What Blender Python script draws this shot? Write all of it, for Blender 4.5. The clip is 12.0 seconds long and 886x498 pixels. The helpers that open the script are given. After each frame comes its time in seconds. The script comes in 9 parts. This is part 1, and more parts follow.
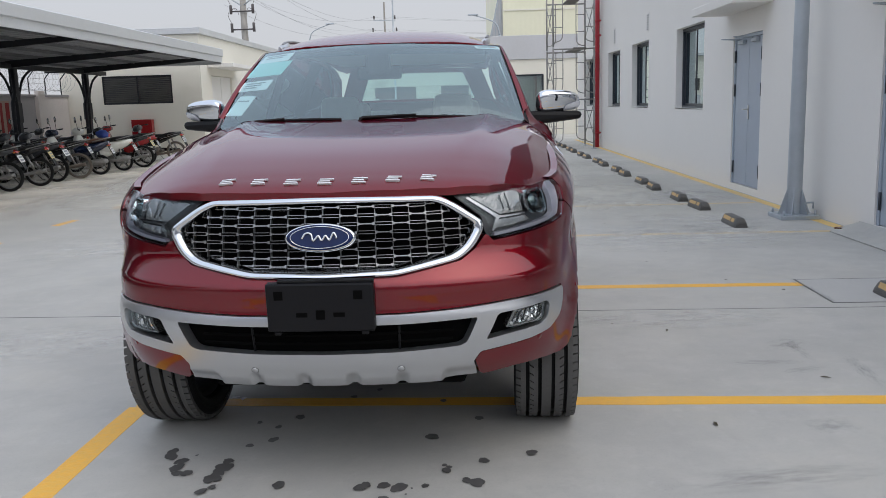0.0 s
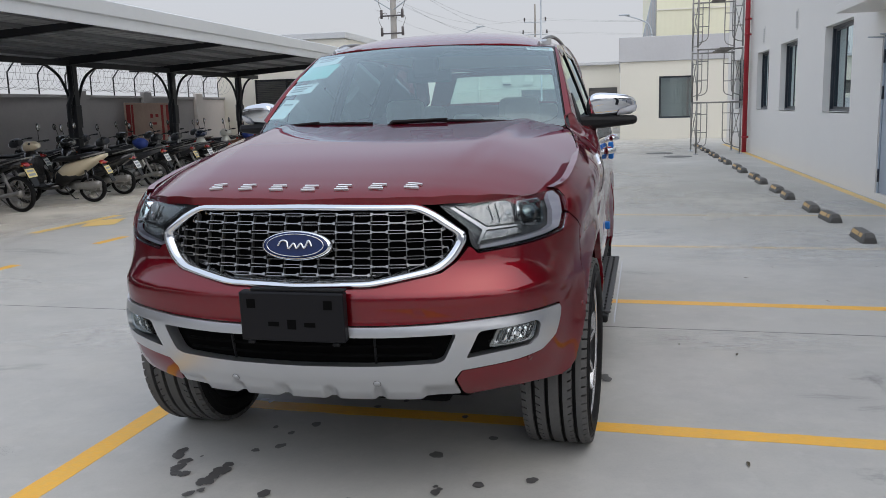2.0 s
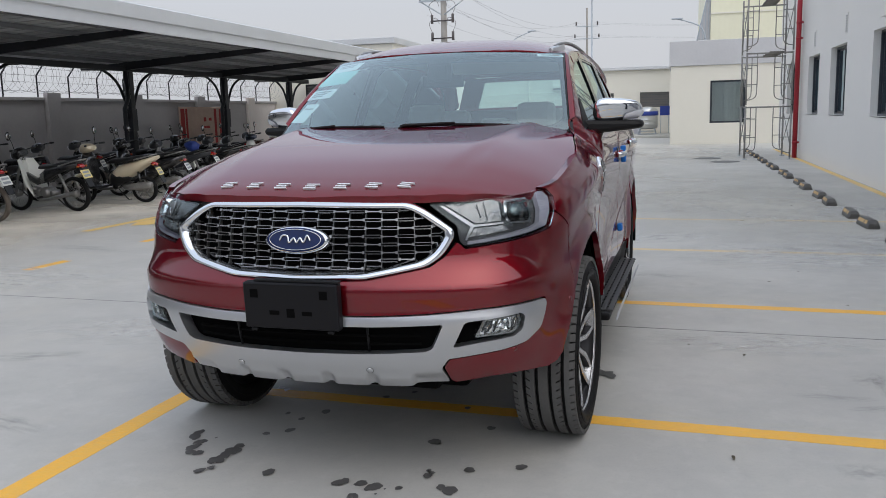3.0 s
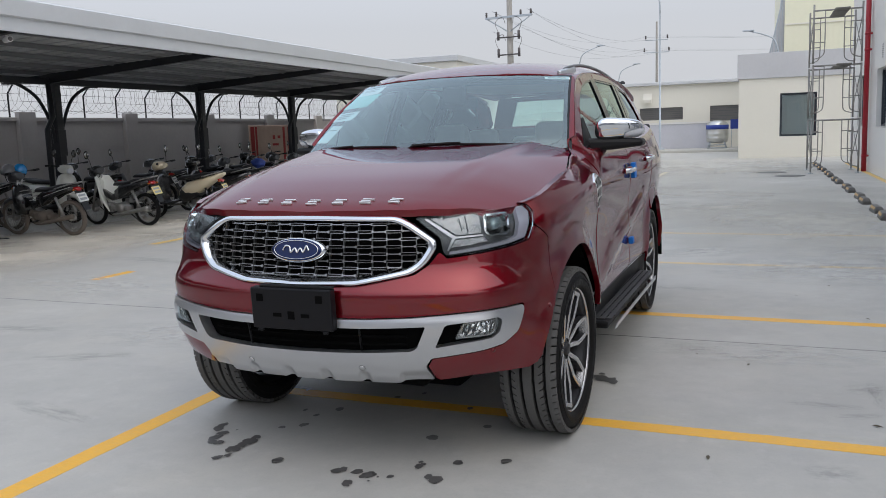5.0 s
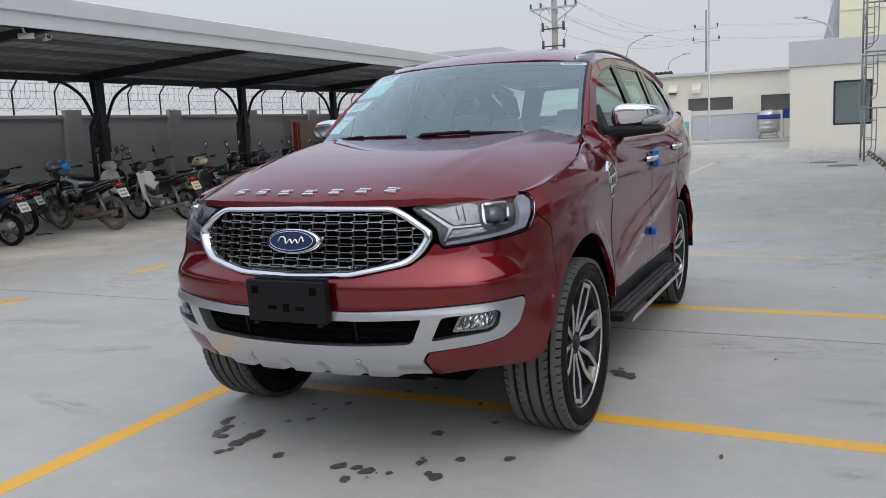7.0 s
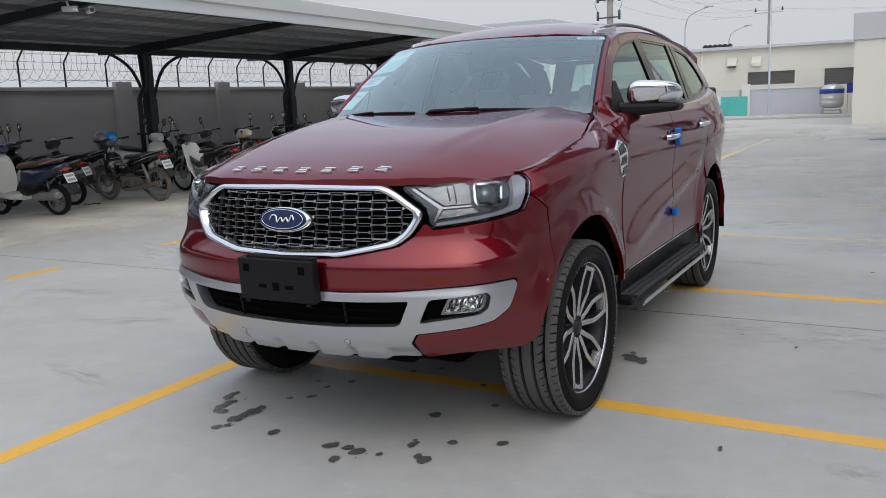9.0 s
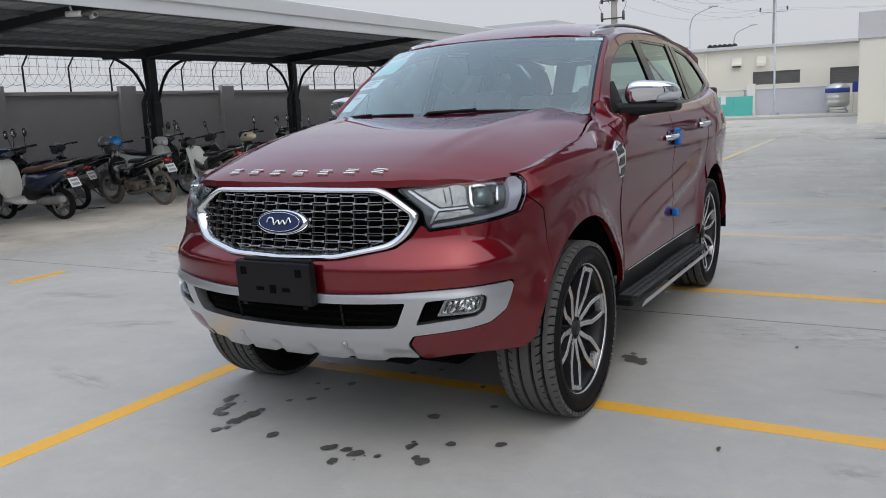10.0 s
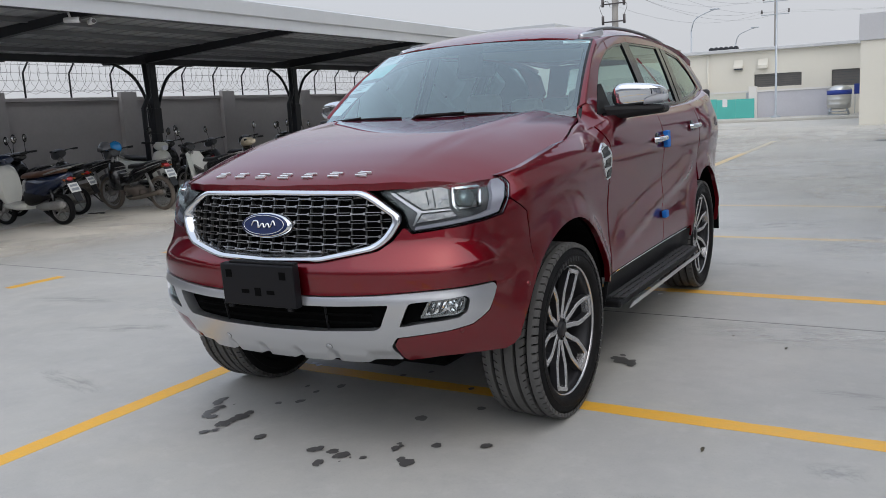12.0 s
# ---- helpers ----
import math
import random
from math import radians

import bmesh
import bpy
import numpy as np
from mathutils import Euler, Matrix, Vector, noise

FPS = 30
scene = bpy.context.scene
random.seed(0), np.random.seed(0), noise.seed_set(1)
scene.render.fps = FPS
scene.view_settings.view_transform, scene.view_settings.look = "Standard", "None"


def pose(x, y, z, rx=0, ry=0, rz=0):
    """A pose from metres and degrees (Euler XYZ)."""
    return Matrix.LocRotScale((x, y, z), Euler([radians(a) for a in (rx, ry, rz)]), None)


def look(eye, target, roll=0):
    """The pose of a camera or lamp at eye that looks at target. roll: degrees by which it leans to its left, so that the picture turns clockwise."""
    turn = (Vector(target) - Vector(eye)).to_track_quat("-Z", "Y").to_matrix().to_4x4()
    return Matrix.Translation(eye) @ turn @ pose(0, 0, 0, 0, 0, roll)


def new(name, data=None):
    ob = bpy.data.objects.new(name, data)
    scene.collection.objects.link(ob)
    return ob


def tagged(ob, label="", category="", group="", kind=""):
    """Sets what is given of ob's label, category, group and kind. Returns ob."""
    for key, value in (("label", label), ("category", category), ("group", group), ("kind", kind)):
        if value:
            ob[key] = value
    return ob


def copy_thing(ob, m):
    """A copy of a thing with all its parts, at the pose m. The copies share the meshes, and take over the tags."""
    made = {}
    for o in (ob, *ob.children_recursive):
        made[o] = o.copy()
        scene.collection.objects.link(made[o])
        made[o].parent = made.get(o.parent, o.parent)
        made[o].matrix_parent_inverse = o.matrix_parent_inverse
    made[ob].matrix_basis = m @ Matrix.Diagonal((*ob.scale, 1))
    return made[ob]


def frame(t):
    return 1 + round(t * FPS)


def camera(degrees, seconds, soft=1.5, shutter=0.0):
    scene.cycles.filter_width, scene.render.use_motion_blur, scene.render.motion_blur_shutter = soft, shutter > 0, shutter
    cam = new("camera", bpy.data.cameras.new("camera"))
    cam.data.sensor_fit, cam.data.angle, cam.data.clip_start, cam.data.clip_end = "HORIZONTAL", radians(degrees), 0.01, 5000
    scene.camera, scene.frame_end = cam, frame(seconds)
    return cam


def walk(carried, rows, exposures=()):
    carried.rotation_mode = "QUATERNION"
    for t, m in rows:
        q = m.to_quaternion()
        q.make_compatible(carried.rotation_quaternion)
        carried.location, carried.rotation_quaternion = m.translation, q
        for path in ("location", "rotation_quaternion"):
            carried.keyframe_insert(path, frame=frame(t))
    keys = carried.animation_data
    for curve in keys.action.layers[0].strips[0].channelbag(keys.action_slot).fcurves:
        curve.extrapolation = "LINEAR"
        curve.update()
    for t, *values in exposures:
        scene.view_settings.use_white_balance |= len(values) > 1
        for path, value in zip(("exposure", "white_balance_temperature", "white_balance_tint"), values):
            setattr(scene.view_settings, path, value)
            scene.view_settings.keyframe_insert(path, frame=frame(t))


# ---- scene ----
cam = camera(55.4, 12.0, soft=0.6)
PATH = [
    (0, (0.158, 0.067, 1.445), (0.104, 2.037, 1.103), -1.7),
    (0.5, (0.244, 0.108, 1.435), (0.155, 2.076, 1.092), -1.9),
    (1, (0.374, 0.167, 1.44), (0.237, 2.134, 1.101), -1.9),
    (1.5, (0.524, 0.232, 1.428), (0.256, 2.185, 1.088), -1.9),
    (2, (0.738, 0.291, 1.437), (0.328, 2.222, 1.11), -1.6),
    (2.5, (0.874, 0.284, 1.43), (0.4, 2.201, 1.112), -1.6),
    (3, (1.0, 0.161, 1.431), (0.47, 2.064, 1.117), -1.5),
    (3.2, (1.044, 0.14, 1.431), (0.497, 2.039, 1.123), -1.7),
    (4.8, (1.389, -0.033, 1.431), (0.708, 1.828, 1.159), -2.0),
    (5, (1.426, -0.037, 1.449), (0.732, 1.819, 1.175), -2.0),
    (5.5, (1.459, -0.022, 1.443), (0.748, 1.829, 1.176), -2.1),
    (6, (1.506, -0.004, 1.43), (0.775, 1.838, 1.16), -2.4),
    (6.5, (1.531, 0.042, 1.414), (0.772, 1.872, 1.138), -2.6),
    (7, (1.58, 0.134, 1.412), (0.779, 1.945, 1.129), -2.7),
    (9, (1.775, 0.306, 1.421), (0.861, 2.052, 1.081), -2.4),
    (9.5, (1.791, 0.317, 1.423), (0.867, 2.059, 1.086), -2.6),
    (10, (1.81, 0.321, 1.419), (0.883, 2.061, 1.084), -2.8),
    (10.5, (1.827, 0.324, 1.416), (0.897, 2.063, 1.085), -2.8),
    (11, (1.848, 0.327, 1.413), (0.923, 2.069, 1.082), -2.8),
    (11.5, (1.865, 0.328, 1.413), (0.94, 2.071, 1.084), -2.9),
    (12, (1.89, 0.342, 1.41), (0.955, 2.079, 1.085), -3.1),
]
walk(cam, [(t, look(eye, target, roll)) for t, eye, target, roll in PATH], exposures=[(0.0, 0.0)])

# ---- light ----
world = bpy.data.worlds.new("hazy_sky")
scene.world = world
world.use_nodes = True
wn = world.node_tree.nodes
wl = world.node_tree.links
wn.clear()
sky = wn.new("ShaderNodeTexSky")
sky.sky_type = "NISHITA"
sky.sun_disc = False
sky.sun_elevation = radians(51.6)
sky.sun_rotation = radians(136)
sky.air_density = 1.0
sky.dust_density = 6.0
sky.ozone_density = 1.0
# thin overcast haze
tc = wn.new("ShaderNodeTexCoord")
sep = wn.new("ShaderNodeSeparateXYZ")
wl.new(tc.outputs["Generated"], sep.inputs["Vector"])
rise = wn.new("ShaderNodeMapRange")
rise.inputs["From Min"].default_value = 0.12
rise.inputs["From Max"].default_value = 0.40
rise.inputs["To Min"].default_value = 1.0
rise.inputs["To Max"].default_value = 1.46
wl.new(sep.outputs["Z"], rise.inputs["Value"])
grey = wn.new("ShaderNodeVectorMath")
grey.operation = "SCALE"
grey.inputs[0].default_value = (8.20, 8.42, 8.98)
wl.new(rise.outputs["Result"], grey.inputs["Scale"])
# bluer and a little dimmer overhead
top = wn.new("ShaderNodeMixRGB")
top.inputs["Color2"].default_value = (0.90, 0.98, 1.10, 1)
top.inputs["Color1"].default_value = (1, 1, 1, 1)
blue = wn.new("ShaderNodeMapRange")
blue.inputs["From Min"].default_value = 0.1
blue.inputs["From Max"].default_value = 0.45
wl.new(sep.outputs["Z"], blue.inputs["Value"])
wl.new(blue.outputs["Result"], top.inputs["Fac"])
tint = wn.new("ShaderNodeVectorMath")
tint.operation = "MULTIPLY"
wl.new(grey.outputs["Vector"], tint.inputs[0])
wl.new(top.outputs["Color"], tint.inputs[1])
# bright haze round the veiled sun
toward = Vector((11.5, -12.0, 21.0)).normalized()
dot = wn.new("ShaderNodeVectorMath")
dot.operation = "DOT_PRODUCT"
dot.inputs[1].default_value = toward
wl.new(tc.outputs["Generated"], dot.inputs[0])
near = wn.new("ShaderNodeMath")
near.operation = "MAXIMUM"
near.inputs[1].default_value = 0.0
wl.new(dot.outputs["Value"], near.inputs[0])
lobe = wn.new("ShaderNodeMath")
lobe.operation = "POWER"
lobe.inputs[1].default_value = 6.0
wl.new(near.outputs["Value"], lobe.inputs[0])
glow = wn.new("ShaderNodeVectorMath")
glow.operation = "SCALE"
glow.inputs[0].default_value = (11.2, 10.4, 9.2)
wl.new(lobe.outputs["Value"], glow.inputs["Scale"])
veil = wn.new("ShaderNodeVectorMath")
veil.operation = "ADD"
wl.new(tint.outputs["Vector"], veil.inputs[0])
wl.new(glow.outputs["Vector"], veil.inputs[1])
haze = wn.new("ShaderNodeMixRGB")
haze.inputs["Fac"].default_value = 0.8
wl.new(veil.outputs["Vector"], haze.inputs["Color2"])
back = wn.new("ShaderNodeBackground")
back.inputs["Strength"].default_value = 0.089
out = wn.new("ShaderNodeOutputWorld")
wl.new(sky.outputs["Color"], haze.inputs["Color1"])
wl.new(haze.outputs["Color"], back.inputs["Color"])
wl.new(back.outputs["Background"], out.inputs["Surface"])

sun_data = bpy.data.lights.new("sun", "SUN")
sun_data.energy = 0.40
sun_data.angle = radians(85)
sun_data.color = (1.0, 0.94, 0.85)
sun = new("sun", sun_data)
sun.matrix_world = look((11.5, -12, 21), (0, 0, 0))

# ---- materials ----
def material(name, colour, rough=0.6, metal=0.0, coarse=0.0, fine=0.0, size=1.0, bump=0.0, bump_size=60.0, coat=0.0, spec=0.5, rough_var=0.0, dark=None, stretch=(1, 1, 1), island=0.0):
    """Principled surface with variation at two scales (metres), fine relief, and an optional second colour for stains."""
    m = bpy.data.materials.new(name)
    m.use_nodes = True
    nt = m.node_tree
    b = nt.nodes["Principled BSDF"]
    b.inputs["Roughness"].default_value = rough
    b.inputs["Metallic"].default_value = metal
    b.inputs["Specular IOR Level"].default_value = spec
    b.inputs["Coat Weight"].default_value = coat
    b.inputs["Coat Roughness"].default_value = 0.03
    b.inputs["Base Color"].default_value = (*colour, 1)
    m.diffuse_color = (*colour, 1)
    co = nt.nodes.new("ShaderNodeTexCoord")
    mp = nt.nodes.new("ShaderNodeMapping")
    mp.inputs["Scale"].default_value = stretch
    nt.links.new(co.outputs["Object"], mp.inputs["Vector"])

    def grain(scale, detail):
        n = nt.nodes.new("ShaderNodeTexNoise")
        n.inputs["Scale"].default_value = scale
        n.inputs["Detail"].default_value = detail
        n.inputs["Roughness"].default_value = 0.6
        nt.links.new(mp.outputs["Vector"], n.inputs["Vector"])
        return n

    last = None
    if coarse or fine:
        big, small = grain(size, 6), grain(size * 23, 4)
        rgb = nt.nodes.new("ShaderNodeRGB")
        rgb.outputs[0].default_value = (*colour, 1)
        last = rgb.outputs[0]
        second = dark or tuple(c * 0.45 for c in colour)
        for src, amount in ((big, coarse), (small, fine)):
            ramp = nt.nodes.new("ShaderNodeMapRange")
            ramp.inputs["From Min"].default_value = 0.35
            ramp.inputs["From Max"].default_value = 0.72
            ramp.inputs["To Min"].default_value = 0.0
            ramp.inputs["To Max"].default_value = amount
            nt.links.new(src.outputs["Fac"], ramp.inputs["Value"])
            mix = nt.nodes.new("ShaderNodeMixRGB")
            mix.inputs["Color2"].default_value = (*second, 1)
            nt.links.new(ramp.outputs["Result"], mix.inputs["Fac"])
            nt.links.new(last, mix.inputs["Color1"])
            last = mix.outputs["Color"]
        nt.links.new(last, b.inputs["Base Color"])
        if rough_var:
            rr = nt.nodes.new("ShaderNodeMapRange")
            rr.inputs["From Min"].default_value = 0.3
            rr.inputs["From Max"].default_value = 0.7
            rr.inputs["To Min"].default_value = max(0.02, rough - rough_var)
            rr.inputs["To Max"].default_value = min(1.0, rough + rough_var)
            nt.links.new(big.outputs["Fac"], rr.inputs["Value"])
            nt.links.new(rr.outputs["Result"], b.inputs["Roughness"])
    if bump:
        n = grain(bump_size, 3)
        bp = nt.nodes.new("ShaderNodeBump")
        bp.inputs["Strength"].default_value = bump
        bp.inputs["Distance"].default_value = 0.01
        nt.links.new(n.outputs["Fac"], bp.inputs["Height"])
        nt.links.new(bp.outputs["Normal"], b.inputs["Normal"])
    return m


def glass(name, tint=(0.8, 0.9, 0.88), rough=0.0, clear=0.85, gloss=1.7, film=0.0):
    """A thin pane: mostly see-through with a real mirror-like gloss."""
    m = bpy.data.materials.new(name)
    m.use_nodes = True
    nt = m.node_tree
    nt.nodes.clear()
    o = nt.nodes.new("ShaderNodeOutputMaterial")
    mix = nt.nodes.new("ShaderNodeMixShader")
    fr = nt.nodes.new("ShaderNodeFresnel")
    fr.inputs["IOR"].default_value = 1.5
    tr = nt.nodes.new("ShaderNodeBsdfTransparent")
    tr.inputs["Color"].default_value = (*[c * clear for c in tint], 1)
    gl = nt.nodes.new("ShaderNodeBsdfGlossy")
    gl.inputs["Roughness"].default_value = rough
    gl.inputs["Color"].default_value = (0.83, 0.97, 1.0, 1)
    gain = nt.nodes.new("ShaderNodeMath")
    gain.operation = "MULTIPLY_ADD"
    gain.inputs[1].default_value = gloss
    gain.inputs[2].default_value = film
    gain.use_clamp = True
    nt.links.new(fr.outputs["Fac"], gain.inputs[0])
    nt.links.new(gain.outputs["Value"], mix.inputs["Fac"])
    nt.links.new(tr.outputs["BSDF"], mix.inputs[1])
    nt.links.new(gl.outputs["BSDF"], mix.inputs[2])
    nt.links.new(mix.outputs["Shader"], o.inputs["Surface"])
    m.diffuse_color = (*tint, 0.3)
    return m


M = {}


def concrete_yard():
    """Trowelled yard concrete: clouds, blotches, dusty pale patches, pores and fine grit."""
    m = material("concrete", (0.47, 0.465, 0.45), 0.62, spec=0.4)
    nt = m.node_tree
    b = nt.nodes["Principled BSDF"]
    co = nt.nodes.new("ShaderNodeTexCoord")
    rgb = nt.nodes.new("ShaderNodeRGB")
    rgb.outputs[0].default_value = (0.452, 0.442, 0.412, 1)
    last = rgb.outputs[0]
    height = None
    for scale, detail, lo, hi, amount, tone in ((0.22, 4, 0.38, 0.70, 0.40, (0.36, 0.352, 0.335)), (0.9, 7, 0.42, 0.72, 0.46, (0.34, 0.335, 0.322)), (0.55, 8, 0.54, 0.72, 0.46, (0.60, 0.585, 0.545)), (1.7, 5, 0.50, 0.70, 0.35, (0.50, 0.475, 0.42)), (2.6, 6, 0.50, 0.72, 0.34, (0.36, 0.352, 0.345)), (6.5, 6, 0.50, 0.75, 0.30, (0.33, 0.324, 0.312)), (7.5, 5, 0.55, 0.75, 0.26, (0.57, 0.555, 0.53)), (70, 3, 0.50, 0.72, 0.14, (0.29, 0.285, 0.275)), (130, 2, 0.64, 0.72, 0.22, (0.22, 0.216, 0.206))):
        n = nt.nodes.new("ShaderNodeTexNoise")
        n.inputs["Scale"].default_value = scale
        n.inputs["Detail"].default_value = detail
        n.inputs["Roughness"].default_value = 0.62
        off = nt.nodes.new("ShaderNodeVectorMath")
        off.operation = "ADD"
        off.inputs[1].default_value = (scale * 3.1, scale * 1.7, 0)
        nt.links.new(co.outputs["Object"], off.inputs[0])
        nt.links.new(off.outputs["Vector"], n.inputs["Vector"])
        r = nt.nodes.new("ShaderNodeMapRange")
        r.inputs["From Min"].default_value = lo
        r.inputs["From Max"].default_value = hi
        r.inputs["To Max"].default_value = amount
        nt.links.new(n.outputs["Fac"], r.inputs["Value"])
        mix = nt.nodes.new("ShaderNodeMixRGB")
        mix.inputs["Color2"].default_value = (*tone, 1)
        nt.links.new(r.outputs["Result"], mix.inputs["Fac"])
        nt.links.new(last, mix.inputs["Color1"])
        last = mix.outputs["Color"]
        if scale == 0.9:
            rr = nt.nodes.new("ShaderNodeMapRange")
            rr.inputs["From Min"].default_value = 0.3
            rr.inputs["From Max"].default_value = 0.7
            rr.inputs["To Min"].default_value = 0.45
            rr.inputs["To Max"].default_value = 0.75
            nt.links.new(n.outputs["Fac"], rr.inputs["Value"])
            nt.links.new(rr.outputs["Result"], b.inputs["Roughness"])
        if scale == 70:
            height = n
    # lighter, warmer tone towards the back of the yard
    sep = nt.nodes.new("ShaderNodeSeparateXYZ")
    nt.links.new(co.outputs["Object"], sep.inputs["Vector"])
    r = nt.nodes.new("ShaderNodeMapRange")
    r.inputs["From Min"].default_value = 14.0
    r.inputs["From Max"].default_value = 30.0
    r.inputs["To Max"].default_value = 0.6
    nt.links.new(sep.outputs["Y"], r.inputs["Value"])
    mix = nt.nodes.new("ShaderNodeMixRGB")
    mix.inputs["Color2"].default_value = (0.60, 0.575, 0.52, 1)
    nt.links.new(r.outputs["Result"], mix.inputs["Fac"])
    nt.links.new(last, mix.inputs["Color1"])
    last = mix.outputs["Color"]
    nt.links.new(last, b.inputs["Base Color"])
    bp = nt.nodes.new("ShaderNodeBump")
    bp.inputs["Strength"].default_value = 0.10
    bp.inputs["Distance"].default_value = 0.004
    nt.links.new(height.outputs["Fac"], bp.inputs["Height"])
    nt.links.new(bp.outputs["Normal"], b.inputs["Normal"])
    return m


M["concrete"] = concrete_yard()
M["cover_concrete"] = material("cover_concrete", (0.44, 0.435, 0.42), 0.65, coarse=0.3, fine=0.3, size=2.0, bump=0.2, bump_size=60, dark=(0.34, 0.335, 0.33))
M["joint"] = material("joint_filler", (0.16, 0.16, 0.155), 0.9, fine=0.4, size=3)
M["yellow"] = material("road_paint_yellow", (0.86, 0.44, 0.022), 0.5, coarse=0.22, fine=0.30, size=1.3, bump=0.2, dark=(0.56, 0.38, 0.14))
M["yellow_wall"] = material("road_paint_pale", (0.76, 0.50, 0.13), 0.6, coarse=0.3, fine=0.4, size=1.7, dark=(0.62, 0.50, 0.28))
M["yellow_faded"] = material("road_paint_faded", (0.70, 0.49, 0.18), 0.65, coarse=0.5, fine=0.5, size=2.1, dark=(0.50, 0.46, 0.38))
M["yellow_ghost"] = material("road_paint_ghost", (0.58, 0.50, 0.33), 0.7, coarse=0.6, fine=0.5, size=2.3, dark=(0.45, 0.44, 0.41))
M["wet"] = material("damp_stain", (0.085, 0.083, 0.082), 0.4, coarse=0.4, fine=0.3, size=9, dark=(0.13, 0.125, 0.12))
M["wall_white"] = material("wall_white", (0.77, 0.75, 0.715), 0.75, coarse=0.16, fine=0.06, size=0.5, bump=0.12, bump_size=90, dark=(0.65, 0.63, 0.60))
M["wall_cream"] = material("wall_cream", (0.78, 0.75, 0.66), 0.75, coarse=0.15, fine=0.06, size=0.4, bump=0.1, bump_size=90, dark=(0.64, 0.61, 0.53))
M["wall_grey"] = material("wall_grey", (0.40, 0.40, 0.42), 0.8, coarse=0.15, fine=0.08, size=0.5, bump=0.15, bump_size=70)
M["wall_taupe"] = material("wall_taupe", (0.420, 0.404, 0.402), 0.82, coarse=0.2, fine=0.1, size=0.6, bump=0.2, bump_size=60)
M["parapet_grey"] = material("parapet_grey", (0.56, 0.56, 0.575), 0.8, coarse=0.15, fine=0.08, size=0.5, bump=0.15, bump_size=70)
# boundary wall colour brightened to show sun on the end bay
M["wall_pale"] = material("wall_pale_plaster", (0.78, 0.72, 0.68), 0.82, coarse=0.2, fine=0.1, size=0.6, bump=0.2, bump_size=60)
M["wall_yellow"] = material("cladding_pale_yellow", (0.80, 0.78, 0.60), 0.5, coarse=0.12, fine=0.05, size=0.3)
M["wall_lavender"] = material("wall_pale_lavender", (0.56, 0.56, 0.60), 0.8, coarse=0.15, fine=0.08, size=0.5, bump=0.15, bump_size=70)
M["louvre_grey"] = material("louvre_grey", (0.15, 0.145, 0.14), 0.5, metal=0.2, coarse=0.2, size=2)
M["cable_grey"] = material("cable_grey", (0.34, 0.35, 0.37), 0.6)
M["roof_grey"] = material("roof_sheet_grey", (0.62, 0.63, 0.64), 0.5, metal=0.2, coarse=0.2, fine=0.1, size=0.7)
M["purlin_grey"] = material("purlin_grey", (0.17, 0.175, 0.185), 0.5, metal=0.2, coarse=0.2, size=1.0)
M["fascia"] = material("fascia_sheet", (0.60, 0.61, 0.62), 0.42, metal=0.15, coarse=0.12, fine=0.05, size=0.5)
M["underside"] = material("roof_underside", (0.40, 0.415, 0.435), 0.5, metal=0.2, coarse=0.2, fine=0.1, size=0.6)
M["dark_steel"] = material("dark_painted_steel", (0.018, 0.020, 0.025), 0.45, metal=0.0, coarse=0.3, fine=0.2, size=3, dark=(0.035, 0.035, 0.037), spec=0.3)
M["galv"] = material("galvanised_steel", (0.46, 0.50, 0.54), 0.45, metal=0.55, coarse=0.3, fine=0.15, size=4, dark=(0.34, 0.37, 0.40), rough_var=0.1)
M["rust_steel"] = material("scaffold_steel", (0.34, 0.34, 0.33), 0.6, metal=0.3, coarse=0.4, fine=0.4, size=4, dark=(0.20, 0.17, 0.14))
M["red_pipe"] = material("red_pipe_paint", (0.42, 0.02, 0.035), 0.35, coarse=0.2, fine=0.1, size=2)
M["door_grey"] = material("door_blue_grey", (0.36, 0.41, 0.48), 0.45, coarse=0.15, fine=0.06, size=1.2)
M["alu_dark"] = material("dark_aluminium", (0.045, 0.052, 0.065), 0.35, metal=0.2, fine=0.2, size=3, spec=0.4)
M["window_glass"] = glass("window_glass", (0.65, 0.75, 0.75), 0.0, 0.7, 2.6)
# dark colour stands in for the lack of light inside the rooms
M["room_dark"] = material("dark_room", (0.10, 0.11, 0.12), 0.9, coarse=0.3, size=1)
M["blind"] = material("window_blind", (0.55, 0.56, 0.54), 0.8, fine=0.2, size=2)
M["rubber"] = material("tyre_rubber", (0.011, 0.011, 0.012), 0.6, coarse=0.3, fine=0.4, size=5, bump=0.15, bump_size=220, dark=(0.016, 0.0155, 0.015), spec=0.09)
M["rubber_dusty"] = material("dusty_rubber", (0.112, 0.110, 0.108), 0.8, coarse=0.5, fine=0.4, size=6, dark=(0.080, 0.078, 0.075), spec=0.2)
M["rubber_mark"] = material("moulded_tyre_mark", (0.045, 0.045, 0.046), 0.7, fine=0.3, size=30, spec=0.1)
M["stop_rubber"] = material("wheel_stop_rubber", (0.075, 0.072, 0.066), 0.5, coarse=0.4, fine=0.4, size=5, bump=0.3, dark=(0.13, 0.12, 0.11), spec=0.5)
M["stop_yellow"] = material("reflective_yellow", (0.62, 0.40, 0.16), 0.6, fine=0.4, size=5)
M["wire"] = material("razor_wire", (0.22, 0.225, 0.23), 0.5, metal=0.5)
M["teal"] = material("teal_panel", (0.10, 0.52, 0.46), 0.5, coarse=0.2, fine=0.1, size=1)
M["stainless"] = material("stainless", (0.62, 0.62, 0.60), 0.28, metal=1.0, coarse=0.2, size=2)
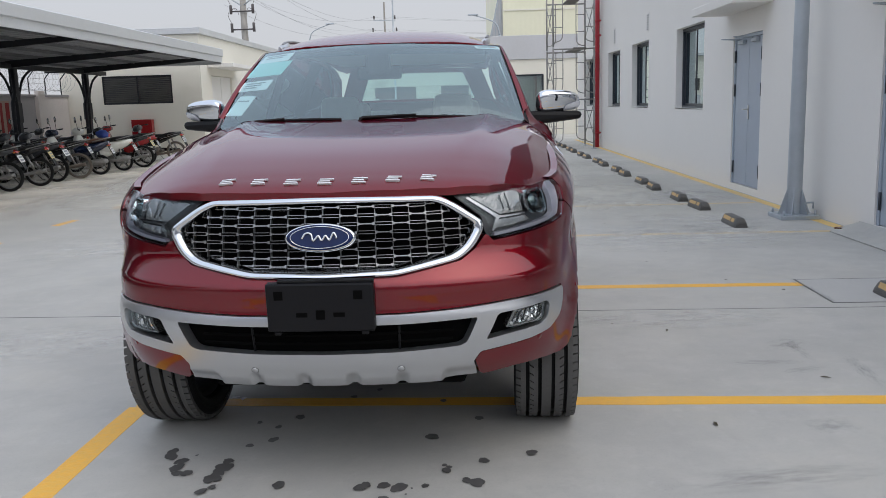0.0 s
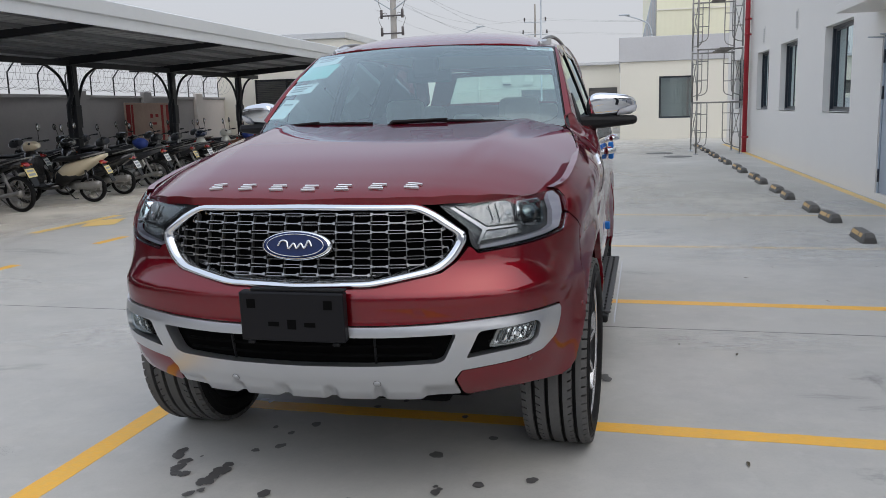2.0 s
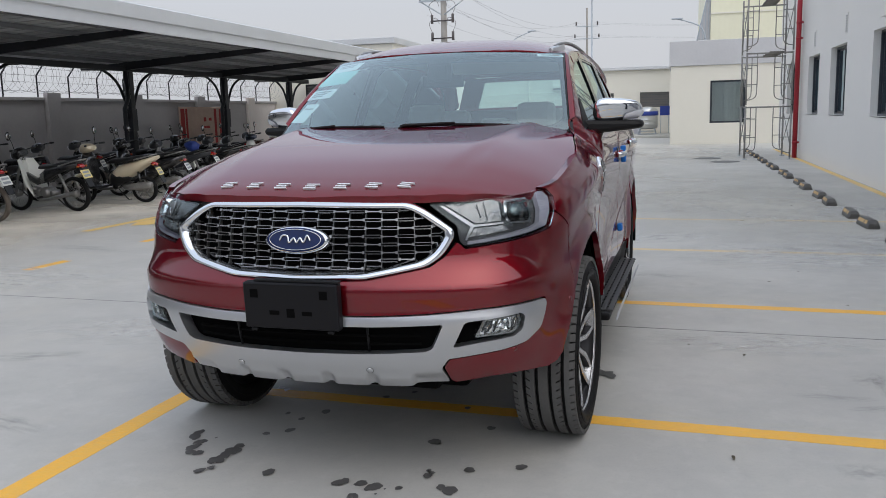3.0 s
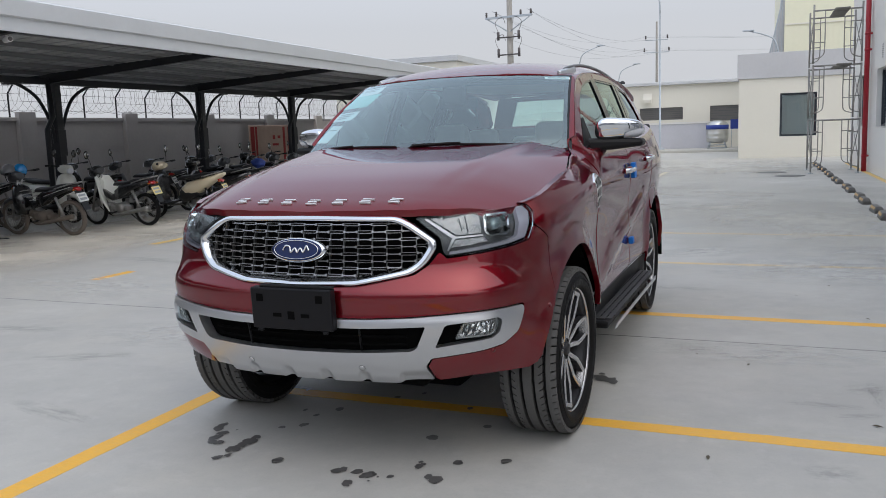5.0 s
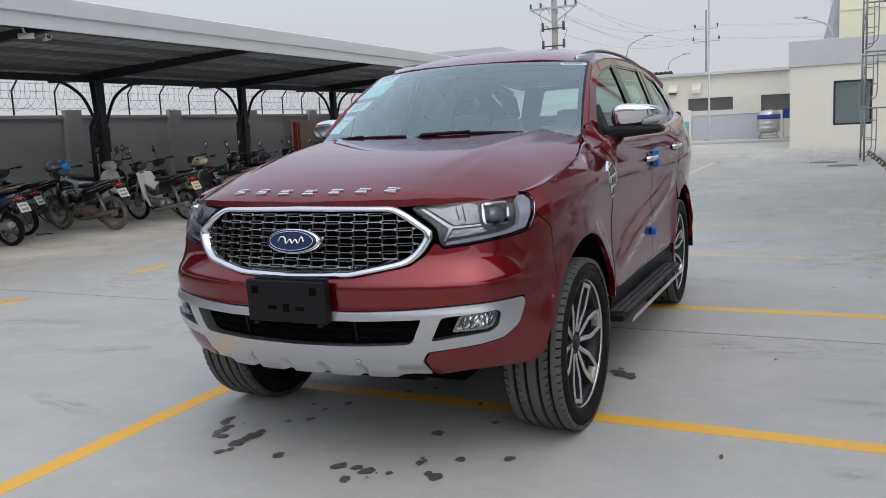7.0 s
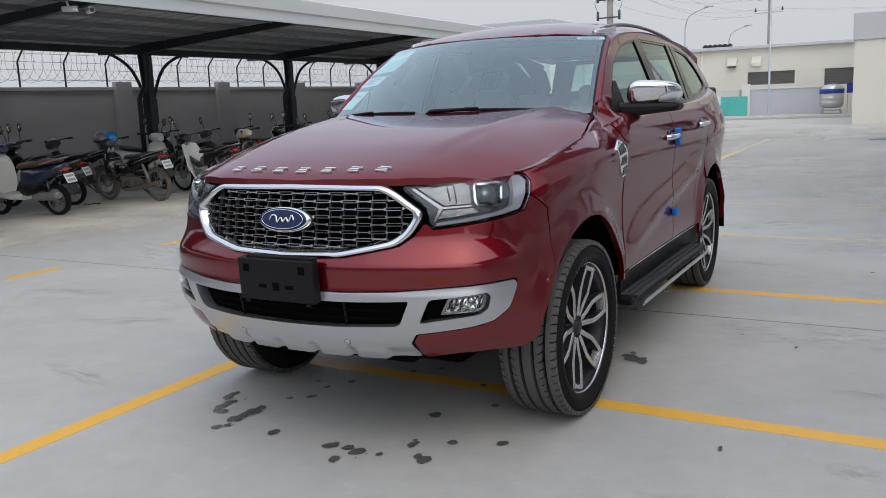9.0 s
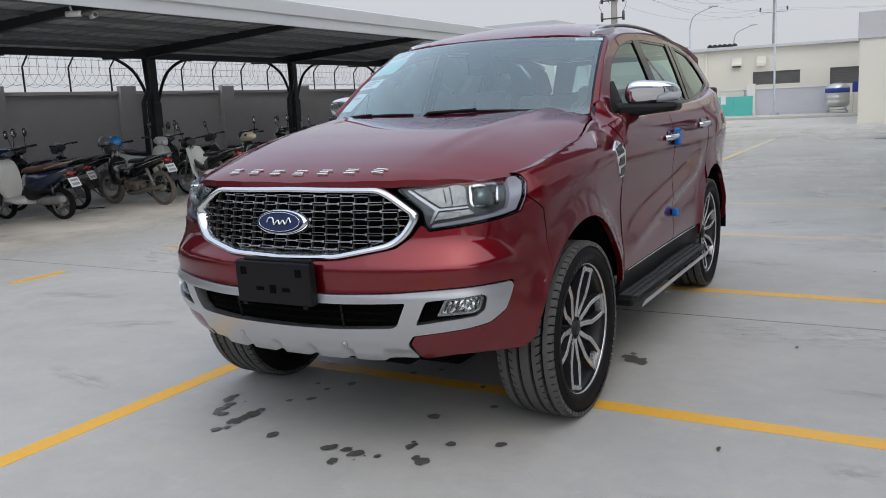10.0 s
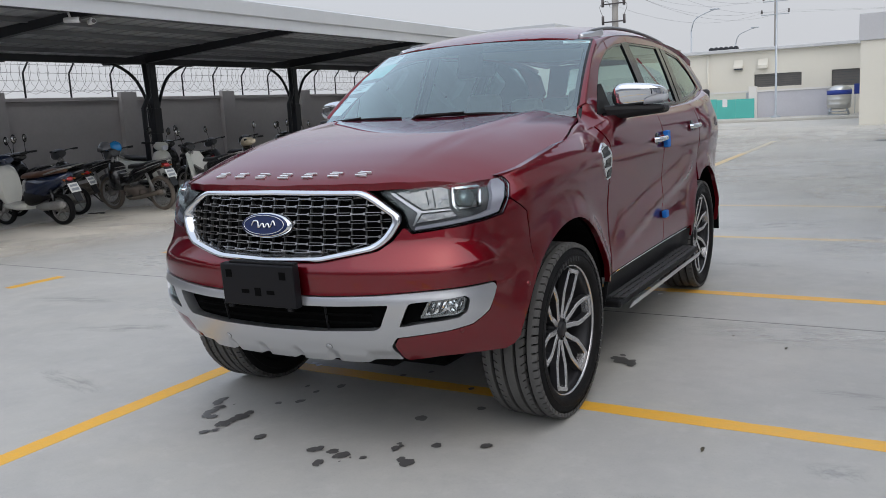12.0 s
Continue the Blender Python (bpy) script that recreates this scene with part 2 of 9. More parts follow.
M["blue_paint"] = material("blue_paint", (0.02, 0.05, 0.30), 0.5, fine=0.2, size=3)
M["white_paint"] = material("white_paint", (0.80, 0.80, 0.80), 0.45, coarse=0.1, fine=0.08, size=2)
M["pole_concrete"] = material("pole_concrete", (0.36, 0.34, 0.31), 0.8, coarse=0.25, fine=0.15, size=2)
M["insulator"] = material("insulator", (0.07, 0.06, 0.06), 0.3)
M["leaf"] = material("dry_leaf", (0.07, 0.055, 0.03), 0.7, fine=0.4, size=30)
M["plywood"] = material("weathered_plank", (0.20, 0.19, 0.17), 0.8, coarse=0.3, fine=0.3, size=3)


# ---- mesh tools ----
def part(name, bm, mat, parent=None, label="", smooth=False):
    """One mesh object from a bmesh, under its thing."""
    me = bpy.data.meshes.new(name)
    bm.to_mesh(me)
    bm.free()
    me.materials.append(mat)
    if smooth:
        for p in me.polygons:
            p.use_smooth = True
    ob = new(name, me)
    if parent is not None:
        ob.parent = parent
    if label:
        tagged(ob, label)
    return ob


def share(ob, parent, m):
    """Another object on the same mesh, as a part of the same or another thing."""
    c = new(ob.name.split(".")[0], ob.data)
    c.parent = parent
    c.matrix_basis = m
    return c


def thing(name, label, category, loc=(0, 0, 0), rz=0.0, group="", kind=""):
    e = new(name)
    e.matrix_basis = pose(*loc, 0, 0, rz)
    return tagged(e, label, category, group, kind)


def box(bm, a, b, bevel=0.0):
    """An upright box between two corners, with bevelled edges."""
    r = bmesh.ops.create_cube(bm, size=1.0)
    lo = [min(p, q) for p, q in zip(a, b)]
    hi = [max(p, q) for p, q in zip(a, b)]
    for v in r["verts"]:
        v.co = Vector([lo[i] + (v.co[i] + 0.5) * (hi[i] - lo[i]) for i in range(3)])
    if bevel:
        es = list({e for v in r["verts"] for e in v.link_edges})
        bmesh.ops.bevel(bm, geom=es, offset=bevel, segments=2, profile=0.5, affect="EDGES")
    return bm


def block(a, b, bevel=0.0):
    return box(bmesh.new(), a, b, bevel)


def slab(bm, pts, t):
    """A plate from points of one flat outline, t thick against its normal."""
    vs = [bm.verts.new(p) for p in pts]
    f = bm.faces.new(vs)
    f.normal_update()
    n = f.normal.copy()
    ws = [bm.verts.new(Vector(p) - n * t) for p in pts]
    bm.faces.new(ws[::-1])
    k = len(pts)
    for i in range(k):
        bm.faces.new((vs[i], ws[i], ws[(i + 1) % k], vs[(i + 1) % k]))
    return bm


def tube(bm, pts, r, sides=8, taper=None, closed=False, caps=True):
    """A round bar along a line of points; taper gives a second radius at its end."""
    pts = [Vector(p) for p in pts]
    n = len(pts)
    rings = []
    up = None
    for i, p in enumerate(pts):
        a = pts[(i - 1) % n] if (closed or i > 0) else p
        b = pts[(i + 1) % n] if (closed or i < n - 1) else p
        d = (b - a).normalized()
        if up is None:
            up = d.orthogonal().normalized()
        up = (up - d * up.dot(d)).normalized()
        side = d.cross(up)
        rr = r if taper is None else r + (taper - r) * i / max(1, n - 1)
        rings.append([bm.verts.new(p + (up * math.cos(t) + side * math.sin(t)) * rr) for t in [2 * math.pi * k / sides for k in range(sides)]])
    for i in range(n if closed else n - 1):
        a, b = rings[i], rings[(i + 1) % n]
        for k in range(sides):
            bm.faces.new((a[k], a[(k + 1) % sides], b[(k + 1) % sides], b[k]))
    if caps and not closed:
        bm.faces.new(rings[0][::-1])
        bm.faces.new(rings[-1])
    for f in bm.faces:
        f.smooth = True
    return bm


def lathe(bm, profile, axis="y", centre=(0, 0, 0), sides=32):
    """A turned solid: rows of (along the axis, radius)."""
    rings = []
    for h, r in profile:
        ring = []
        for k in range(sides):
            t = 2 * math.pi * k / sides
            c, s = r * math.cos(t), r * math.sin(t)
            p = {"y": (c, h, s), "x": (h, c, s), "z": (c, s, h)}[axis]
            ring.append(bm.verts.new(Vector(p) + Vector(centre)))
        rings.append(ring)
    for a, b in zip(rings, rings[1:]):
        for k in range(sides):
            f = bm.faces.new((a[k], b[k], b[(k + 1) % sides], a[(k + 1) % sides]))
            f.smooth = True
    bmesh.ops.recalc_face_normals(bm, faces=bm.faces[:])
    return bm


def arc(c, r, a0, a1, n, plane="yz"):
    """Points on an arc about c, in degrees."""
    pts = []
    for k in range(n + 1):
        t = radians(a0 + (a1 - a0) * k / n)
        p, q = r * math.cos(t), r * math.sin(t)
        pts.append({"yz": (c[0], c[1] + p, c[2] + q), "xz": (c[0] + p, c[1], c[2] + q), "xy": (c[0] + p, c[1] + q, c[2])}[plane])
    return pts


def smooth_curve(pts, n=8, closed=False):
    """A soft line through a few points."""
    pts = [Vector(p) for p in pts]
    k = len(pts)
    res = []
    for i in range(k if closed else k - 1):
        g = lambda j: pts[j % k] if closed else pts[max(0, min(k - 1, j))]
        a, b, c, d = g(i - 1), g(i), g(i + 1), g(i + 2)
        for s in range(n):
            t = s / n
            res.append(0.5 * ((2 * b) + (c - a) * t + (2 * a - 5 * b + 4 * c - d) * t * t + (3 * b - a - 3 * c + d) * t ** 3))
    if not closed:
        res.append(pts[-1])
    return res


def wall_with_holes(bm, axis, at, thick, u0, u1, z0, z1, holes):
    """A wall in the plane axis = at, thick towards plus, with rectangular openings (u0, u1, z0, z1)."""
    us = sorted({u0, u1, *[h[0] for h in holes], *[h[1] for h in holes]})
    zs = sorted({z0, z1, *[h[2] for h in holes], *[h[3] for h in holes]})
    for ua, ub in zip(us, us[1:]):
        start = None
        for za, zb in list(zip(zs, zs[1:])) + [(z1, z1)]:
            um, zm = (ua + ub) / 2, (za + zb) / 2
            solid = zb > za and not any(h[0] < um < h[1] and h[2] < zm < h[3] for h in holes)
            if solid and start is None:
                start = za
            if not solid and start is not None:
                if axis == "x":
                    box(bm, (at, ua, start), (at + thick, ub, za))
                else:
                    box(bm, (ua, at, start), (ub, at + thick, za))
                start = None
    return bm

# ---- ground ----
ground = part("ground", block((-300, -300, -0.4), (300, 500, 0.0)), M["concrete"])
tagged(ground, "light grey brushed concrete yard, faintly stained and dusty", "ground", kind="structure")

LOT = -2.6


def paint(name, x0, y0, x1, y1, width, mat, label, about=(0, 0), turn=0.0):
    """A painted stripe from one end to the other, a few millimetres thick, with slightly ragged sides."""
    bm = bmesh.new()
    d = Vector((x1 - x0, y1 - y0, 0))
    length = d.length
    d.normalize()
    s = Vector((-d.y, d.x, 0))
    n = max(2, int(length / 0.12))
    left, right = [], []
    for i in range(n + 1):
        p = Vector((x0, y0, 0)) + d * length * i / n
        w = width / 2
        left.append(bm.verts.new(p + s * (w + random.uniform(-0.004, 0.004)) + Vector((0, 0, 0.0011))))
        right.append(bm.verts.new(p - s * (w + random.uniform(-0.004, 0.004)) + Vector((0, 0, 0.0011))))
    for i in range(n):
        bm.faces.new((left[i], right[i], right[i + 1], left[i + 1]))
    for row in (left, right):
        foot = [bm.verts.new((v.co.x, v.co.y, -0.002)) for v in row]
        for i in range(n):
            bm.faces.new((row[i], row[i + 1], foot[i + 1], foot[i]))
    ob = part(name, bm, mat)
    return tagged(ob, label, "road marking", kind="structure")


t_lot = math.tan(radians(LOT))
for k in range(-3, 4):
    y = 3.965 + 2.53 * k
    x0, x1 = (-1.50, 3.55) if k <= 0 else (-1.40, 4.05)
    if k == 1:
        x1 = 3.75
    faded = k >= 2
    paint("parking_line", x0, y - (x0 - 1.2) * -t_lot, x1, y - (x1 - 1.2) * -t_lot, 0.11 if not faded else 0.10, M["yellow_faded" if faded else "yellow"],
          "pale worn yellow parking bay line painted on concrete" if faded else "bright yellow parking bay line painted on concrete")
paint("parking_line", -1.475, 4.02, -1.72, -3.5, 0.115, M["yellow"], "bright yellow parking bay side line painted on concrete")
paint("wall_line", 4.175, 8.95, 4.175, 30.6, 0.13, M["yellow_wall"], "pale yellow stripe painted along the foot of the wall")
paint("lane_line", -1.36, 15.5, -1.25, 21.5, 0.15, M["yellow_faded"], "pale yellow lane line painted on concrete").location.z = 0.005
paint("lane_line", -1.25, 21.52, -1.16, 26.5, 0.14, M["yellow_ghost"], "worn far end of the yellow lane line").location.z = 0.005
for k in range(-2, 7):
    y = 5.18 + 1.9 * k
    paint("lane_dash", -5.30 + 0.014 * (y - 5), y, -5.27 + 0.014 * (y - 5), y + 0.56, 0.12, M["yellow"], "short yellow lane dash painted on concrete")
bm = bmesh.new()
for pts in ([(-6.75, 9.75), (-6.6, 9.75), (-6.55, 11.6), (-6.7, 11.6)], [(-6.4, 10.35), (-6.05, 10.6), (-6.28, 11.25), (-6.55, 11.05), (-6.56, 10.75)]):
    bm.faces.new([bm.verts.new((x, y, 0.004)) for x, y in pts])
tagged(part("lane_arrow", bm, M["yellow_wall"]), "yellow direction arrow painted on concrete, partly worn", "road marking", kind="structure")
paint("bike_row_line", -7.95, 16, -7.75, 24, 0.08, M["yellow_faded"], "faint worn yellow line before the motorbike row")
paint("drive_line", -1.40, 17.5, -1.10, 25.5, 0.15, M["yellow_ghost"], "faint worn yellow line across the yard")

for k, y in enumerate((5.80, -5.2)):
    jt = part("slab_joint", block((-40, -0.004, -0.02), (4.15, 0.004, 0.0015)), M["joint"])
    jt.matrix_basis = pose(0, y, 0, 0, 0, -2.4)
    tagged(jt, "narrow dark saw-cut joint in the concrete", "joint", kind="structure")
for x in (-22.0,):
    tagged(part("slab_joint", block((x - 0.003, -30, -0.02), (x + 0.003, 40, 0.0015)), M["joint"]), "narrow dark saw-cut joint in the concrete", "joint", kind="structure")


def blot(x, y, rx, ry, turn, mat, name, label, cat, z=0.003, ragged=0.20):
    """A flat patch with an uneven outline."""
    bm = bmesh.new()
    n = 26
    ph = [random.uniform(0, 6.28) for _ in range(4)]
    vs = []
    for k in range(n):
        t = 2 * math.pi * k / n
        w = 1 + ragged * (0.5 * math.sin(2 * t + ph[0]) + 0.35 * math.sin(3 * t + ph[1]) + 0.3 * math.sin(5 * t + ph[2]) + 0.2 * math.sin(8 * t + ph[3]))
        px, py = rx * w * math.cos(t), ry * w * math.sin(t)
        c, s = math.cos(turn), math.sin(turn)
        vs.append(bm.verts.new((px * c - py * s, px * s + py * c, 0)))
    bm.faces.new(vs)
    ob = part(name, bm, mat)
    ob.location = (x, y, z)
    return tagged(ob, label, cat, kind="structure")


def drip(x, y, rx, ry, turn, z):
    blot(x, y, rx, ry, turn, M["wet"], "drip_stain", "small dark wet drip spot on the concrete", "stain", z)


# ---- wheel stops ----
def wheel_stop():
    t = thing("wheel_stop", "black rubber wheel stop with yellow reflective strips on concrete", "wheel stop", group="wheel stops by the wall")
    L, prof = 0.56, [(-0.075, 0.0), (-0.075, 0.035), (-0.045, 0.1), (0.045, 0.1), (0.075, 0.035), (0.075, 0.0)]
    bm = bmesh.new()
    rings = []
    for y, k in ((-L / 2, 0.55), (-L / 2 + 0.05, 1.0), (L / 2 - 0.05, 1.0), (L / 2, 0.55)):
        rings.append([bm.verts.new((x * (0.8 + 0.2 * k), y, z * k)) for x, z in prof])
    for a, b in zip(rings, rings[1:]):
        for i in range(len(prof) - 1):
            bm.faces.new((a[i], a[i + 1], b[i + 1], b[i]))
    bm.faces.new(rings[0])
    bm.faces.new(rings[-1][::-1])
    bmesh.ops.recalc_face_normals(bm, faces=bm.faces[:])
    bmesh.ops.bevel(bm, geom=bm.edges[:], offset=0.008, segments=2, affect="EDGES")
    part("stop_body", bm, M["stop_rubber"], t)
    for s in (-1, 1):
        for y0, y1 in ((-0.20, -0.10), (-0.06, 0.20)):
            bm = bmesh.new()
            slab(bm, [Vector((s * (0.0735 - 0.007), y0, 0.053)), Vector((s * (0.0735 - 0.007), y1, 0.053)), Vector((s * (0.0505), y1, 0.091)), Vector((s * (0.0505), y0, 0.091))], 0.002)
            part("reflector", bm, M["stop_yellow"], t, "yellow reflective strip")
    return t


stop = wheel_stop()
stop.matrix_basis = pose(3.18, 6.27, 0)
for k in range(-2, 8):
    for off in (0.0, 0.96):
        y = 11.03 + 2.46 * k + off
        if abs(y - 8.57) < 0.01 or abs(y - 7.07) < 0.01:
            continue
        if abs(y - 6.11) > 0.01:
            copy_thing(stop, pose(3.18 + random.uniform(-0.02, 0.02), y, 0, 0, 0, random.uniform(-3, 3)))
        else:
            stop.matrix_basis = pose(3.16, 5.83, 0, 0, 0, -1)


# ---- building along the yard ----
WX = 4.27
openings = [(14.8, 16.68, 1.21, 2.68), (19.1, 20.95, 1.21, 2.67), (22.5, 24.3, 1.21, 2.66), (26.9, 28.6, 1.21, 2.66), (11.98, 13.22, 0.10, 2.29), (7.2, 8.58, 0.10, 2.29)]
wall_east = part("wall_east", wall_with_holes(bmesh.new(), "x", WX, 0.25, 6.6, 30.6, 0, 4.3, openings), M["wall_white"])
tagged(wall_east, "tall plain off-white painted wall of the workshop building", "wall", kind="structure")
tagged(part("wall_east_upper", block((WX, 6.6, 4.304), (WX + 0.25, 30.6, 6.2)), M["wall_white"]), "off-white painted upper wall of the workshop building", "wall", kind="structure")
# unseen dark ribs above the wall, added to mirror in the bonnet
bm = bmesh.new()
for k in range(10):
    z = 6.2 + 0.25 * k
    for za, zb, xa, xb in ((0.0, 0.03, 0.0, -0.045), (0.03, 0.16, -0.045, -0.045), (0.16, 0.19, -0.045, 0.0), (0.19, 0.25, 0.0, 0.0)):
        bm.faces.new([bm.verts.new(p) for p in ((WX + xa, 6.6, z + za), (WX + xa, 20, z + za), (WX + xb, 20, z + zb), (WX + xb, 6.6, z + zb))])
tagged(part("wall_east_end", block((WX + 0.251, 6.6, 0), (13.0, 6.85, 8.7)), M["wall_white"]), "off-white painted end wall of the workshop building", "wall", kind="structure")
tagged(part("wall_east_far_end", block((WX + 0.251, 30.35, 0), (8.0, 30.6, 6.2)), M["wall_white"]), "off-white painted far end wall of the workshop building", "wall", kind="structure")
tagged(part("wall_east_cladding", bm, M["louvre_grey"]), "unseen dark grey ribbed cladding, added for its reflection in the car", "wall", kind="structure")


def sliding_window(y0, y1, z0, z1, name):
    w = thing(name, "dark aluminium sliding window with two glass panes", "window", (WX + 0.12, 0, 0), kind="structure")
    f = 0.045
    ym = (y0 + y1) / 2
    bm = bmesh.new()
    for a, b in (((0, y0, z0), (0.09, y1, z0 + f)), ((0, y0, z1 - f), (0.09, y1, z1)), ((0, y0, z0 + f), (0.09, y0 + f, z1 - f)), ((0, y1 - f, z0 + f), (0.09, y1, z1 - f))):
        box(bm, a, b, 0.006)
    part("window_frame", bm, M["alu_dark"], w)
    for n, (a, b, x) in enumerate(((y0 + f, ym + 0.05, 0.015), (ym - 0.05, y1 - f, 0.05))):
        bm = bmesh.new()
        g = 0.038
        for p, q in (((x, a, z0 + f), (x + 0.03, b, z0 + f + g)), ((x, a, z1 - f - g), (x + 0.03, b, z1 - f)), ((x, a, z0 + f + g), (x + 0.03, a + g, z1 - f - g)), ((x, b - g, z0 + f + g), (x + 0.03, b, z1 - f - g))):
            box(bm, p, q, 0.004)
        s = part("sash", bm, M["alu_dark"], w)
        pane = part("pane", block((x + 0.012, a + g, z0 + f + g), (x + 0.018, b - g, z1 - f - g)), M["window_glass"], s)
        pane.visible_shadow = False
    part("window_sill", block((-0.12, y0 + 0.003, z0 - 0.02), (0.0, y1 - 0.003, z0 + 0.004), 0.004), M["wall_white"], w)
    return w


for n, o in enumerate(openings[:4]):
    sliding_window(*o, f"window_{n + 1}")
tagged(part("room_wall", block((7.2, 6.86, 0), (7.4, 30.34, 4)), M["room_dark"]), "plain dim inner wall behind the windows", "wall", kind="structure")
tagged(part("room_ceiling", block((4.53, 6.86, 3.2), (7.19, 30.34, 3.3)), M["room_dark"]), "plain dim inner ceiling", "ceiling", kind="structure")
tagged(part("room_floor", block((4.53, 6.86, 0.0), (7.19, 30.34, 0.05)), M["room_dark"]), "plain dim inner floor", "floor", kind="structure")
for y0, y1 in ((15.9, 16.6), (19.2, 20.2), (23.6, 24.3)):
    bm = bmesh.new()
    k = 12
    for i in range(k):
        ya, yb = y0 + (y1 - y0) * i / k, y0 + (y1 - y0) * (i + 1) / k
        box(bm, (4.62 + 0.02 * (i % 2), ya, 0.052), (4.625 + 0.02 * (i % 2), yb, 3.199))
    tagged(part("curtain", bm, M["blind"]), "pale pleated curtain hanging behind the glass", "curtain")


def steel_door(y0, y1, z0, z1, name):
    d = thing(name, "blue-grey steel double door with hinges, closer and lever handle, closed", "door", (WX + 0.05, 0, 0), kind="structure")
    bm = bmesh.new()
    for a, b in (((-0.03, y0, z0), (0.1, y0 + 0.05, z1)), ((-0.03, y1 - 0.05, z0), (0.1, y1, z1)), ((-0.03, y0 + 0.05, z1 - 0.05), (0.1, y1 - 0.05, z1))):
        box(bm, a, b, 0.005)
    part("door_frame", bm, M["door_grey"], d)
    ym = (y0 + y1) / 2
    for a, b in ((y0 + 0.054, ym - 0.003), (ym + 0.003, y1 - 0.054)):
        leaf = part("door_leaf", block((-0.015, a, z0 + 0.01), (0.03, b, z1 - 0.054), 0.004), M["door_grey"], d)
        near = a < ym - 0.2
        for z in (z0 + 0.25, (z0 + z1) / 2 + 0.3, z1 - 0.3):
            yy = y0 + 0.052 if near else y1 - 0.052
            bm = bmesh.new()
            tube(bm, [(-0.03, yy, z - 0.09), (-0.03, yy, z + 0.09)], 0.014, 8)
            part("hinge", bm, M["alu_dark"], leaf)
        bm = bmesh.new()
        box(bm, (-0.075, (a + b) / 2 - 0.16, z1 - 0.13), (-0.016, (a + b) / 2 + 0.06, z1 - 0.075), 0.008)
        tube(bm, [(-0.06, (a + b) / 2, z1 - 0.07), (-0.3, (a + b) / 2 + 0.1, z1 - 0.05), (-0.04, (a + b) / 2 + 0.34, z1 - 0.04)], 0.01, 6)
        part("door_closer", bm, M["galv"], leaf)
    bm = bmesh.new()
    box(bm, (-0.03, ym - 0.06, 1.08), (-0.016, ym - 0.02, 1.28), 0.004)
    tube(bm, [(-0.016, ym - 0.04, 1.22), (-0.07, ym - 0.04, 1.22), (-0.07, ym + 0.08, 1.22)], 0.009, 8)
    part("door_handle", bm, M["stainless"], d)
    return d


steel_door(*openings[4], "door_1")
steel_door(*openings[5], "door_2")
tagged(part("door_canopy", block((3.72, 11.6, 2.62), (WX - 0.003, 13.55, 2.74), 0.01), M["wall_white"]), "thin flat off-white concrete canopy above the door", "canopy", kind="structure")
tagged(part("door_canopy", block((3.72, 6.8, 2.62), (WX - 0.003, 8.9, 2.74), 0.01), M["wall_white"]), "thin flat off-white concrete canopy above the door", "canopy", kind="structure")
# ramp plate by the near door
bm = bmesh.new()
slab(bm, [(3.95, 6.9, 0.005), (4.26, 6.9, 0.10), (4.26, 8.85, 0.10), (3.95, 8.85, 0.005)][::-1], 0.005)
bmesh.ops.recalc_face_normals(bm, faces=bm.faces[:])
tagged(part("door_ramp", bm, M["concrete"]), "short sloped concrete ramp at the foot of the door", "ramp", kind="structure")


def wall_vent(y, z):
    v = thing("wall_vent", "small white slotted vent plate set in the wall", "vent", (WX, y, z), kind="structure")
    part("vent_plate", block((-0.012, -0.11, -0.2), (-0.002, 0.11, 0.2), 0.003), M["wall_white"], v)
    for i in range(7):
        z0 = -0.17 + i * 0.05
        part("slot", block((-0.016, -0.085, z0), (-0.0125, 0.085, z0 + 0.022)), M["alu_dark"], v)


wall_vent(19.2, 3.05)
wall_vent(23.3, 3.05)


def steel_post(x, y):
    p = thing("steel_post", "tall galvanised steel post with bolted base plate and gussets", "post", (x, y, 0))
    part("base_plate", block((-0.22, -0.22, 0), (0.22, 0.22, 0.05), 0.006), M["galv"], p)
    bm = bmesh.new()
    lathe(bm, [(0.05, 0.085), (4.0, 0.075), (9.0, 0.06), (9.0, 0.0)], "z", sides=24)
    part("shaft", bm, M["galv"], p)
    for k in range(6):
        t = k * math.pi / 3
        bm = bmesh.new()
        c, s = math.cos(t), math.sin(t)
        n = Vector((-s, c, 0)) * 0.004
        slab(bm, [Vector((c * 0.08, s * 0.08, 0.05)) + n, Vector((c * 0.19, s * 0.19, 0.05)) + n, Vector((c * 0.17, s * 0.17, 0.1)) + n, Vector((c * 0.08, s * 0.08, 0.36)) + n], 0.008)
        part("gusset", bm, M["galv"], p)
    for sx in (-1, 1):
        for sy in (-1, 1):
            bm = bmesh.new()
            tube(bm, [(sx * 0.18, sy * 0.18, 0.045), (sx * 0.18, sy * 0.18, 0.1)], 0.014, 6)
            part("bolt", bm, M["galv"], p)
    bm = bmesh.new()
    tube(bm, [(0.05, 0.0, 0.17), (0.22, 0.0, 0.17), (0.22, 0.0, 0.1)], 0.012, 6)
    part("cable_conduit", bm, M["galv"], p)


steel_post(4.0, 9.95)

# red fire pipe up the wall
fp = thing("fire_pipe", "glossy dark red painted fire pipe clamped to the wall", "pipe", (4.16, 25.55, 0))
bm = bmesh.new()
tube(bm, [(0, 0, 0.0), (0, 0, 6.4)], 0.066, 16)
part("pipe", bm, M["red_pipe"], fp)
for z in (0.40, 3.22, 3.64, 5.0):
    bm = bmesh.new()
    box(bm, (0.0, -0.04, z), (0.108, 0.04, z + 0.05), 0.008)
    tube(bm, [(0, 0, z - 0.005), (0, 0, z + 0.055)], 0.076, 16)
    part("clamp", bm, M["red_pipe"], fp)


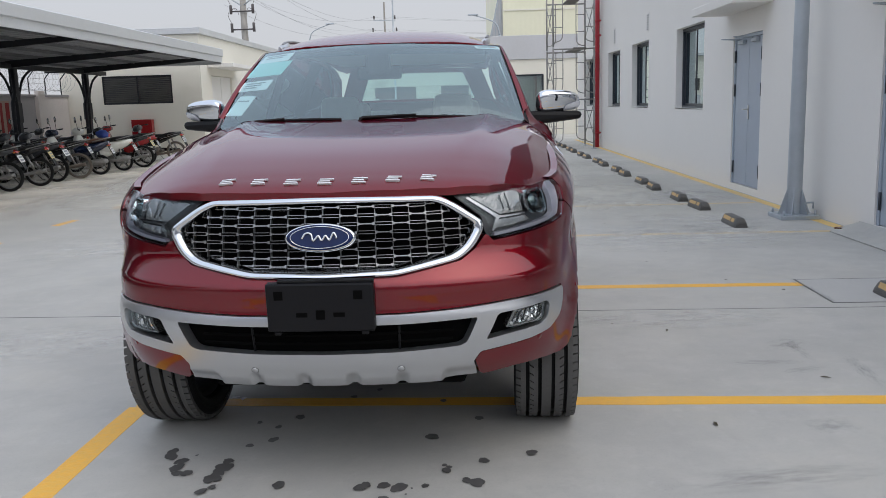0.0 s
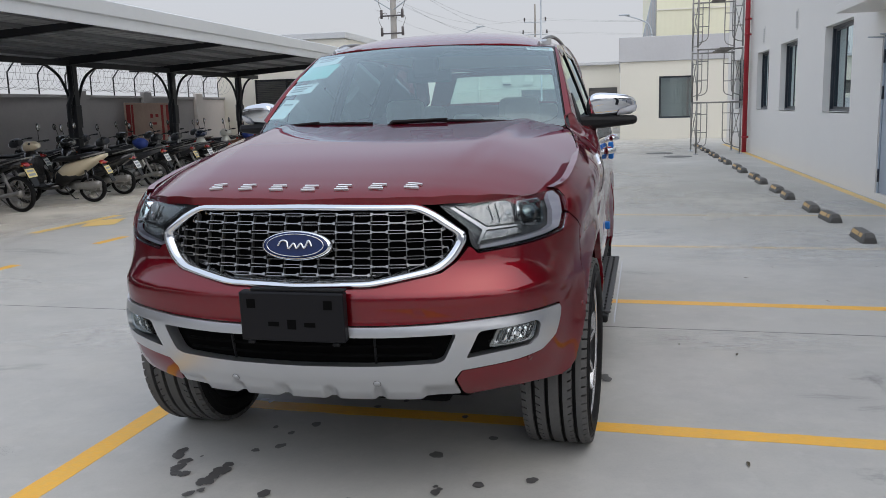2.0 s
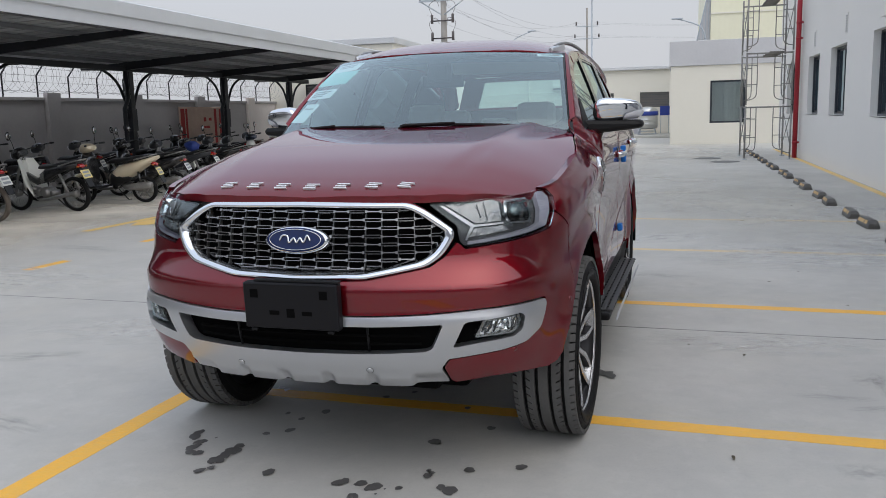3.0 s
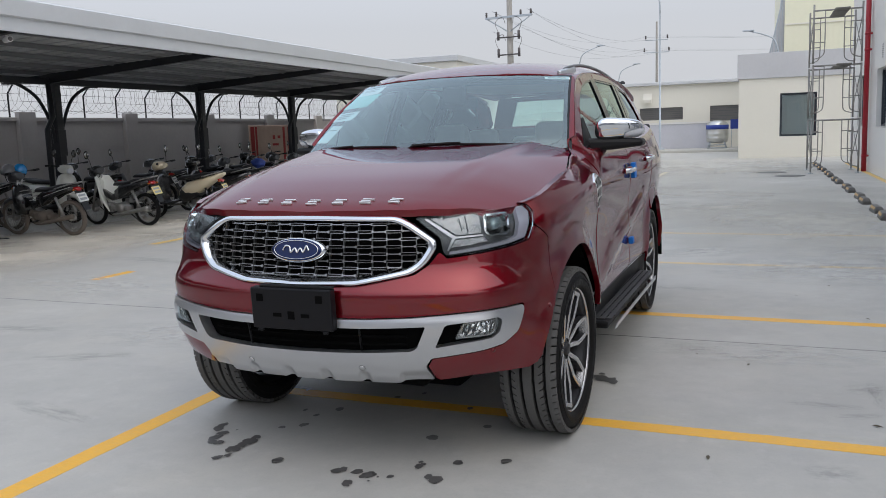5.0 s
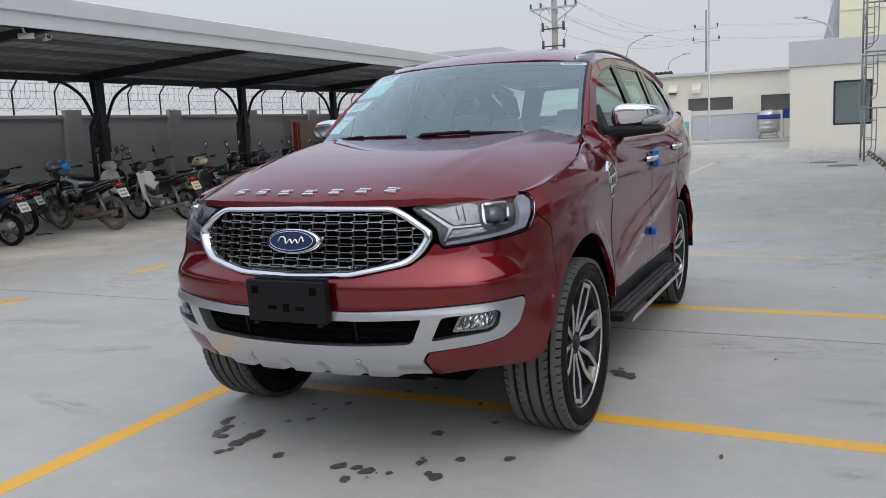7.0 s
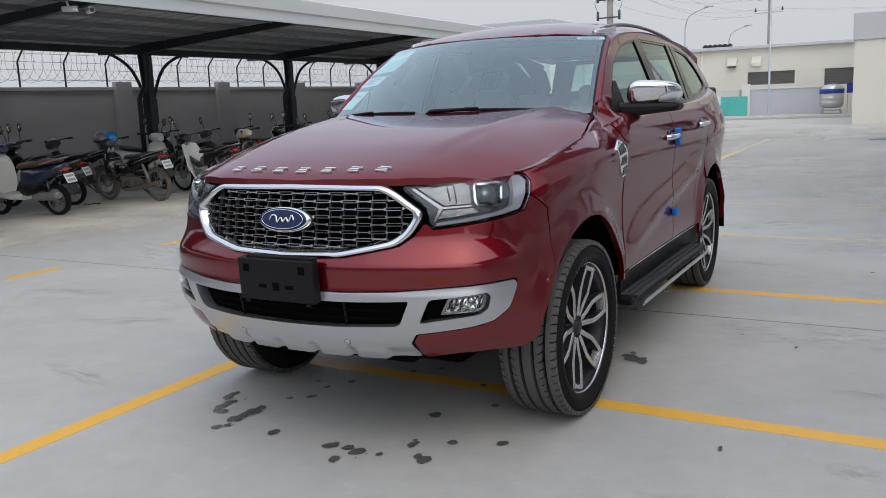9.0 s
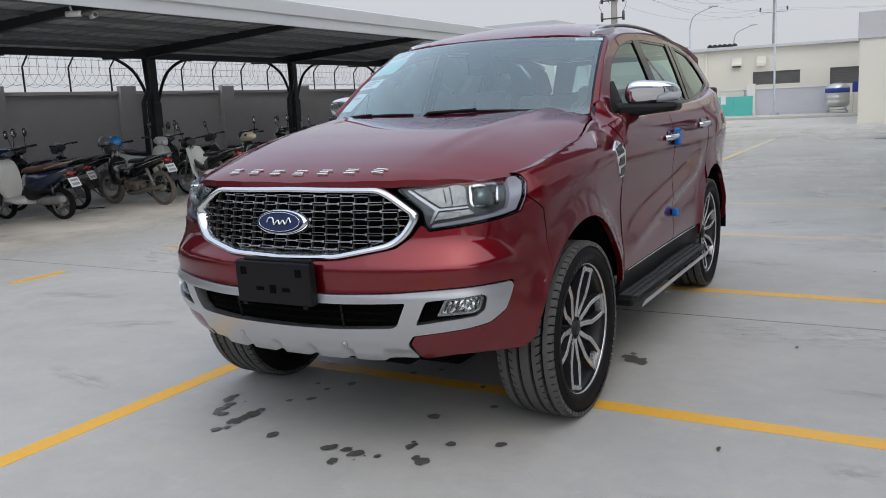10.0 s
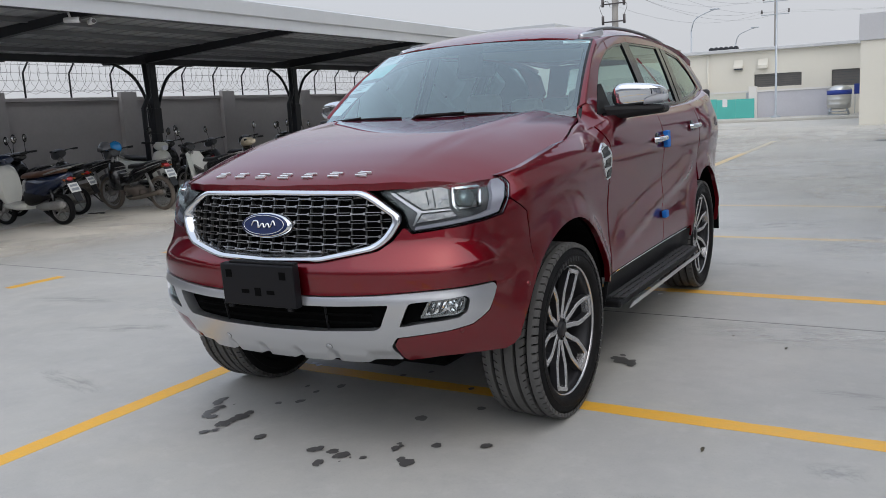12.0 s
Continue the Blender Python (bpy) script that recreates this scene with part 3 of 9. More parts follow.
# ---- scaffold ----
def scaffold(x0, x1, y0, y1):
    s = thing("scaffold", "narrow weathered steel frame scaffold tower with plank decks", "scaffold", (0, 0, 0))
    H = 1.425
    for lift in range(3):
        z = 0.05 + lift * H
        for y in (y0, y1):
            bm = bmesh.new()
            for x in (x0, x1):
                tube(bm, [(x, y, z), (x, y, z + H + (0.1 if lift == 2 else -0.03))], 0.024, 8)
            tube(bm, [(x0, y, z + H - 0.06), (x1, y, z + H - 0.06)], 0.021, 8)
            for x, d in ((x0, 1), (x1, -1)):
                tube(bm, smooth_curve([(x + d * 0.0, y, z + 0.12), (x + d * 0.22, y, z + 0.2), (x + d * 0.27, y, z + 0.45), (x + d * 0.27, y, z + H - 0.07)], 5), 0.014, 6)
                for zz in (0.55, 1.05):
                    tube(bm, [(x, y, z + zz), (x + d * 0.27, y, z + zz)], 0.012, 6)
            part("frame", bm, M["rust_steel"], s)
        for x in (x0, x1):
            bm = bmesh.new()
            tube(bm, [(x, y0, z + 0.3), (x, y1, z + 1.25)], 0.011, 6)
            tube(bm, [(x, y1, z + 0.3), (x, y0, z + 1.25)], 0.011, 6)
            part("cross_brace", bm, M["rust_steel"], s)
    for z, lie in ((2.815, 0.06), (4.24, 0.0)):
        part("plank", block((x0 + 0.50 + lie, y0 - 0.15, z + 0.02), (x0 + 0.86 + lie, y1 + 0.1, z + 0.06), 0.005), M["plywood"], s, "weathered steel-edged deck plank")
    for x in (x0, x1):
        for y in (y0, y1):
            bm = bmesh.new()
            tube(bm, [(x, y, 0), (x, y, 0.3)], 0.016, 8)
            box(bm, (x - 0.07, y - 0.07, 0), (x + 0.07, y + 0.07, 0.012))
            part("base_jack", bm, M["galv"], s)


scaffold(2.79, 3.95, 24.8, 26.6)
for x, y in ((1.85, 25.6), (2.25, 23.9)):
    bm = bmesh.new()
    lathe(bm, [(0.0, 0.38), (0.012, 0.37), (0.014, 0.30), (0.014, 0.0)], "z", (x, y, 0), 28)
    tagged(part("manhole_cover", bm, M["joint"]), "round dark iron manhole cover set in the concrete", "manhole cover", kind="structure")


# ---- annexe at the end of the yard ----
far_holes = [(2.25, 3.58, 0.83, 2.5)]
ax = part("wall_annexe", wall_with_holes(bmesh.new(), "y", 36.0, 0.2, 0.72, 9.0, 0, 3.1, far_holes), M["wall_cream"])
tagged(ax, "cream painted front wall of the low annexe", "wall", kind="structure")
tagged(part("wall_annexe_side", block((0.72, 36.21, 0), (0.92, 47.5, 3.1)), M["wall_cream"]), "cream painted side wall of the low annexe", "wall", kind="structure")
tagged(part("annexe_parapet", block((0.66, 35.92, 3.104), (9.0, 47.5, 4.08), 0.02), M["parapet_grey"]), "grey roof parapet band of the low annexe", "parapet", kind="structure")
w = thing("window_5", "dark framed fixed window of the annexe with reflecting glass", "window", (0, 36.05, 0), kind="structure")
bm = bmesh.new()
for a, b in (((2.25, 0, 0.83), (3.58, 0.08, 0.89)), ((2.25, 0, 2.44), (3.58, 0.08, 2.5)), ((2.25, 0, 0.89), (2.31, 0.08, 2.44)), ((3.52, 0, 0.89), (3.58, 0.08, 2.44))):
    box(bm, a, b, 0.005)
part("window_frame", bm, M["alu_dark"], w)
M["annexe_glass"] = glass("annexe_glass", (0.92, 0.94, 0.94), 0.0, 0.96, 2.2)
part("pane", block((2.31, 0.03, 0.89), (3.52, 0.04, 2.44)), M["annexe_glass"], w).visible_shadow = False
# grey sheet added to imitate the bright reflection in the pane
part("blind", block((2.33, 0.085, 0.90), (3.50, 0.095, 2.43)), M["blind"], w, "added grey sheet standing in for the reflection in the glass")
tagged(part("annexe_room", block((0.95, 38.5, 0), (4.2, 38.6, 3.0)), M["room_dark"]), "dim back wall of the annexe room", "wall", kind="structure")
# tall pale yellow shed behind
shed = thing("factory_shed", "tall pale yellow corrugated factory shed with a sloping side bay", "building", (0, 0, 0))
bm = bmesh.new()
n = 90
x0, x1 = 2.85, 30.0
pts = []
for i in range(n * 2 + 1):
    pts.append((x0 + (x1 - x0) * i / (2 * n), 55.0 + (0.004 if i % 2 else 0.0)))
for (xa, ya), (xb, yb) in zip(pts, pts[1:]):
    vs = [bm.verts.new(p) for p in ((xa, ya, 0), (xb, yb, 0), (xb, yb, 16), (xa, ya, 16))]
    bm.faces.new(vs)
bmesh.ops.remove_doubles(bm, verts=bm.verts[:], dist=0.001)
part("wall", bm, M["wall_yellow"], shed)
part("side_wall", block((2.85, 55.07, 0), (3.0, 90, 16)), M["wall_yellow"], shed)
for z in (7.0, 8.7, 10.4):
    part("rail", block((2.84, 54.93, z), (30, 54.985, z + 0.08)), M["wall_cream"], shed)
bm = bmesh.new()
slab(bm, [Vector((2.05, 55.3, 4.5)), Vector((2.86, 55.3, 4.5)), Vector((2.86, 55.3, 12.0)), Vector((2.62, 55.3, 8.0)), Vector((2.10, 55.3, 5.6))], 0.3)
bmesh.ops.recalc_face_normals(bm, faces=bm.faces[:])
part("sloping_bay", bm, M["parapet_grey"], shed, "pale grey sloping bay with upright seams")
for x, z in ((2.2, 5.95), (2.38, 6.75), (2.55, 7.5), (2.72, 9.4)):
    part("seam", block((x - 0.02, 54.95, 4.5), (x + 0.02, 54.995, z)), M["galv"], shed)
bm = bmesh.new()
tube(bm, [(2.03, 54.97, 5.3), (2.10, 54.97, 5.6), (2.62, 54.97, 8.0), (2.86, 54.97, 12.0)], 0.04, 6)
part("verge", bm, M["galv"], shed)

# ---- low building and wall at the back ----
low = part("wall_low_block", wall_with_holes(bmesh.new(), "y", 49.0, 0.25, -15, 0.7, 0, 3.6, [(-4.8, -2.45, 1.7, 2.38), (-1.02, 0.55, 1.55, 2.38)]), M["wall_cream"])
tagged(low, "cream painted wall of a long low block with slit windows", "wall", kind="structure")
tagged(part("low_block_eave", block((-15.2, 48.7, 3.604), (0.7, 56, 3.78), 0.02), M["roof_grey"]), "thin pale grey roof edge of the low block", "roof", kind="structure")
for xa, xb, za, zb in ((-4.8, -2.45, 1.7, 2.38), (-1.02, 0.55, 1.55, 2.38), (-14, -11, 1.7, 2.38)):
    wl_ = thing("slit_window", "grey louvred slit window high in the wall", "window", ((xa + xb) / 2, 49.1, za), kind="structure")
    for q in range(6):
        part("slat", block((-(xb - xa) / 2 + 0.003, 0.0, (zb - za) * q / 6 + 0.004), ((xb - xa) / 2 - 0.003, 0.03, (zb - za) * (q + 1) / 6 - 0.012)), M["louvre_grey"], wl_)
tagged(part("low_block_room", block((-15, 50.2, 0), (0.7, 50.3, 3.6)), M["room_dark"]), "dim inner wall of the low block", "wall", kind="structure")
bm = bmesh.new()
tube(bm, [(-7.2, 48.93, 0), (-7.2, 48.93, 3.6)], 0.06, 8)
tagged(part("downpipe", bm, M["wall_cream"]), "cream painted rain pipe down the wall", "pipe")
for x in (-5.6, -4.35):
    v = thing("exhaust_hood", "small square metal exhaust hood on the wall", "vent hood", (x, 48.99, 2.95))
    bm = bmesh.new()
    slab(bm, [(-0.35, -0.35, -0.15), (0.35, -0.35, -0.15), (0.35, 0.0, 0.35), (-0.35, 0.0, 0.35)], 0.02)
    box(bm, (-0.35, -0.35, -0.3), (0.35, -0.004, -0.15))
    for q in bm.verts:
        q.co *= 0.68
    part("hood", bm, M["wall_cream"], v)
    part("grating", block((-0.21, -0.25, -0.28), (0.21, -0.004, -0.206)), M["alu_dark"] if x < -5 else M["wall_cream"], v)
bm = bmesh.new()
for i in range(6):
    bmesh.ops.create_uvsphere(bm, u_segments=10, v_segments=6, radius=0.16, matrix=pose(-7.2 + i * 0.26, 50, 3.86))
tagged(part("roof_vent", bm, M["dark_steel"]), "row of small dark round vents on the roof", "vent")
tagged(part("kerb_back", block((-32, 44.5, 0), (0.71, 48.99, 0.13), 0.02), M["concrete"]), "raised concrete kerb strip before the back wall", "kerb", kind="structure")
tagged(part("wall_back", block((-5.0, 47.6, 0.13), (-0.9, 47.75, 1.45)), M["wall_lavender"]), "low blue-grey painted partition wall", "wall", kind="structure")
tagged(part("wall_back_coping", block((-14, 47.55, 1.454), (-0.85, 47.8, 1.54)), M["wall_white"]), "white coping on the partition wall", "wall", kind="structure")
tagged(part("wall_back_post", block((-4.85, 47.35, 0.13), (-4.45, 47.6, 1.75), 0.01), M["wall_white"]), "white square wall post", "wall", kind="structure")
tagged(part("wall_back_low", block((-14, 47.6, 0.13), (-5.01, 47.75, 1.45)), M["wall_cream"]), "cream painted partition wall", "wall", kind="structure")
fence = thing("teal_hoarding", "teal green sheet hoarding with small notices", "hoarding", (-7.4, 47.3, 0.13))
for i in range(3):
    part("panel", block((i * 0.95, 0, 0.0), (i * 0.95 + 0.945, 0.03, 1.0 + 0.05 * (i == 0)), 0.004), M["teal"], fence)
part("notice", block((0.35, -0.008, 0.65), (0.62, -0.002, 0.95)), M["red_pipe"], fence, "small red notice")
part("notice", block((1.25, -0.008, 0.62), (1.5, -0.002, 1.05)), M["white_paint"], fence, "small white notice")
tk = thing("water_tank", "shiny stainless steel water tank with a blue band on a frame", "water tank", (-0.52, 46.6, 0.13))
bm = bmesh.new()
lathe(bm, [(0.28, 0.0), (0.28, 0.3), (0.34, 0.52), (0.5, 0.55), (0.53, 0.565), (0.56, 0.55), (0.72, 0.55), (0.75, 0.565), (0.78, 0.55), (0.95, 0.55), (1.25, 0.55), (1.38, 0.4), (1.45, 0.15), (1.45, 0)], "z", sides=32)
part("drum", bm, M["stainless"], tk)
bm = bmesh.new()
lathe(bm, [(0.98, 0.556), (0.98, 0.562), (1.2, 0.562), (1.2, 0.556)], "z", sides=32)
part("band", bm, M["blue_paint"], tk)
for x in (-0.45, 0.45):
    for y in (-0.45, 0.45):
        part("stand_leg", tube(bmesh.new(), [(x, y, 0), (x * 0.8, y * 0.8, 0.34)], 0.03, 6), M["galv"], tk)
for z in (0.03, 0.18):
    part("stand_rail", tube(bmesh.new(), [(-0.45, -0.45, z), (0.45, -0.45, z)], 0.025, 6), M["galv"], tk)
sg = thing("sign_board", "plain dark blue sign board on two thin posts", "sign", (0.35, 47.55, 0.13))
part("board", block((-0.25, 0, 0.97), (0.25, 0.03, 1.47), 0.004), M["blue_paint"], sg)
for x in (-0.2, 0.2):
    part("post", tube(bmesh.new(), [(x, 0.045, 0), (x, 0.045, 1.45)], 0.015, 6), M["galv"], sg)


def street_lamp(x, y, h, reach, face, base_z=0.0, r=0.06, name="street_lamp"):
    s = thing(name, "slender grey street lamp with a curved arm", "street lamp", (x, y, base_z))
    bm = bmesh.new()
    tube(bm, [(0, 0, 0), (0, 0, h * 0.82)], r, 10, r * 0.75)
    tube(bm, smooth_curve([(0, 0, h * 0.82), (face * reach * 0.12, 0, h * 0.92), (face * reach * 0.45, 0, h * 0.97), (face * reach * 0.8, 0, h)], 6), r * 0.7, 8, r * 0.4)
    part("pole", bm, M["galv"], s)
    part("lamp_head", block((face * reach * 0.8 - 0.3, -0.1, h - 0.02), (face * reach * 0.8 + 0.3, 0.1, h + 0.06), 0.02), M["galv"], s)


street_lamp(-10.35, 60, 7.0, 1.9, 1)
street_lamp(-9.85, 75, 6.65, 1.9, 1)
street_lamp(2.42, 50, 6.32, -1.9, 1, r=0.07)
mast = thing("lamp_mast", "tall slender grey lamp mast on a round foot", "street lamp", (-3.43, 46.6, 0.13))
bm = bmesh.new()
lathe(bm, [(0, 0.24), (0.08, 0.24), (0.1, 0.055), (7.2, 0.036)], "z", sides=14)
tube(bm, smooth_curve([(0, 0, 7.1), (-0.05, 0, 7.8), (-0.3, 0, 8.1), (-0.55, 0, 8.15)], 5), 0.04, 8)
part("pole", bm, M["galv"], mast)
part("lamp_head", block((-0.75, -0.12, 8.08), (-0.25, 0.12, 8.18), 0.02), M["galv"], mast)


def power_pole(x, y, h, arms, turn, r0=0.2, slim=False):
    p = thing("power_pole", "pale concrete power pole with steel crossarms and insulators", "utility pole", (x, y, 0), turn)
    bm = bmesh.new()
    tube(bm, [(0, 0, 0), (0, 0, h)], r0, 12, r0 * 0.6)
    part("pole", bm, M["pole_concrete"], p)
    for z, half in arms:
        a = part("crossarm", block((-half, -0.2, z), (half, -0.14 if slim else -0.1, z + (0.05 if slim else 0.1)), 0.005), M["galv"], p)
        for i in (-1, 1) if slim else (-1, -0.55, 0.55, 1):
            bm = bmesh.new()
            lathe(bm, [(z + 0.1, 0.03), (z + 0.14, 0.07), (z + 0.18, 0.04), (z + 0.22, 0.07), (z + 0.26, 0.04), (z + 0.32, 0.06), (z + 0.36, 0)], "z", (i * half * 0.95, -0.15, 0), 10)
            part("insulator", bm, M["insulator"], a)
        if slim:
            continue
        bm = bmesh.new()
        tube(bm, [(-half * 0.9, -0.15, z), (0, -0.1, z - 0.7)], 0.03, 6)
        tube(bm, [(half * 0.9, -0.15, z), (0, -0.1, z - 0.7)], 0.03, 6)
        part("strut", bm, M["galv"], p)
    return p


pp = power_pole(-10.3, 42, 9.6, [(7.0, 1.25), (8.6, 0.9)], -6)
for z, half in ((6.05, 0.55), (5.2, 0.55)):
    bm = bmesh.new()
    tube(bm, [(-half, -0.2, z), (half, -0.2, z)], 0.035, 6)
    for s in (-1, 1):
        tube(bm, [(s * half, -0.2, z - 0.12), (s * half, -0.2, z + 0.3)], 0.07, 8)
        tube(bm, smooth_curve([(s * half, -0.2, z + 0.3), (s * (half + 0.15), -0.2, z + 0.75), (s * half * 0.6, -0.2, z + 1.0), (s * 0.2, -0.1, z + 0.7)], 5), 0.012, 5)
    part("bracket", bm, M["insulator"], pp)
power_pole(-5.05, 60, 8.35, [(7.1, 0.75), (6.28, 0.85)], 4, 0.10, True)
SPANS = [(Vector((-10.3 + q, 42, za)), Vector((-5.05 + q * 0.8, 60, zb)), 0.9, 0.014) for za, zb in ((7.4, 7.4), (7.4, 6.6), (6.4, 6.5)) for q in (-0.9, 0.9)]
SPANS += [(Vector((-5.05 + q, 60, z)), Vector((22, 68, z + 0.4)), 0.5, 0.010) for q in (-0.7, 0.7) for z in (7.35, 6.5)]
for a, b, sag, r in SPANS:
    ln = part("power_line", tube(bmesh.new(), [a.lerp(b, i / 10) - Vector((0, 0, sag * (1 - (i / 5 - 1) ** 2))) for i in range(11)], r * 0.5, 4), M["cable_grey"])
    tagged(ln, "thin black sagging overhead power line", "cable", group="power lines")


# ---- pale block with louvre behind the bikes ----
LY, LX = 28.4, -8.47
lb = part("wall_pump_house", wall_with_holes(bmesh.new(), "y", LY, 0.2, -13.2, LX, 0, 3.9, [(-11.8, -9.46, 1.69, 2.62)]), M["wall_cream"])
tagged(lb, "pale cream painted wall of the pump house", "wall", kind="structure")
tagged(part("wall_pump_house_side", wall_with_holes(bmesh.new(), "x", LX - 0.2, 0.2, LY + 0.21, 41, 0, 3.9, [(29.6, 32.2, 0.0, 2.6)]), M["wall_cream"]), "pale cream painted side wall of the pump house", "wall", kind="structure")
tagged(part("pump_house_parapet", block((-13.4, LY - 0.1, 3.904), (LX + 0.1, 41.1, 4.11), 0.015), M["roof_grey"]), "pale grey coping band of the pump house roof", "parapet", kind="structure")
d = thing("door_3", "cream painted double door with a row of small openings, closed", "door", (LX - 0.12, 0, 0), kind="structure")
for y0 in (29.62, 30.92):
    part("door_leaf", block((0, y0, 0.0), (0.06, y0 + 1.26, 2.58), 0.008), M["wall_white"], d)
tagged(part("pump_house_canopy", block((LX + 0.002, 29.2, 2.85), (LX + 0.9, 32.8, 2.98), 0.01), M["wall_white"]), "thin white canopy over the pump house door", "canopy", kind="structure")
lv = thing("louvre", "wide dark grey metal louvre set in the wall", "louvre", (0, LY + 0.02, 0), kind="structure")
bm = bmesh.new()
for a, b in (((-11.8, 0, 1.69), (-9.46, 0.12, 1.74)), ((-11.8, 0, 2.57), (-9.46, 0.12, 2.62)), ((-11.8, 0, 1.74), (-11.75, 0.12, 2.57)), ((-9.51, 0, 1.74), (-9.46, 0.12, 2.57)), ((-10.65, 0, 1.74), (-10.6, 0.12, 2.57))):
    box(bm, a, b, 0.004)
part("frame", bm, M["dark_steel"], lv)
for i in range(13):
    z = 1.76 + i * 0.0625
    bm = bmesh.new()
    slab(bm, [(-11.75, 0.0, z), (-9.51, 0.0, z), (-9.51, 0.08, z + 0.045), (-11.75, 0.08, z + 0.045)], 0.006)
    part("slat", bm, M["louvre_grey"], lv)
tagged(part("pump_house_room", block((-13.1, LY + 1.5, 0), (LX - 0.3, LY + 1.6, 3.8)), M["room_dark"]), "dim inner wall of the pump house", "wall", kind="structure")

# ---- boundary wall with razor wire ----
BX = -13.0
for z0, z1, dx in ((0, 1.305, 0.0), (1.305, 1.322, 0.012), (1.322, 1.98, 0.0)):
    tagged(part("wall_boundary", block((BX - 0.15, -12, z0), (BX - dx, 26.179, z1)), M["wall_taupe"]), "grey-brown rendered boundary wall with a groove", "wall", kind="structure")
    # end bay painted pale for the light reaching past the roof's end
    tagged(part("wall_boundary_end", block((BX - 0.15, 26.18, z0), (BX - dx, LY - 0.01, z1)), M["wall_pale"]), "end bay of the boundary wall, sunlight painted into its pale pinkish colour", "wall", kind="structure")
tagged(part("wall_boundary_coping", block((BX - 0.2, -12, 1.984), (BX + 0.05, LY - 0.01, 2.06), 0.008), M["wall_taupe"]), "grey coping on the boundary wall", "wall", kind="structure")
for k in range(-7, 5):
    y = 13.72 + 3.17 * k
    tagged(part("wall_pier", block((BX, y - 0.22, 0), (BX + 0.12, y + 0.22, 2.17), 0.01), M["wall_pale" if k == 4 else "wall_taupe"]), "square pier of the boundary wall, painted pale as if sunlit" if k == 4 else "grey-brown square pier of the boundary wall", "pier", kind="structure")
rw = thing("razor_wire_fence", "coiled razor wire on bent dark steel posts along a wall top", "razor wire", (0, 0, 0))
ys = [4.0 + 1.05 * k for k in range(24)]
pst = part("post", tube(bmesh.new(), [(BX - 0.08, 0, 2.06), (BX - 0.08, 0, 2.55), (BX + 0.16, 0, 2.82)], 0.02, 5), M["dark_steel"], rw)
pst.location.y = ys[0]
for y in ys[1:]:
    share(pst, rw, pose(0, y, 0))
barbs = []
for z, x in ((2.2, -0.08), (2.4, -0.08), (2.55, -0.06), (2.7, 0.05), (2.82, 0.16)):
    part("strand", tube(bmesh.new(), [(BX + x, 4.0, z), (BX + x, 28.2, z)], 0.005, 4), M["wire"], rw)
    barbs += [(BX + x, 4.05 + 0.15 * k, z) for k in range(160)]
bm = bmesh.new()
turns = 115
pts = []
for i in range(turns * 12 + 1):
    t = 2 * math.pi * i / 12
    r = 0.36 + 0.025 * math.sin(i * 0.37)
    pts.append((BX + 0.02 + r * math.cos(t), 4.0 + 24.2 * i / (turns * 12) + 0.03 * math.sin(i * 0.11), 2.52 + r * math.sin(t)))
tube(bm, pts, 0.0036, 4)
part("coil", bm, M["wire"], rw)
verts, faces = [], []
for x, y, z in barbs + pts[::3]:
    for d in (1, -1):
        k = len(verts)
        verts += [(x, y - 0.004, z), (x, y + 0.004, z), (x + 0.01, y + 0.022 * d, z + 0.022)]
        faces.append((k, k + 1, k + 2))
me = bpy.data.meshes.new("barbs")
me.from_pydata(verts, [], faces)
me.materials.append(M["wire"])
bo = new("barbs", me)
bo.parent = rw
tagged(bo, kind="stuff")


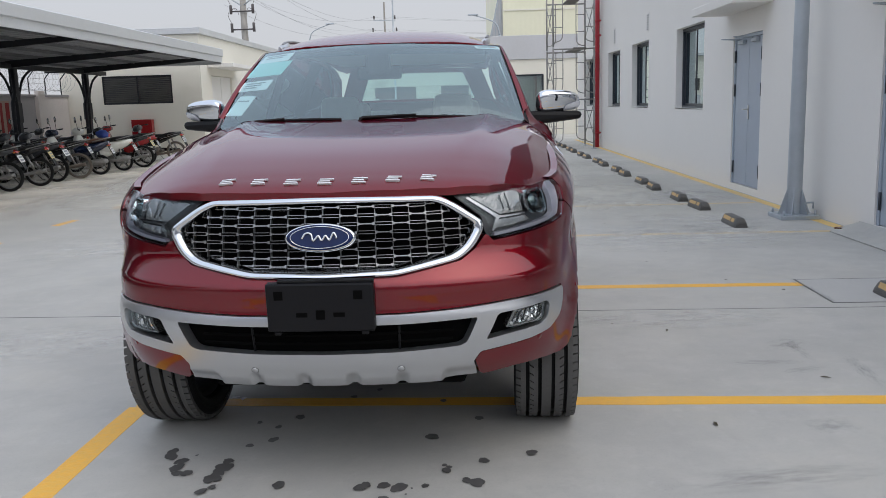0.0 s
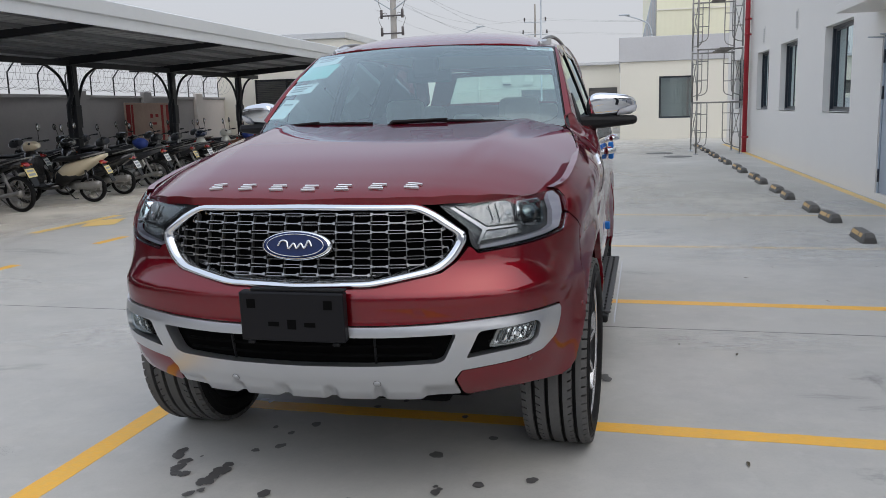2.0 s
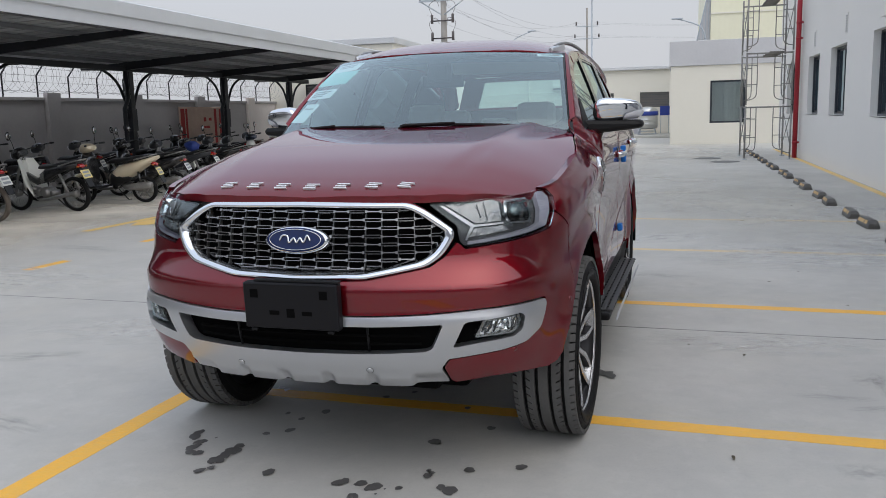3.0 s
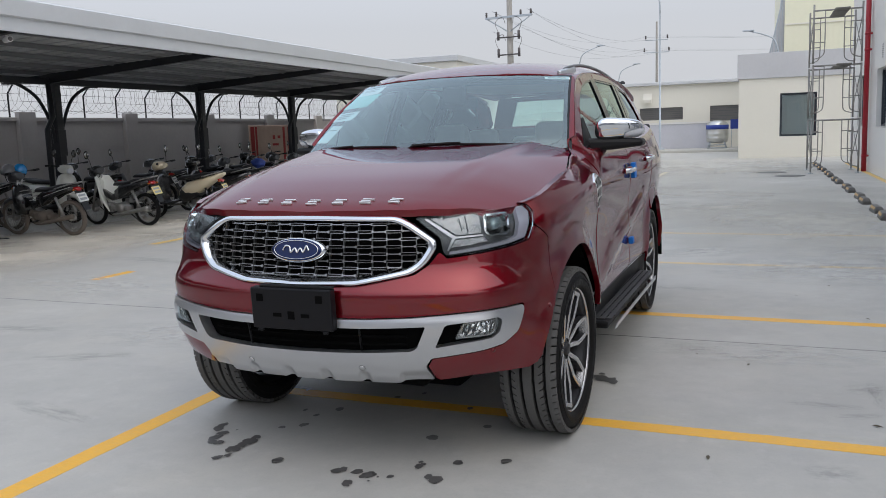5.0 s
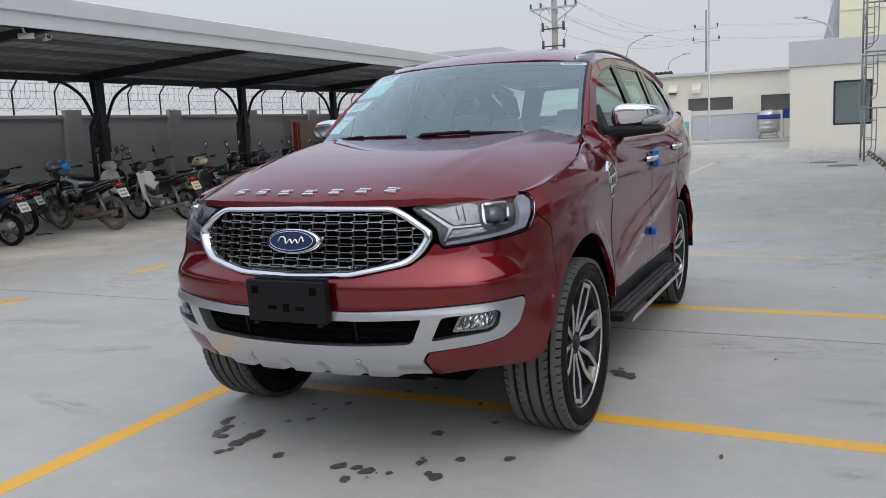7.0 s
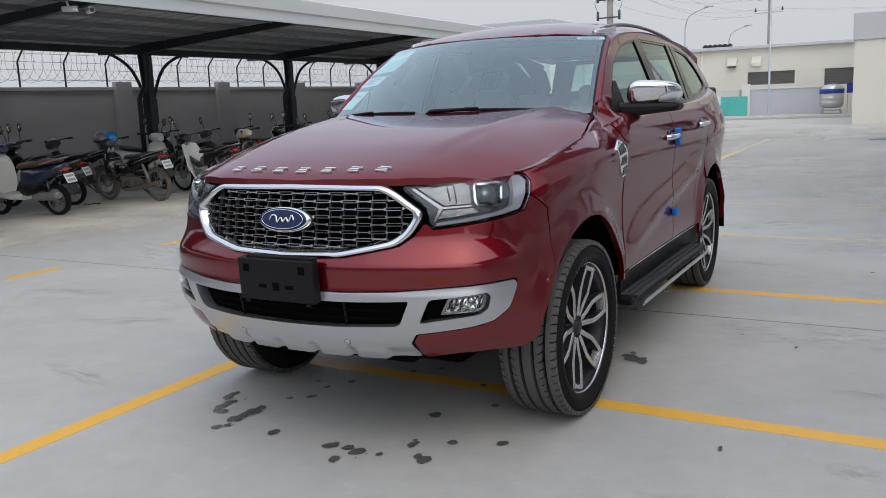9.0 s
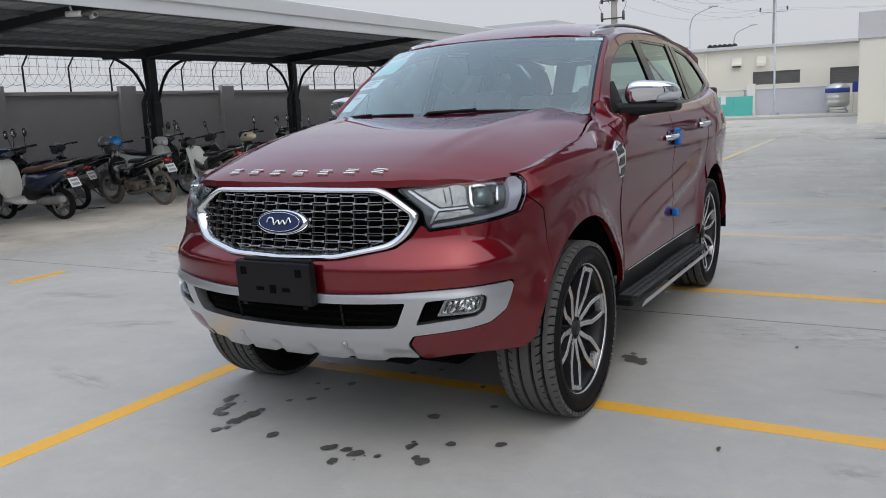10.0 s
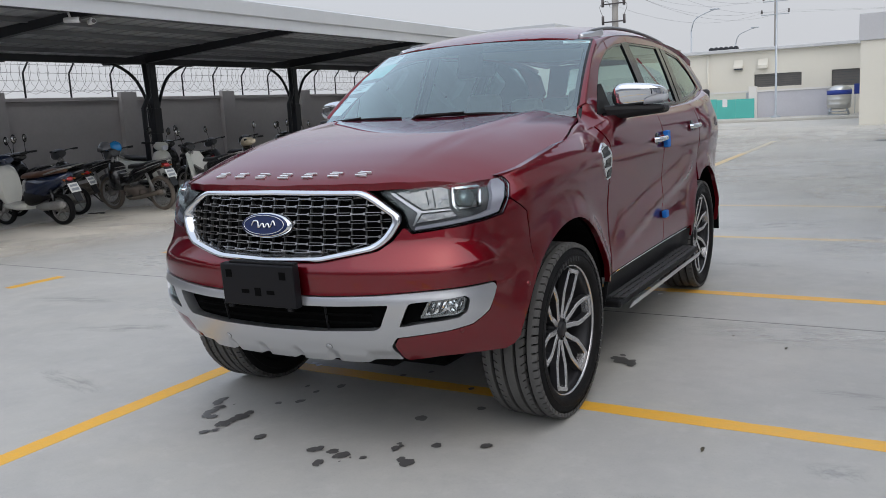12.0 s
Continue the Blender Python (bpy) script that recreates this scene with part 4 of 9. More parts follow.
# ---- motorbike shelter ----
def shelter():
    s = thing("motorbike_shelter", "long steel motorbike shelter with pale fascia and dark posts", "shelter", (0, 0, 0), kind="structure")
    FX, CX, Y0, Y1 = -7.42, -11.2, -4.0, 27.3
    # fascia with a lip
    bm = bmesh.new()
    prof = [(FX - 0.03, 2.90), (FX, 2.90), (FX, 3.07), (FX + 0.045, 3.09), (FX + 0.045, 3.30), (FX - 0.02, 3.33), (FX - 0.03, 3.33)]
    a = [bm.verts.new((x, Y0, z)) for x, z in prof]
    b = [bm.verts.new((x, Y1, z)) for x, z in prof]
    for i in range(len(prof)):
        j = (i + 1) % len(prof)
        bm.faces.new((a[i], a[j], b[j], b[i]))
    bm.faces.new(a[::-1])
    bm.faces.new(b)
    bmesh.ops.recalc_face_normals(bm, faces=bm.faces[:])
    part("fascia", bm, M["fascia"], s)
    part("end_fascia", block((-12.4, Y1 - 0.02, 2.84), (FX - 0.031, Y1 + 0.01, 3.28)), M["fascia"], s)
    # ribbed roof sheet sloping back
    bm = bmesh.new()
    zf, zb, xb = 3.05, 2.80, -12.4
    n = int((Y1 - Y0) / 0.11)
    for i in range(n):
        y = Y0 + 0.11 * i
        rib = 0.035 if i % 3 == 0 else 0.0
        for dy0, dy1, h0, h1 in ((0, 0.02, 0, rib), (0.02, 0.06, rib, rib), (0.06, 0.08, rib, 0), (0.08, 0.11, 0, 0)):
            vs = [bm.verts.new(p) for p in ((FX - 0.04, y + dy0, zf + h0), (FX - 0.04, y + dy1, zf + h1), (xb, y + dy1, zb + h1), (xb, y + dy0, zb + h0))]
            bm.faces.new(vs)
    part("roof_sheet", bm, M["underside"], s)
    for k in range(6):
        x = FX - 0.5 - k * 0.85
        z = zf + (zb - zf) * (FX - x) / (FX - xb)
        part("purlin", block((x - 0.025, Y0, z - 0.075), (x + 0.025, Y1 - 0.03, z - 0.004)), M["purlin_grey"], s)
    part("tie_beam", block((CX - 0.06, Y0, 2.60), (CX + 0.06, Y1 - 0.05, 2.72), 0.006), M["dark_steel"], s)
    for y in (4.2, 8.5, 12.8, 17.35, 21.65, 25.8):
        bm = bmesh.new()
        slab(bm, [(CX, y - 0.05, 2.62), (CX, y - 0.05, 2.80), (FX - 0.05, y - 0.05, 2.99), (FX - 0.05, y - 0.05, 2.89)], 0.1)
        slab(bm, [(-12.35, y - 0.05, 2.66), (-12.35, y - 0.05, 2.74), (CX, y - 0.05, 2.79), (CX, y - 0.05, 2.62)], 0.1)
        bmesh.ops.recalc_face_normals(bm, faces=bm.faces[:])
        part("rafter", bm, M["dark_steel"], s)
        part("post", block((CX - 0.08, y - 0.08, 0), (CX + 0.08, y + 0.08, 2.6), 0.01), M["dark_steel"], s)
        part("post_sleeve", block((CX - 0.10, y - 0.10, 1.25), (CX + 0.10, y + 0.10, 1.75), 0.01), M["dark_steel"], s)
        for d in (-1, 1):
            bm = bmesh.new()
            tube(bm, smooth_curve([(CX, y + d * 0.10, 1.5), (CX, y + d * 0.15, 1.85), (CX, y + d * 0.42, 2.33), (CX, y + d * 0.85, 2.58), (CX, y + d * 1.15, 2.61)], 6), 0.032, 8)
            part("brace", bm, M["dark_steel"], s)
        bm = bmesh.new()
        tube(bm, [(CX + 0.1, y - 0.24, 2.6), (CX + 0.1, y - 0.2, 2.0), (CX + 0.1, y - 0.36, 1.75), (CX + 0.1, y - 0.36, 0.0)], 0.05, 10)
        part("rain_pipe", bm, M["dark_steel"], s)
    return s


shelter()
for y, turn in ((8.15, 30), (8.45, -25)):
    c = thing("cctv_camera", "small white bullet security camera under the roof edge", "security camera", (-7.6, y, 2.82), turn)
    bm = bmesh.new()
    lathe(bm, [(-0.11, 0.0), (-0.11, 0.035), (0.07, 0.038), (0.09, 0.036), (0.09, 0.0)], "x", sides=14)
    part("camera_body", bm, M["white_paint"], c)
    bm = bmesh.new()
    lathe(bm, [(0.091, 0.028), (0.094, 0.028), (0.094, 0)], "x", sides=14)
    part("lens", bm, M["insulator"], c)
    bm = bmesh.new()
    tube(bm, [(-0.03, 0, 0.03), (-0.05, 0, 0.1)], 0.015, 8)
    part("bracket", bm, M["white_paint"], c)
# banner on the wall behind the bikes
bn = thing("banner", "beige printed board with dark red edges against the boundary wall", "banner", (-12.8, 23.0, 0), kind="")
M["banner_brown"] = material("banner_brown", (0.50, 0.37, 0.30), 0.7, coarse=0.5, fine=0.3, size=2, dark=(0.30, 0.20, 0.16))
M["banner_dark"] = material("banner_dark_print", (0.24, 0.17, 0.12), 0.7, fine=0.3, size=4)
M["banner_red"] = material("banner_red", (0.32, 0.02, 0.02), 0.7, fine=0.2, size=3)
part("sheet", block((0, -1.2, 0.0), (0.05, 1.2, 1.85), 0.01), M["banner_brown"], bn)
for y, wd in ((-1.17, 0.20), (-0.92, 0.10), (0.66, 0.13), (0.96, 0.20)):
    part("stripe", block((0.052, y, 0.05), (0.056, y + wd, 1.8)), M["banner_red"], bn, "dark red edge stripe")
for y, z, wd, ht in ((0.05, 1.42, 0.14, 0.12), (0.34, 1.44, 0.16, 0.09), (0.02, 1.22, 0.36, 0.07), (-0.15, 0.62, 0.5, 0.22), (-0.05, 0.86, 0.3, 0.05)):
    part("print_bar", block((0.052, y, z), (0.056, y + wd, z + ht), 0.002), M["banner_red" if z > 1 else "banner_dark"], bn)
# plain wall that closes the yard behind the walk
tagged(part("wall_south", block((-14, -12.3, 0), (13.0, -12.0, 4.6)), M["wall_grey"]), "plain grey wall closing the yard", "wall", kind="structure")
tagged(part("wall_south_return", block((12.8, -11.99, 0), (13.0, -3.01, 3.6)), M["wall_white"]), "plain off-white wall closing the yard", "wall", kind="structure")
tagged(part("wall_south_east", block((12.8, -3.0, 0), (13.0, 6.59, 3.6)), M["wall_grey"]), "plain grey wall closing the yard behind the car shelter", "wall", kind="structure")


def south_shelter():
    """An unseen second open shelter, placed so its dark underside mirrors in the paint."""
    s = thing("car_shelter", "unseen long open steel car shelter with a dark ribbed underside", "shelter", (0, 0, 0), kind="structure")
    X0, X1, Y0, Y1 = 4.3, 9.0, 0.2, 6.4
    bm = bmesh.new()
    n = int((X1 - X0) / 0.22)
    for i in range(n):
        x = X0 + 0.22 * i
        for d0, d1, h0, h1 in ((0, 0.03, 0, 0.035), (0.03, 0.07, 0.035, 0.035), (0.07, 0.10, 0.035, 0), (0.10, 0.22, 0, 0)):
            bm.faces.new([bm.verts.new(p) for p in ((x + d0, Y0, 3.2 + h0), (x + d1, Y0, 3.2 + h1), (x + d1, Y1, 3.5 + h1), (x + d0, Y1, 3.5 + h0))])
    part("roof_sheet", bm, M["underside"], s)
    part("fascia", block((X0, Y1, 3.35), (X1, Y1 + 0.05, 3.68), 0.006), M["fascia"], s)
    for k in range(5):
        y = Y0 + 0.4 + 1.3 * k
        z = 3.2 + 0.3 * (y - Y0) / (Y1 - Y0)
        part("purlin", block((X0, y - 0.03, z - 0.11), (X1, y + 0.03, z - 0.004)), M["dark_steel"], s)
    for x in (4.6, 8.7):
        bm = bmesh.new()
        slab(bm, [(x, 0.3, 2.85), (x, 0.3, 3.13), (x, Y1 - 0.05, 3.36), (x, Y1 - 0.05, 3.26)], 0.1)
        bmesh.ops.recalc_face_normals(bm, faces=bm.faces[:])
        part("rafter", bm, M["dark_steel"], s)
        part("post", block((x - 0.08, 1.62, 0), (x + 0.08, 1.78, 3.0), 0.01), M["dark_steel"], s)
        part("brace", tube(bmesh.new(), smooth_curve([(x, 1.8, 1.7), (x, 2.0, 2.3), (x, 2.6, 2.9), (x, 3.2, 3.08)], 6), 0.035, 8), M["dark_steel"], s)
    return s


south_shelter()

# ---- the car ----
def paint_red():
    """Metallic ruby paint under clear coat."""
    m = bpy.data.materials.new("ruby_paint")
    m.use_nodes = True
    nt = m.node_tree
    b = nt.nodes["Principled BSDF"]
    b.inputs["Base Color"].default_value = (0.185, 0.0030, 0.0090, 1)
    b.inputs["Metallic"].default_value = 0.88
    b.inputs["Roughness"].default_value = 0.36
    b.inputs["Specular IOR Level"].default_value = 0.0
    b.inputs["Specular Tint"].default_value = (0.46, 0.36, 0.50, 1)
    b.inputs["Coat Weight"].default_value = 1.0
    b.inputs["Coat Roughness"].default_value = 0.0
    b.inputs["Coat IOR"].default_value = 1.60
    n = nt.nodes.new("ShaderNodeTexNoise")
    n.inputs["Scale"].default_value = 1400
    n.inputs["Detail"].default_value = 1
    co = nt.nodes.new("ShaderNodeTexCoord")
    nt.links.new(co.outputs["Object"], n.inputs["Vector"])
    bp = nt.nodes.new("ShaderNodeBump")
    bp.inputs["Strength"].default_value = 0.04
    bp.inputs["Distance"].default_value = 0.001
    nt.links.new(n.outputs["Fac"], bp.inputs["Height"])
    nt.links.new(bp.outputs["Normal"], b.inputs["Normal"])
    m.diffuse_color = (0.21, 0.008, 0.013, 1)
    return m


M["ruby"] = paint_red()
M["chrome"] = material("chrome", (0.74, 0.76, 0.79), 0.035, metal=1.0)
M["mark_silver"] = material("satin_silver", (0.80, 0.80, 0.80), 0.3, metal=0.6)
M["dark_chrome"] = material("dark_chrome", (0.31, 0.308, 0.305), 0.25, metal=0.88)
M["silver_plastic"] = material("silver_painted_plastic", (0.56, 0.57, 0.59), 0.34, metal=0.92, fine=0.08, size=30, coat=0.3)
M["black_plastic"] = material("black_plastic", (0.008, 0.008, 0.009), 0.5, fine=0.3, size=8, bump=0.06, bump_size=300, spec=0.22)
M["gloss_black"] = material("gloss_black", (0.004, 0.004, 0.005), 0.15, spec=0.3)
# near-black colour stands in for shade in gaps, wells and under the car
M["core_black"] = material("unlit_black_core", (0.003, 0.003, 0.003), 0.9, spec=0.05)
M["rim_silver"] = material("machined_alloy", (0.54, 0.54, 0.548), 0.25, metal=0.8, fine=0.1, size=8)
M["step_grey"] = material("step_tread_grey", (0.045, 0.045, 0.047), 0.55, fine=0.3, size=14)
M["rail_dark"] = material("rail_grey", (0.16, 0.16, 0.165), 0.35, metal=0.6)
M["plate_black"] = material("matt_black_plastic", (0.009, 0.009, 0.011), 0.45, fine=0.3, size=20, spec=0.2)
M["smoked_upright"] = material("smoked_upright", (0.18, 0.18, 0.18), 0.3, metal=0.8)
M["rim_dark"] = material("dark_alloy", (0.03, 0.03, 0.033), 0.4, metal=0.3, spec=0.3)
M["car_glass"] = glass("car_glass", (0.74, 0.93, 0.91), 0.0, 0.98, 1.5, 0.135)
M["side_glass"] = glass("side_glass", (0.66, 0.76, 0.73), 0.0, 0.80, 1.15)
M["vent_chrome"] = material("satin_chrome", (0.85, 0.86, 0.88), 0.2, metal=0.9)
M["lens_glass"] = glass("lamp_lens", (0.97, 0.98, 0.98), 0.0, 0.98, 0.9)
M["lamp_silver"] = material("lamp_reflector", (0.55, 0.56, 0.58), 0.22, metal=1.0, coarse=0.5, fine=0.5, size=14, bump=0.6, bump_size=70, dark=(0.12, 0.12, 0.13))
M["lamp_housing"] = material("lamp_housing", (0.075, 0.077, 0.084), 0.25, spec=0.5)
M["facet_silver"] = material("faceted_reflector", (0.30, 0.305, 0.31), 0.25, metal=0.8)
M["light_bar"] = material("light_bar_clear", (0.44, 0.44, 0.52), 0.2, coat=0.6, fine=0.2, size=40)
M["lamp_white"] = material("light_guide", (0.75, 0.77, 0.82), 0.3)
M["repeater_clear"] = material("repeater_clear", (0.62, 0.64, 0.68), 0.18, coat=0.8)
M["lamp_trim"] = material("lamp_trim", (0.38, 0.385, 0.40), 0.2, metal=0.9)
M["fog_facets"] = material("fog_facets", (0.78, 0.79, 0.80), 0.08, metal=0.95)
M["badge_blue"] = material("badge_blue", (0.006, 0.016, 0.075), 0.25, coat=0.25, spec=0.25)
M["seat_beige"] = material("seat_leather_beige", (0.76, 0.76, 0.70), 0.5, coarse=0.2, fine=0.15, size=6)
M["trim_dark"] = material("cabin_trim_dark", (0.055, 0.055, 0.058), 0.6, fine=0.2, size=6, spec=0.3)
M["paper"] = material("notice_paper", (0.88, 0.89, 0.90), 0.7, fine=0.15, size=20)
M["paper_teal"] = material("notice_paper_teal", (0.38, 0.74, 0.72), 0.7, fine=0.15, size=20)
M["ink"] = material("faint_ink", (0.30, 0.32, 0.34), 0.7)
M["blue_foam"] = material("blue_foam", (0.0, 0.15, 0.55), 0.6, fine=0.2, size=20)
M["tail_red"] = material("tail_lamp_red", (0.35, 0.01, 0.012), 0.15, coat=1.0)

CAR = thing("suv", "ruby red metallic suv with chrome grille and silver bumper guard", "car", (-0.355, 3.05, 0), -1.5)
AXF, AXR, TYRE_R, ARCH = 0.87, 3.69, 0.398, 0.505


def knots(rows):
    """A smooth function through (place, value) rows."""
    xs = np.array([r[0] for r in rows], float)
    ys = np.array([r[1] for r in rows], float)
    ms = np.gradient(ys, xs)

    def f(x):
        x = min(max(x, xs[0]), xs[-1])
        i = int(min(max(np.searchsorted(xs, x) - 1, 0), len(xs) - 2))
        h = xs[i + 1] - xs[i]
        t = (x - xs[i]) / h
        return float((2 * t ** 3 - 3 * t ** 2 + 1) * ys[i] + (t ** 3 - 2 * t ** 2 + t) * h * ms[i] + (-2 * t ** 3 + 3 * t ** 2) * ys[i + 1] + (t ** 3 - t ** 2) * h * ms[i + 1])
    return f


def step01(a, b, x):
    t = min(max((x - a) / (b - a), 0.0), 1.0)
    return t * t * (3 - 2 * t)


# plan outline of the body, from the middle of the nose round one side to the middle of the tail
PLAN = smooth_curve([(-0.3, -0.052, 0), (0, -0.07, 0), (0.3, -0.052, 0), (0.53, 0.003, 0), (0.72, 0.09, 0), (0.838, 0.20, 0), (0.918, 0.35, 0), (0.962, 0.52, 0), (0.982, 0.9, 0), (0.966, 1.5, 0), (0.953, 2.5, 0), (0.953, 3.5, 0), (0.935, 4.05, 0), (0.885, 4.40, 0), (0.75, 4.64, 0), (0.45, 4.745, 0), (0, 4.775, 0), (-0.4, 4.755, 0)], 24)
PLAN = PLAN[24:-24]
PS = np.concatenate([[0], np.cumsum([(b - a).length for a, b in zip(PLAN, PLAN[1:])])])
PX, PY = np.array([p.x for p in PLAN]), np.array([p.y for p in PLAN])
S_END = float(PS[-1])


def plan_at(s):
    x, y = float(np.interp(s, PS, PX)), float(np.interp(s, PS, PY))
    e = 0.03
    dx = float(np.interp(s + e, PS, PX) - np.interp(s - e, PS, PX))
    dy = float(np.interp(s + e, PS, PY) - np.interp(s - e, PS, PY))
    if s < e:
        dx, dy = 1.0, 0.0
    if s > S_END - e:
        dx, dy = -1.0, 0.0
    n = math.hypot(dx, dy)
    return x, y, dy / n, -dx / n


def s_of(v):
    """Length along the outline at which the side is v behind the nose."""
    i = int(np.argmax(PY > v))
    return float(np.interp(v, PY[i - 1:i + 1], PS[i - 1:i + 1]))


front_d = knots([(0.33, -0.19), (0.38, -0.12), (0.43, -0.075), (0.50, -0.028), (0.56, -0.004), (0.64, 0.016), (0.69, 0.018), (0.73, 0.010), (0.78, 0.016), (0.815, 0.013), (0.85, -0.010), (0.90, -0.036), (0.96, -0.048), (1.02, -0.058), (1.07, -0.075), (1.13, -0.105), (1.2, -0.15)])
side_d = knots([(0.2, -0.12), (0.34, -0.055), (0.45, -0.03), (0.6, -0.012), (0.75, -0.022), (0.9, -0.024), (1.02, -0.012), (1.12, 0.0), (1.18, 0.0), (1.26, -0.016), (1.34, -0.045), (1.42, -0.07), (1.5, -0.095)])
fender_top = knots([(0.3, 1.12), (0.48, 1.156), (0.8, 1.215), (1.2, 1.265), (1.46, 1.28)])
belt = knots([(1.3, 1.30), (1.6, 1.322), (2.5, 1.338), (3.0, 1.346), (3.5, 1.366), (4.0, 1.405), (4.5, 1.458), (5.0, 1.47)])


def skin_top(v):
    """Upper edge of the side skin: the wing's crown, rising to the window line."""
    q = step01(1.33, 1.62, v)
    return fender_top(min(v, 1.46)) * (1 - q) + belt(v) * q


def body(s, z, off=0.0):
    """A point of the body's skin: s along the outline (minus: other side), z up, off outwards."""
    sign = -1.0 if s < 0 else 1.0
    a = abs(s)
    x, y, nx, ny = plan_at(a)
    w = step01(0.70, 1.25, a)
    rear = step01(S_END - 1.3, S_END - 0.7, a)
    d = front_d(z) * (1 - w) + side_d(z) * w
    if rear > 0:
        d = d * (1 - rear) + (side_d(z) * 1.3 - 0.02 - 0.10 * max(0, z - 1.1)) * rear
    if w > 0.2:
        for ax in (AXF, AXR):
            r = math.hypot(y - ax, z - 0.40)
            d += w * 0.026 * math.exp(-((r - 0.50) / 0.075) ** 2)
        if y < 4.5:
            q = step01(1.33, 1.66, y)
            top, R, deep = skin_top(y), 0.135 - 0.105 * q, 0.108 - 0.081 * q
            k = min(max((z - (top - R)) / R, 0.0), 1.0)
            d -= w * deep * 0.735 * k ** 1.6
    if 1.4 < y < 3.4 and w > 0.9:
        h = z - (0.63 + 0.17 * (y - 1.5))
        d += 0.012 * step01(1.4, 1.75, y) * (1 - step01(3.1, 3.4, y)) * (step01(-0.07, 0.0, h) - step01(0.0, 0.16, h))
    d += off
    return Vector((sign * (x + nx * d), y + ny * d, z))


hood_mid = knots([(0.0, 1.10), (0.03, 1.128), (0.08, 1.16), (0.15, 1.188), (0.3, 1.232), (0.6, 1.288), (0.9, 1.328), (1.2, 1.358), (1.5, 1.375)])


def hood(u, v, off=0.0):
    a = abs(u)
    back = 0.38 * max(0.0, a - 0.1) ** 2.2
    z = hood_mid(v - back * (1 - step01(0.25, 0.8, v)) * 0.9)
    edge = 0.475 + 0.14 * v
    z -= (0.105 - 0.045 * step01(0.65, 1.35, v)) * (0.25 * (a / 0.855) ** 4 + 0.75 * (max(0.0, a - edge + 0.05) / (0.905 - edge)) ** 2.0)
    z += 0.013 * (1 - step01(edge - 0.06, edge + 0.03, a)) * step01(0.12, 0.7, v)
    z += 0.006 * math.exp(-((a - 0.60) / 0.05) ** 2) * step01(0.2, 0.8, v)
    return Vector((u, v, z + off))


def screen(u, t, off=0.0):
    a = u * u
    b = Vector((u, 1.215 + 0.30 * a, 1.345 - 0.03 * a))
    c = Vector((u * 0.90, 1.835 + 0.40 * a * 0.81, 1.779 - 0.036 * a))
    p = b.lerp(c, t)
    bow = 0.025 * 4 * t * (1 - t)
    n = Vector((0, -0.57, 0.82))
    return p + n * (bow + off)


roof_mid = knots([(1.7, 1.735), (1.838, 1.781), (2.1, 1.846), (2.6, 1.902), (3.4, 1.898), (4.1, 1.845), (4.6, 1.74), (4.75, 1.70)])


def roof(u, v, off=0.0):
    a = abs(u)
    back = 0.30 * a * a
    k = step01(1.8, 2.5, v - back)
    return Vector((u, v, roof_mid(v - back) - (0.012 + 0.028 * k) * (a / 0.65) ** 2 - (0.03 + 0.034 * k) * (a / 0.65) ** 6 + off))


def cabin_side(v, z, off=0.0, side=1):
    h = z - 1.36
    u = 0.846 - 0.34 * h - 0.13 * h * abs(h) - 0.022 * max(0, (v - 2.6)) ** 2 - 0.10 * max(0.0, 1.75 - v) ** 1.5
    return Vector((side * (u + off), v, z))


def round_poly(poly, r):
    res = []
    n = len(poly)
    for i in range(n):
        p, a, b = Vector(poly[i]), Vector(poly[i - 1]), Vector(poly[(i + 1) % n])
        la, lb = (a - p).length, (b - p).length
        k = min(r, 0.45 * la, 0.45 * lb)
        if k < 1e-5:
            res.append(p)
            continue
        q0, q1 = p + (a - p) / la * k, p + (b - p) / lb * k
        for t in (0, 0.25, 0.5, 0.75, 1):
            res.append(q0 * (1 - t) ** 2 + p * 2 * t * (1 - t) + q1 * t * t)
    return res


def both(half):
    """A closed outline from its right half, which starts and ends on the middle line."""
    return [*half, *[(-x, y) for x, y in half[::-1] if x > 1e-6]]


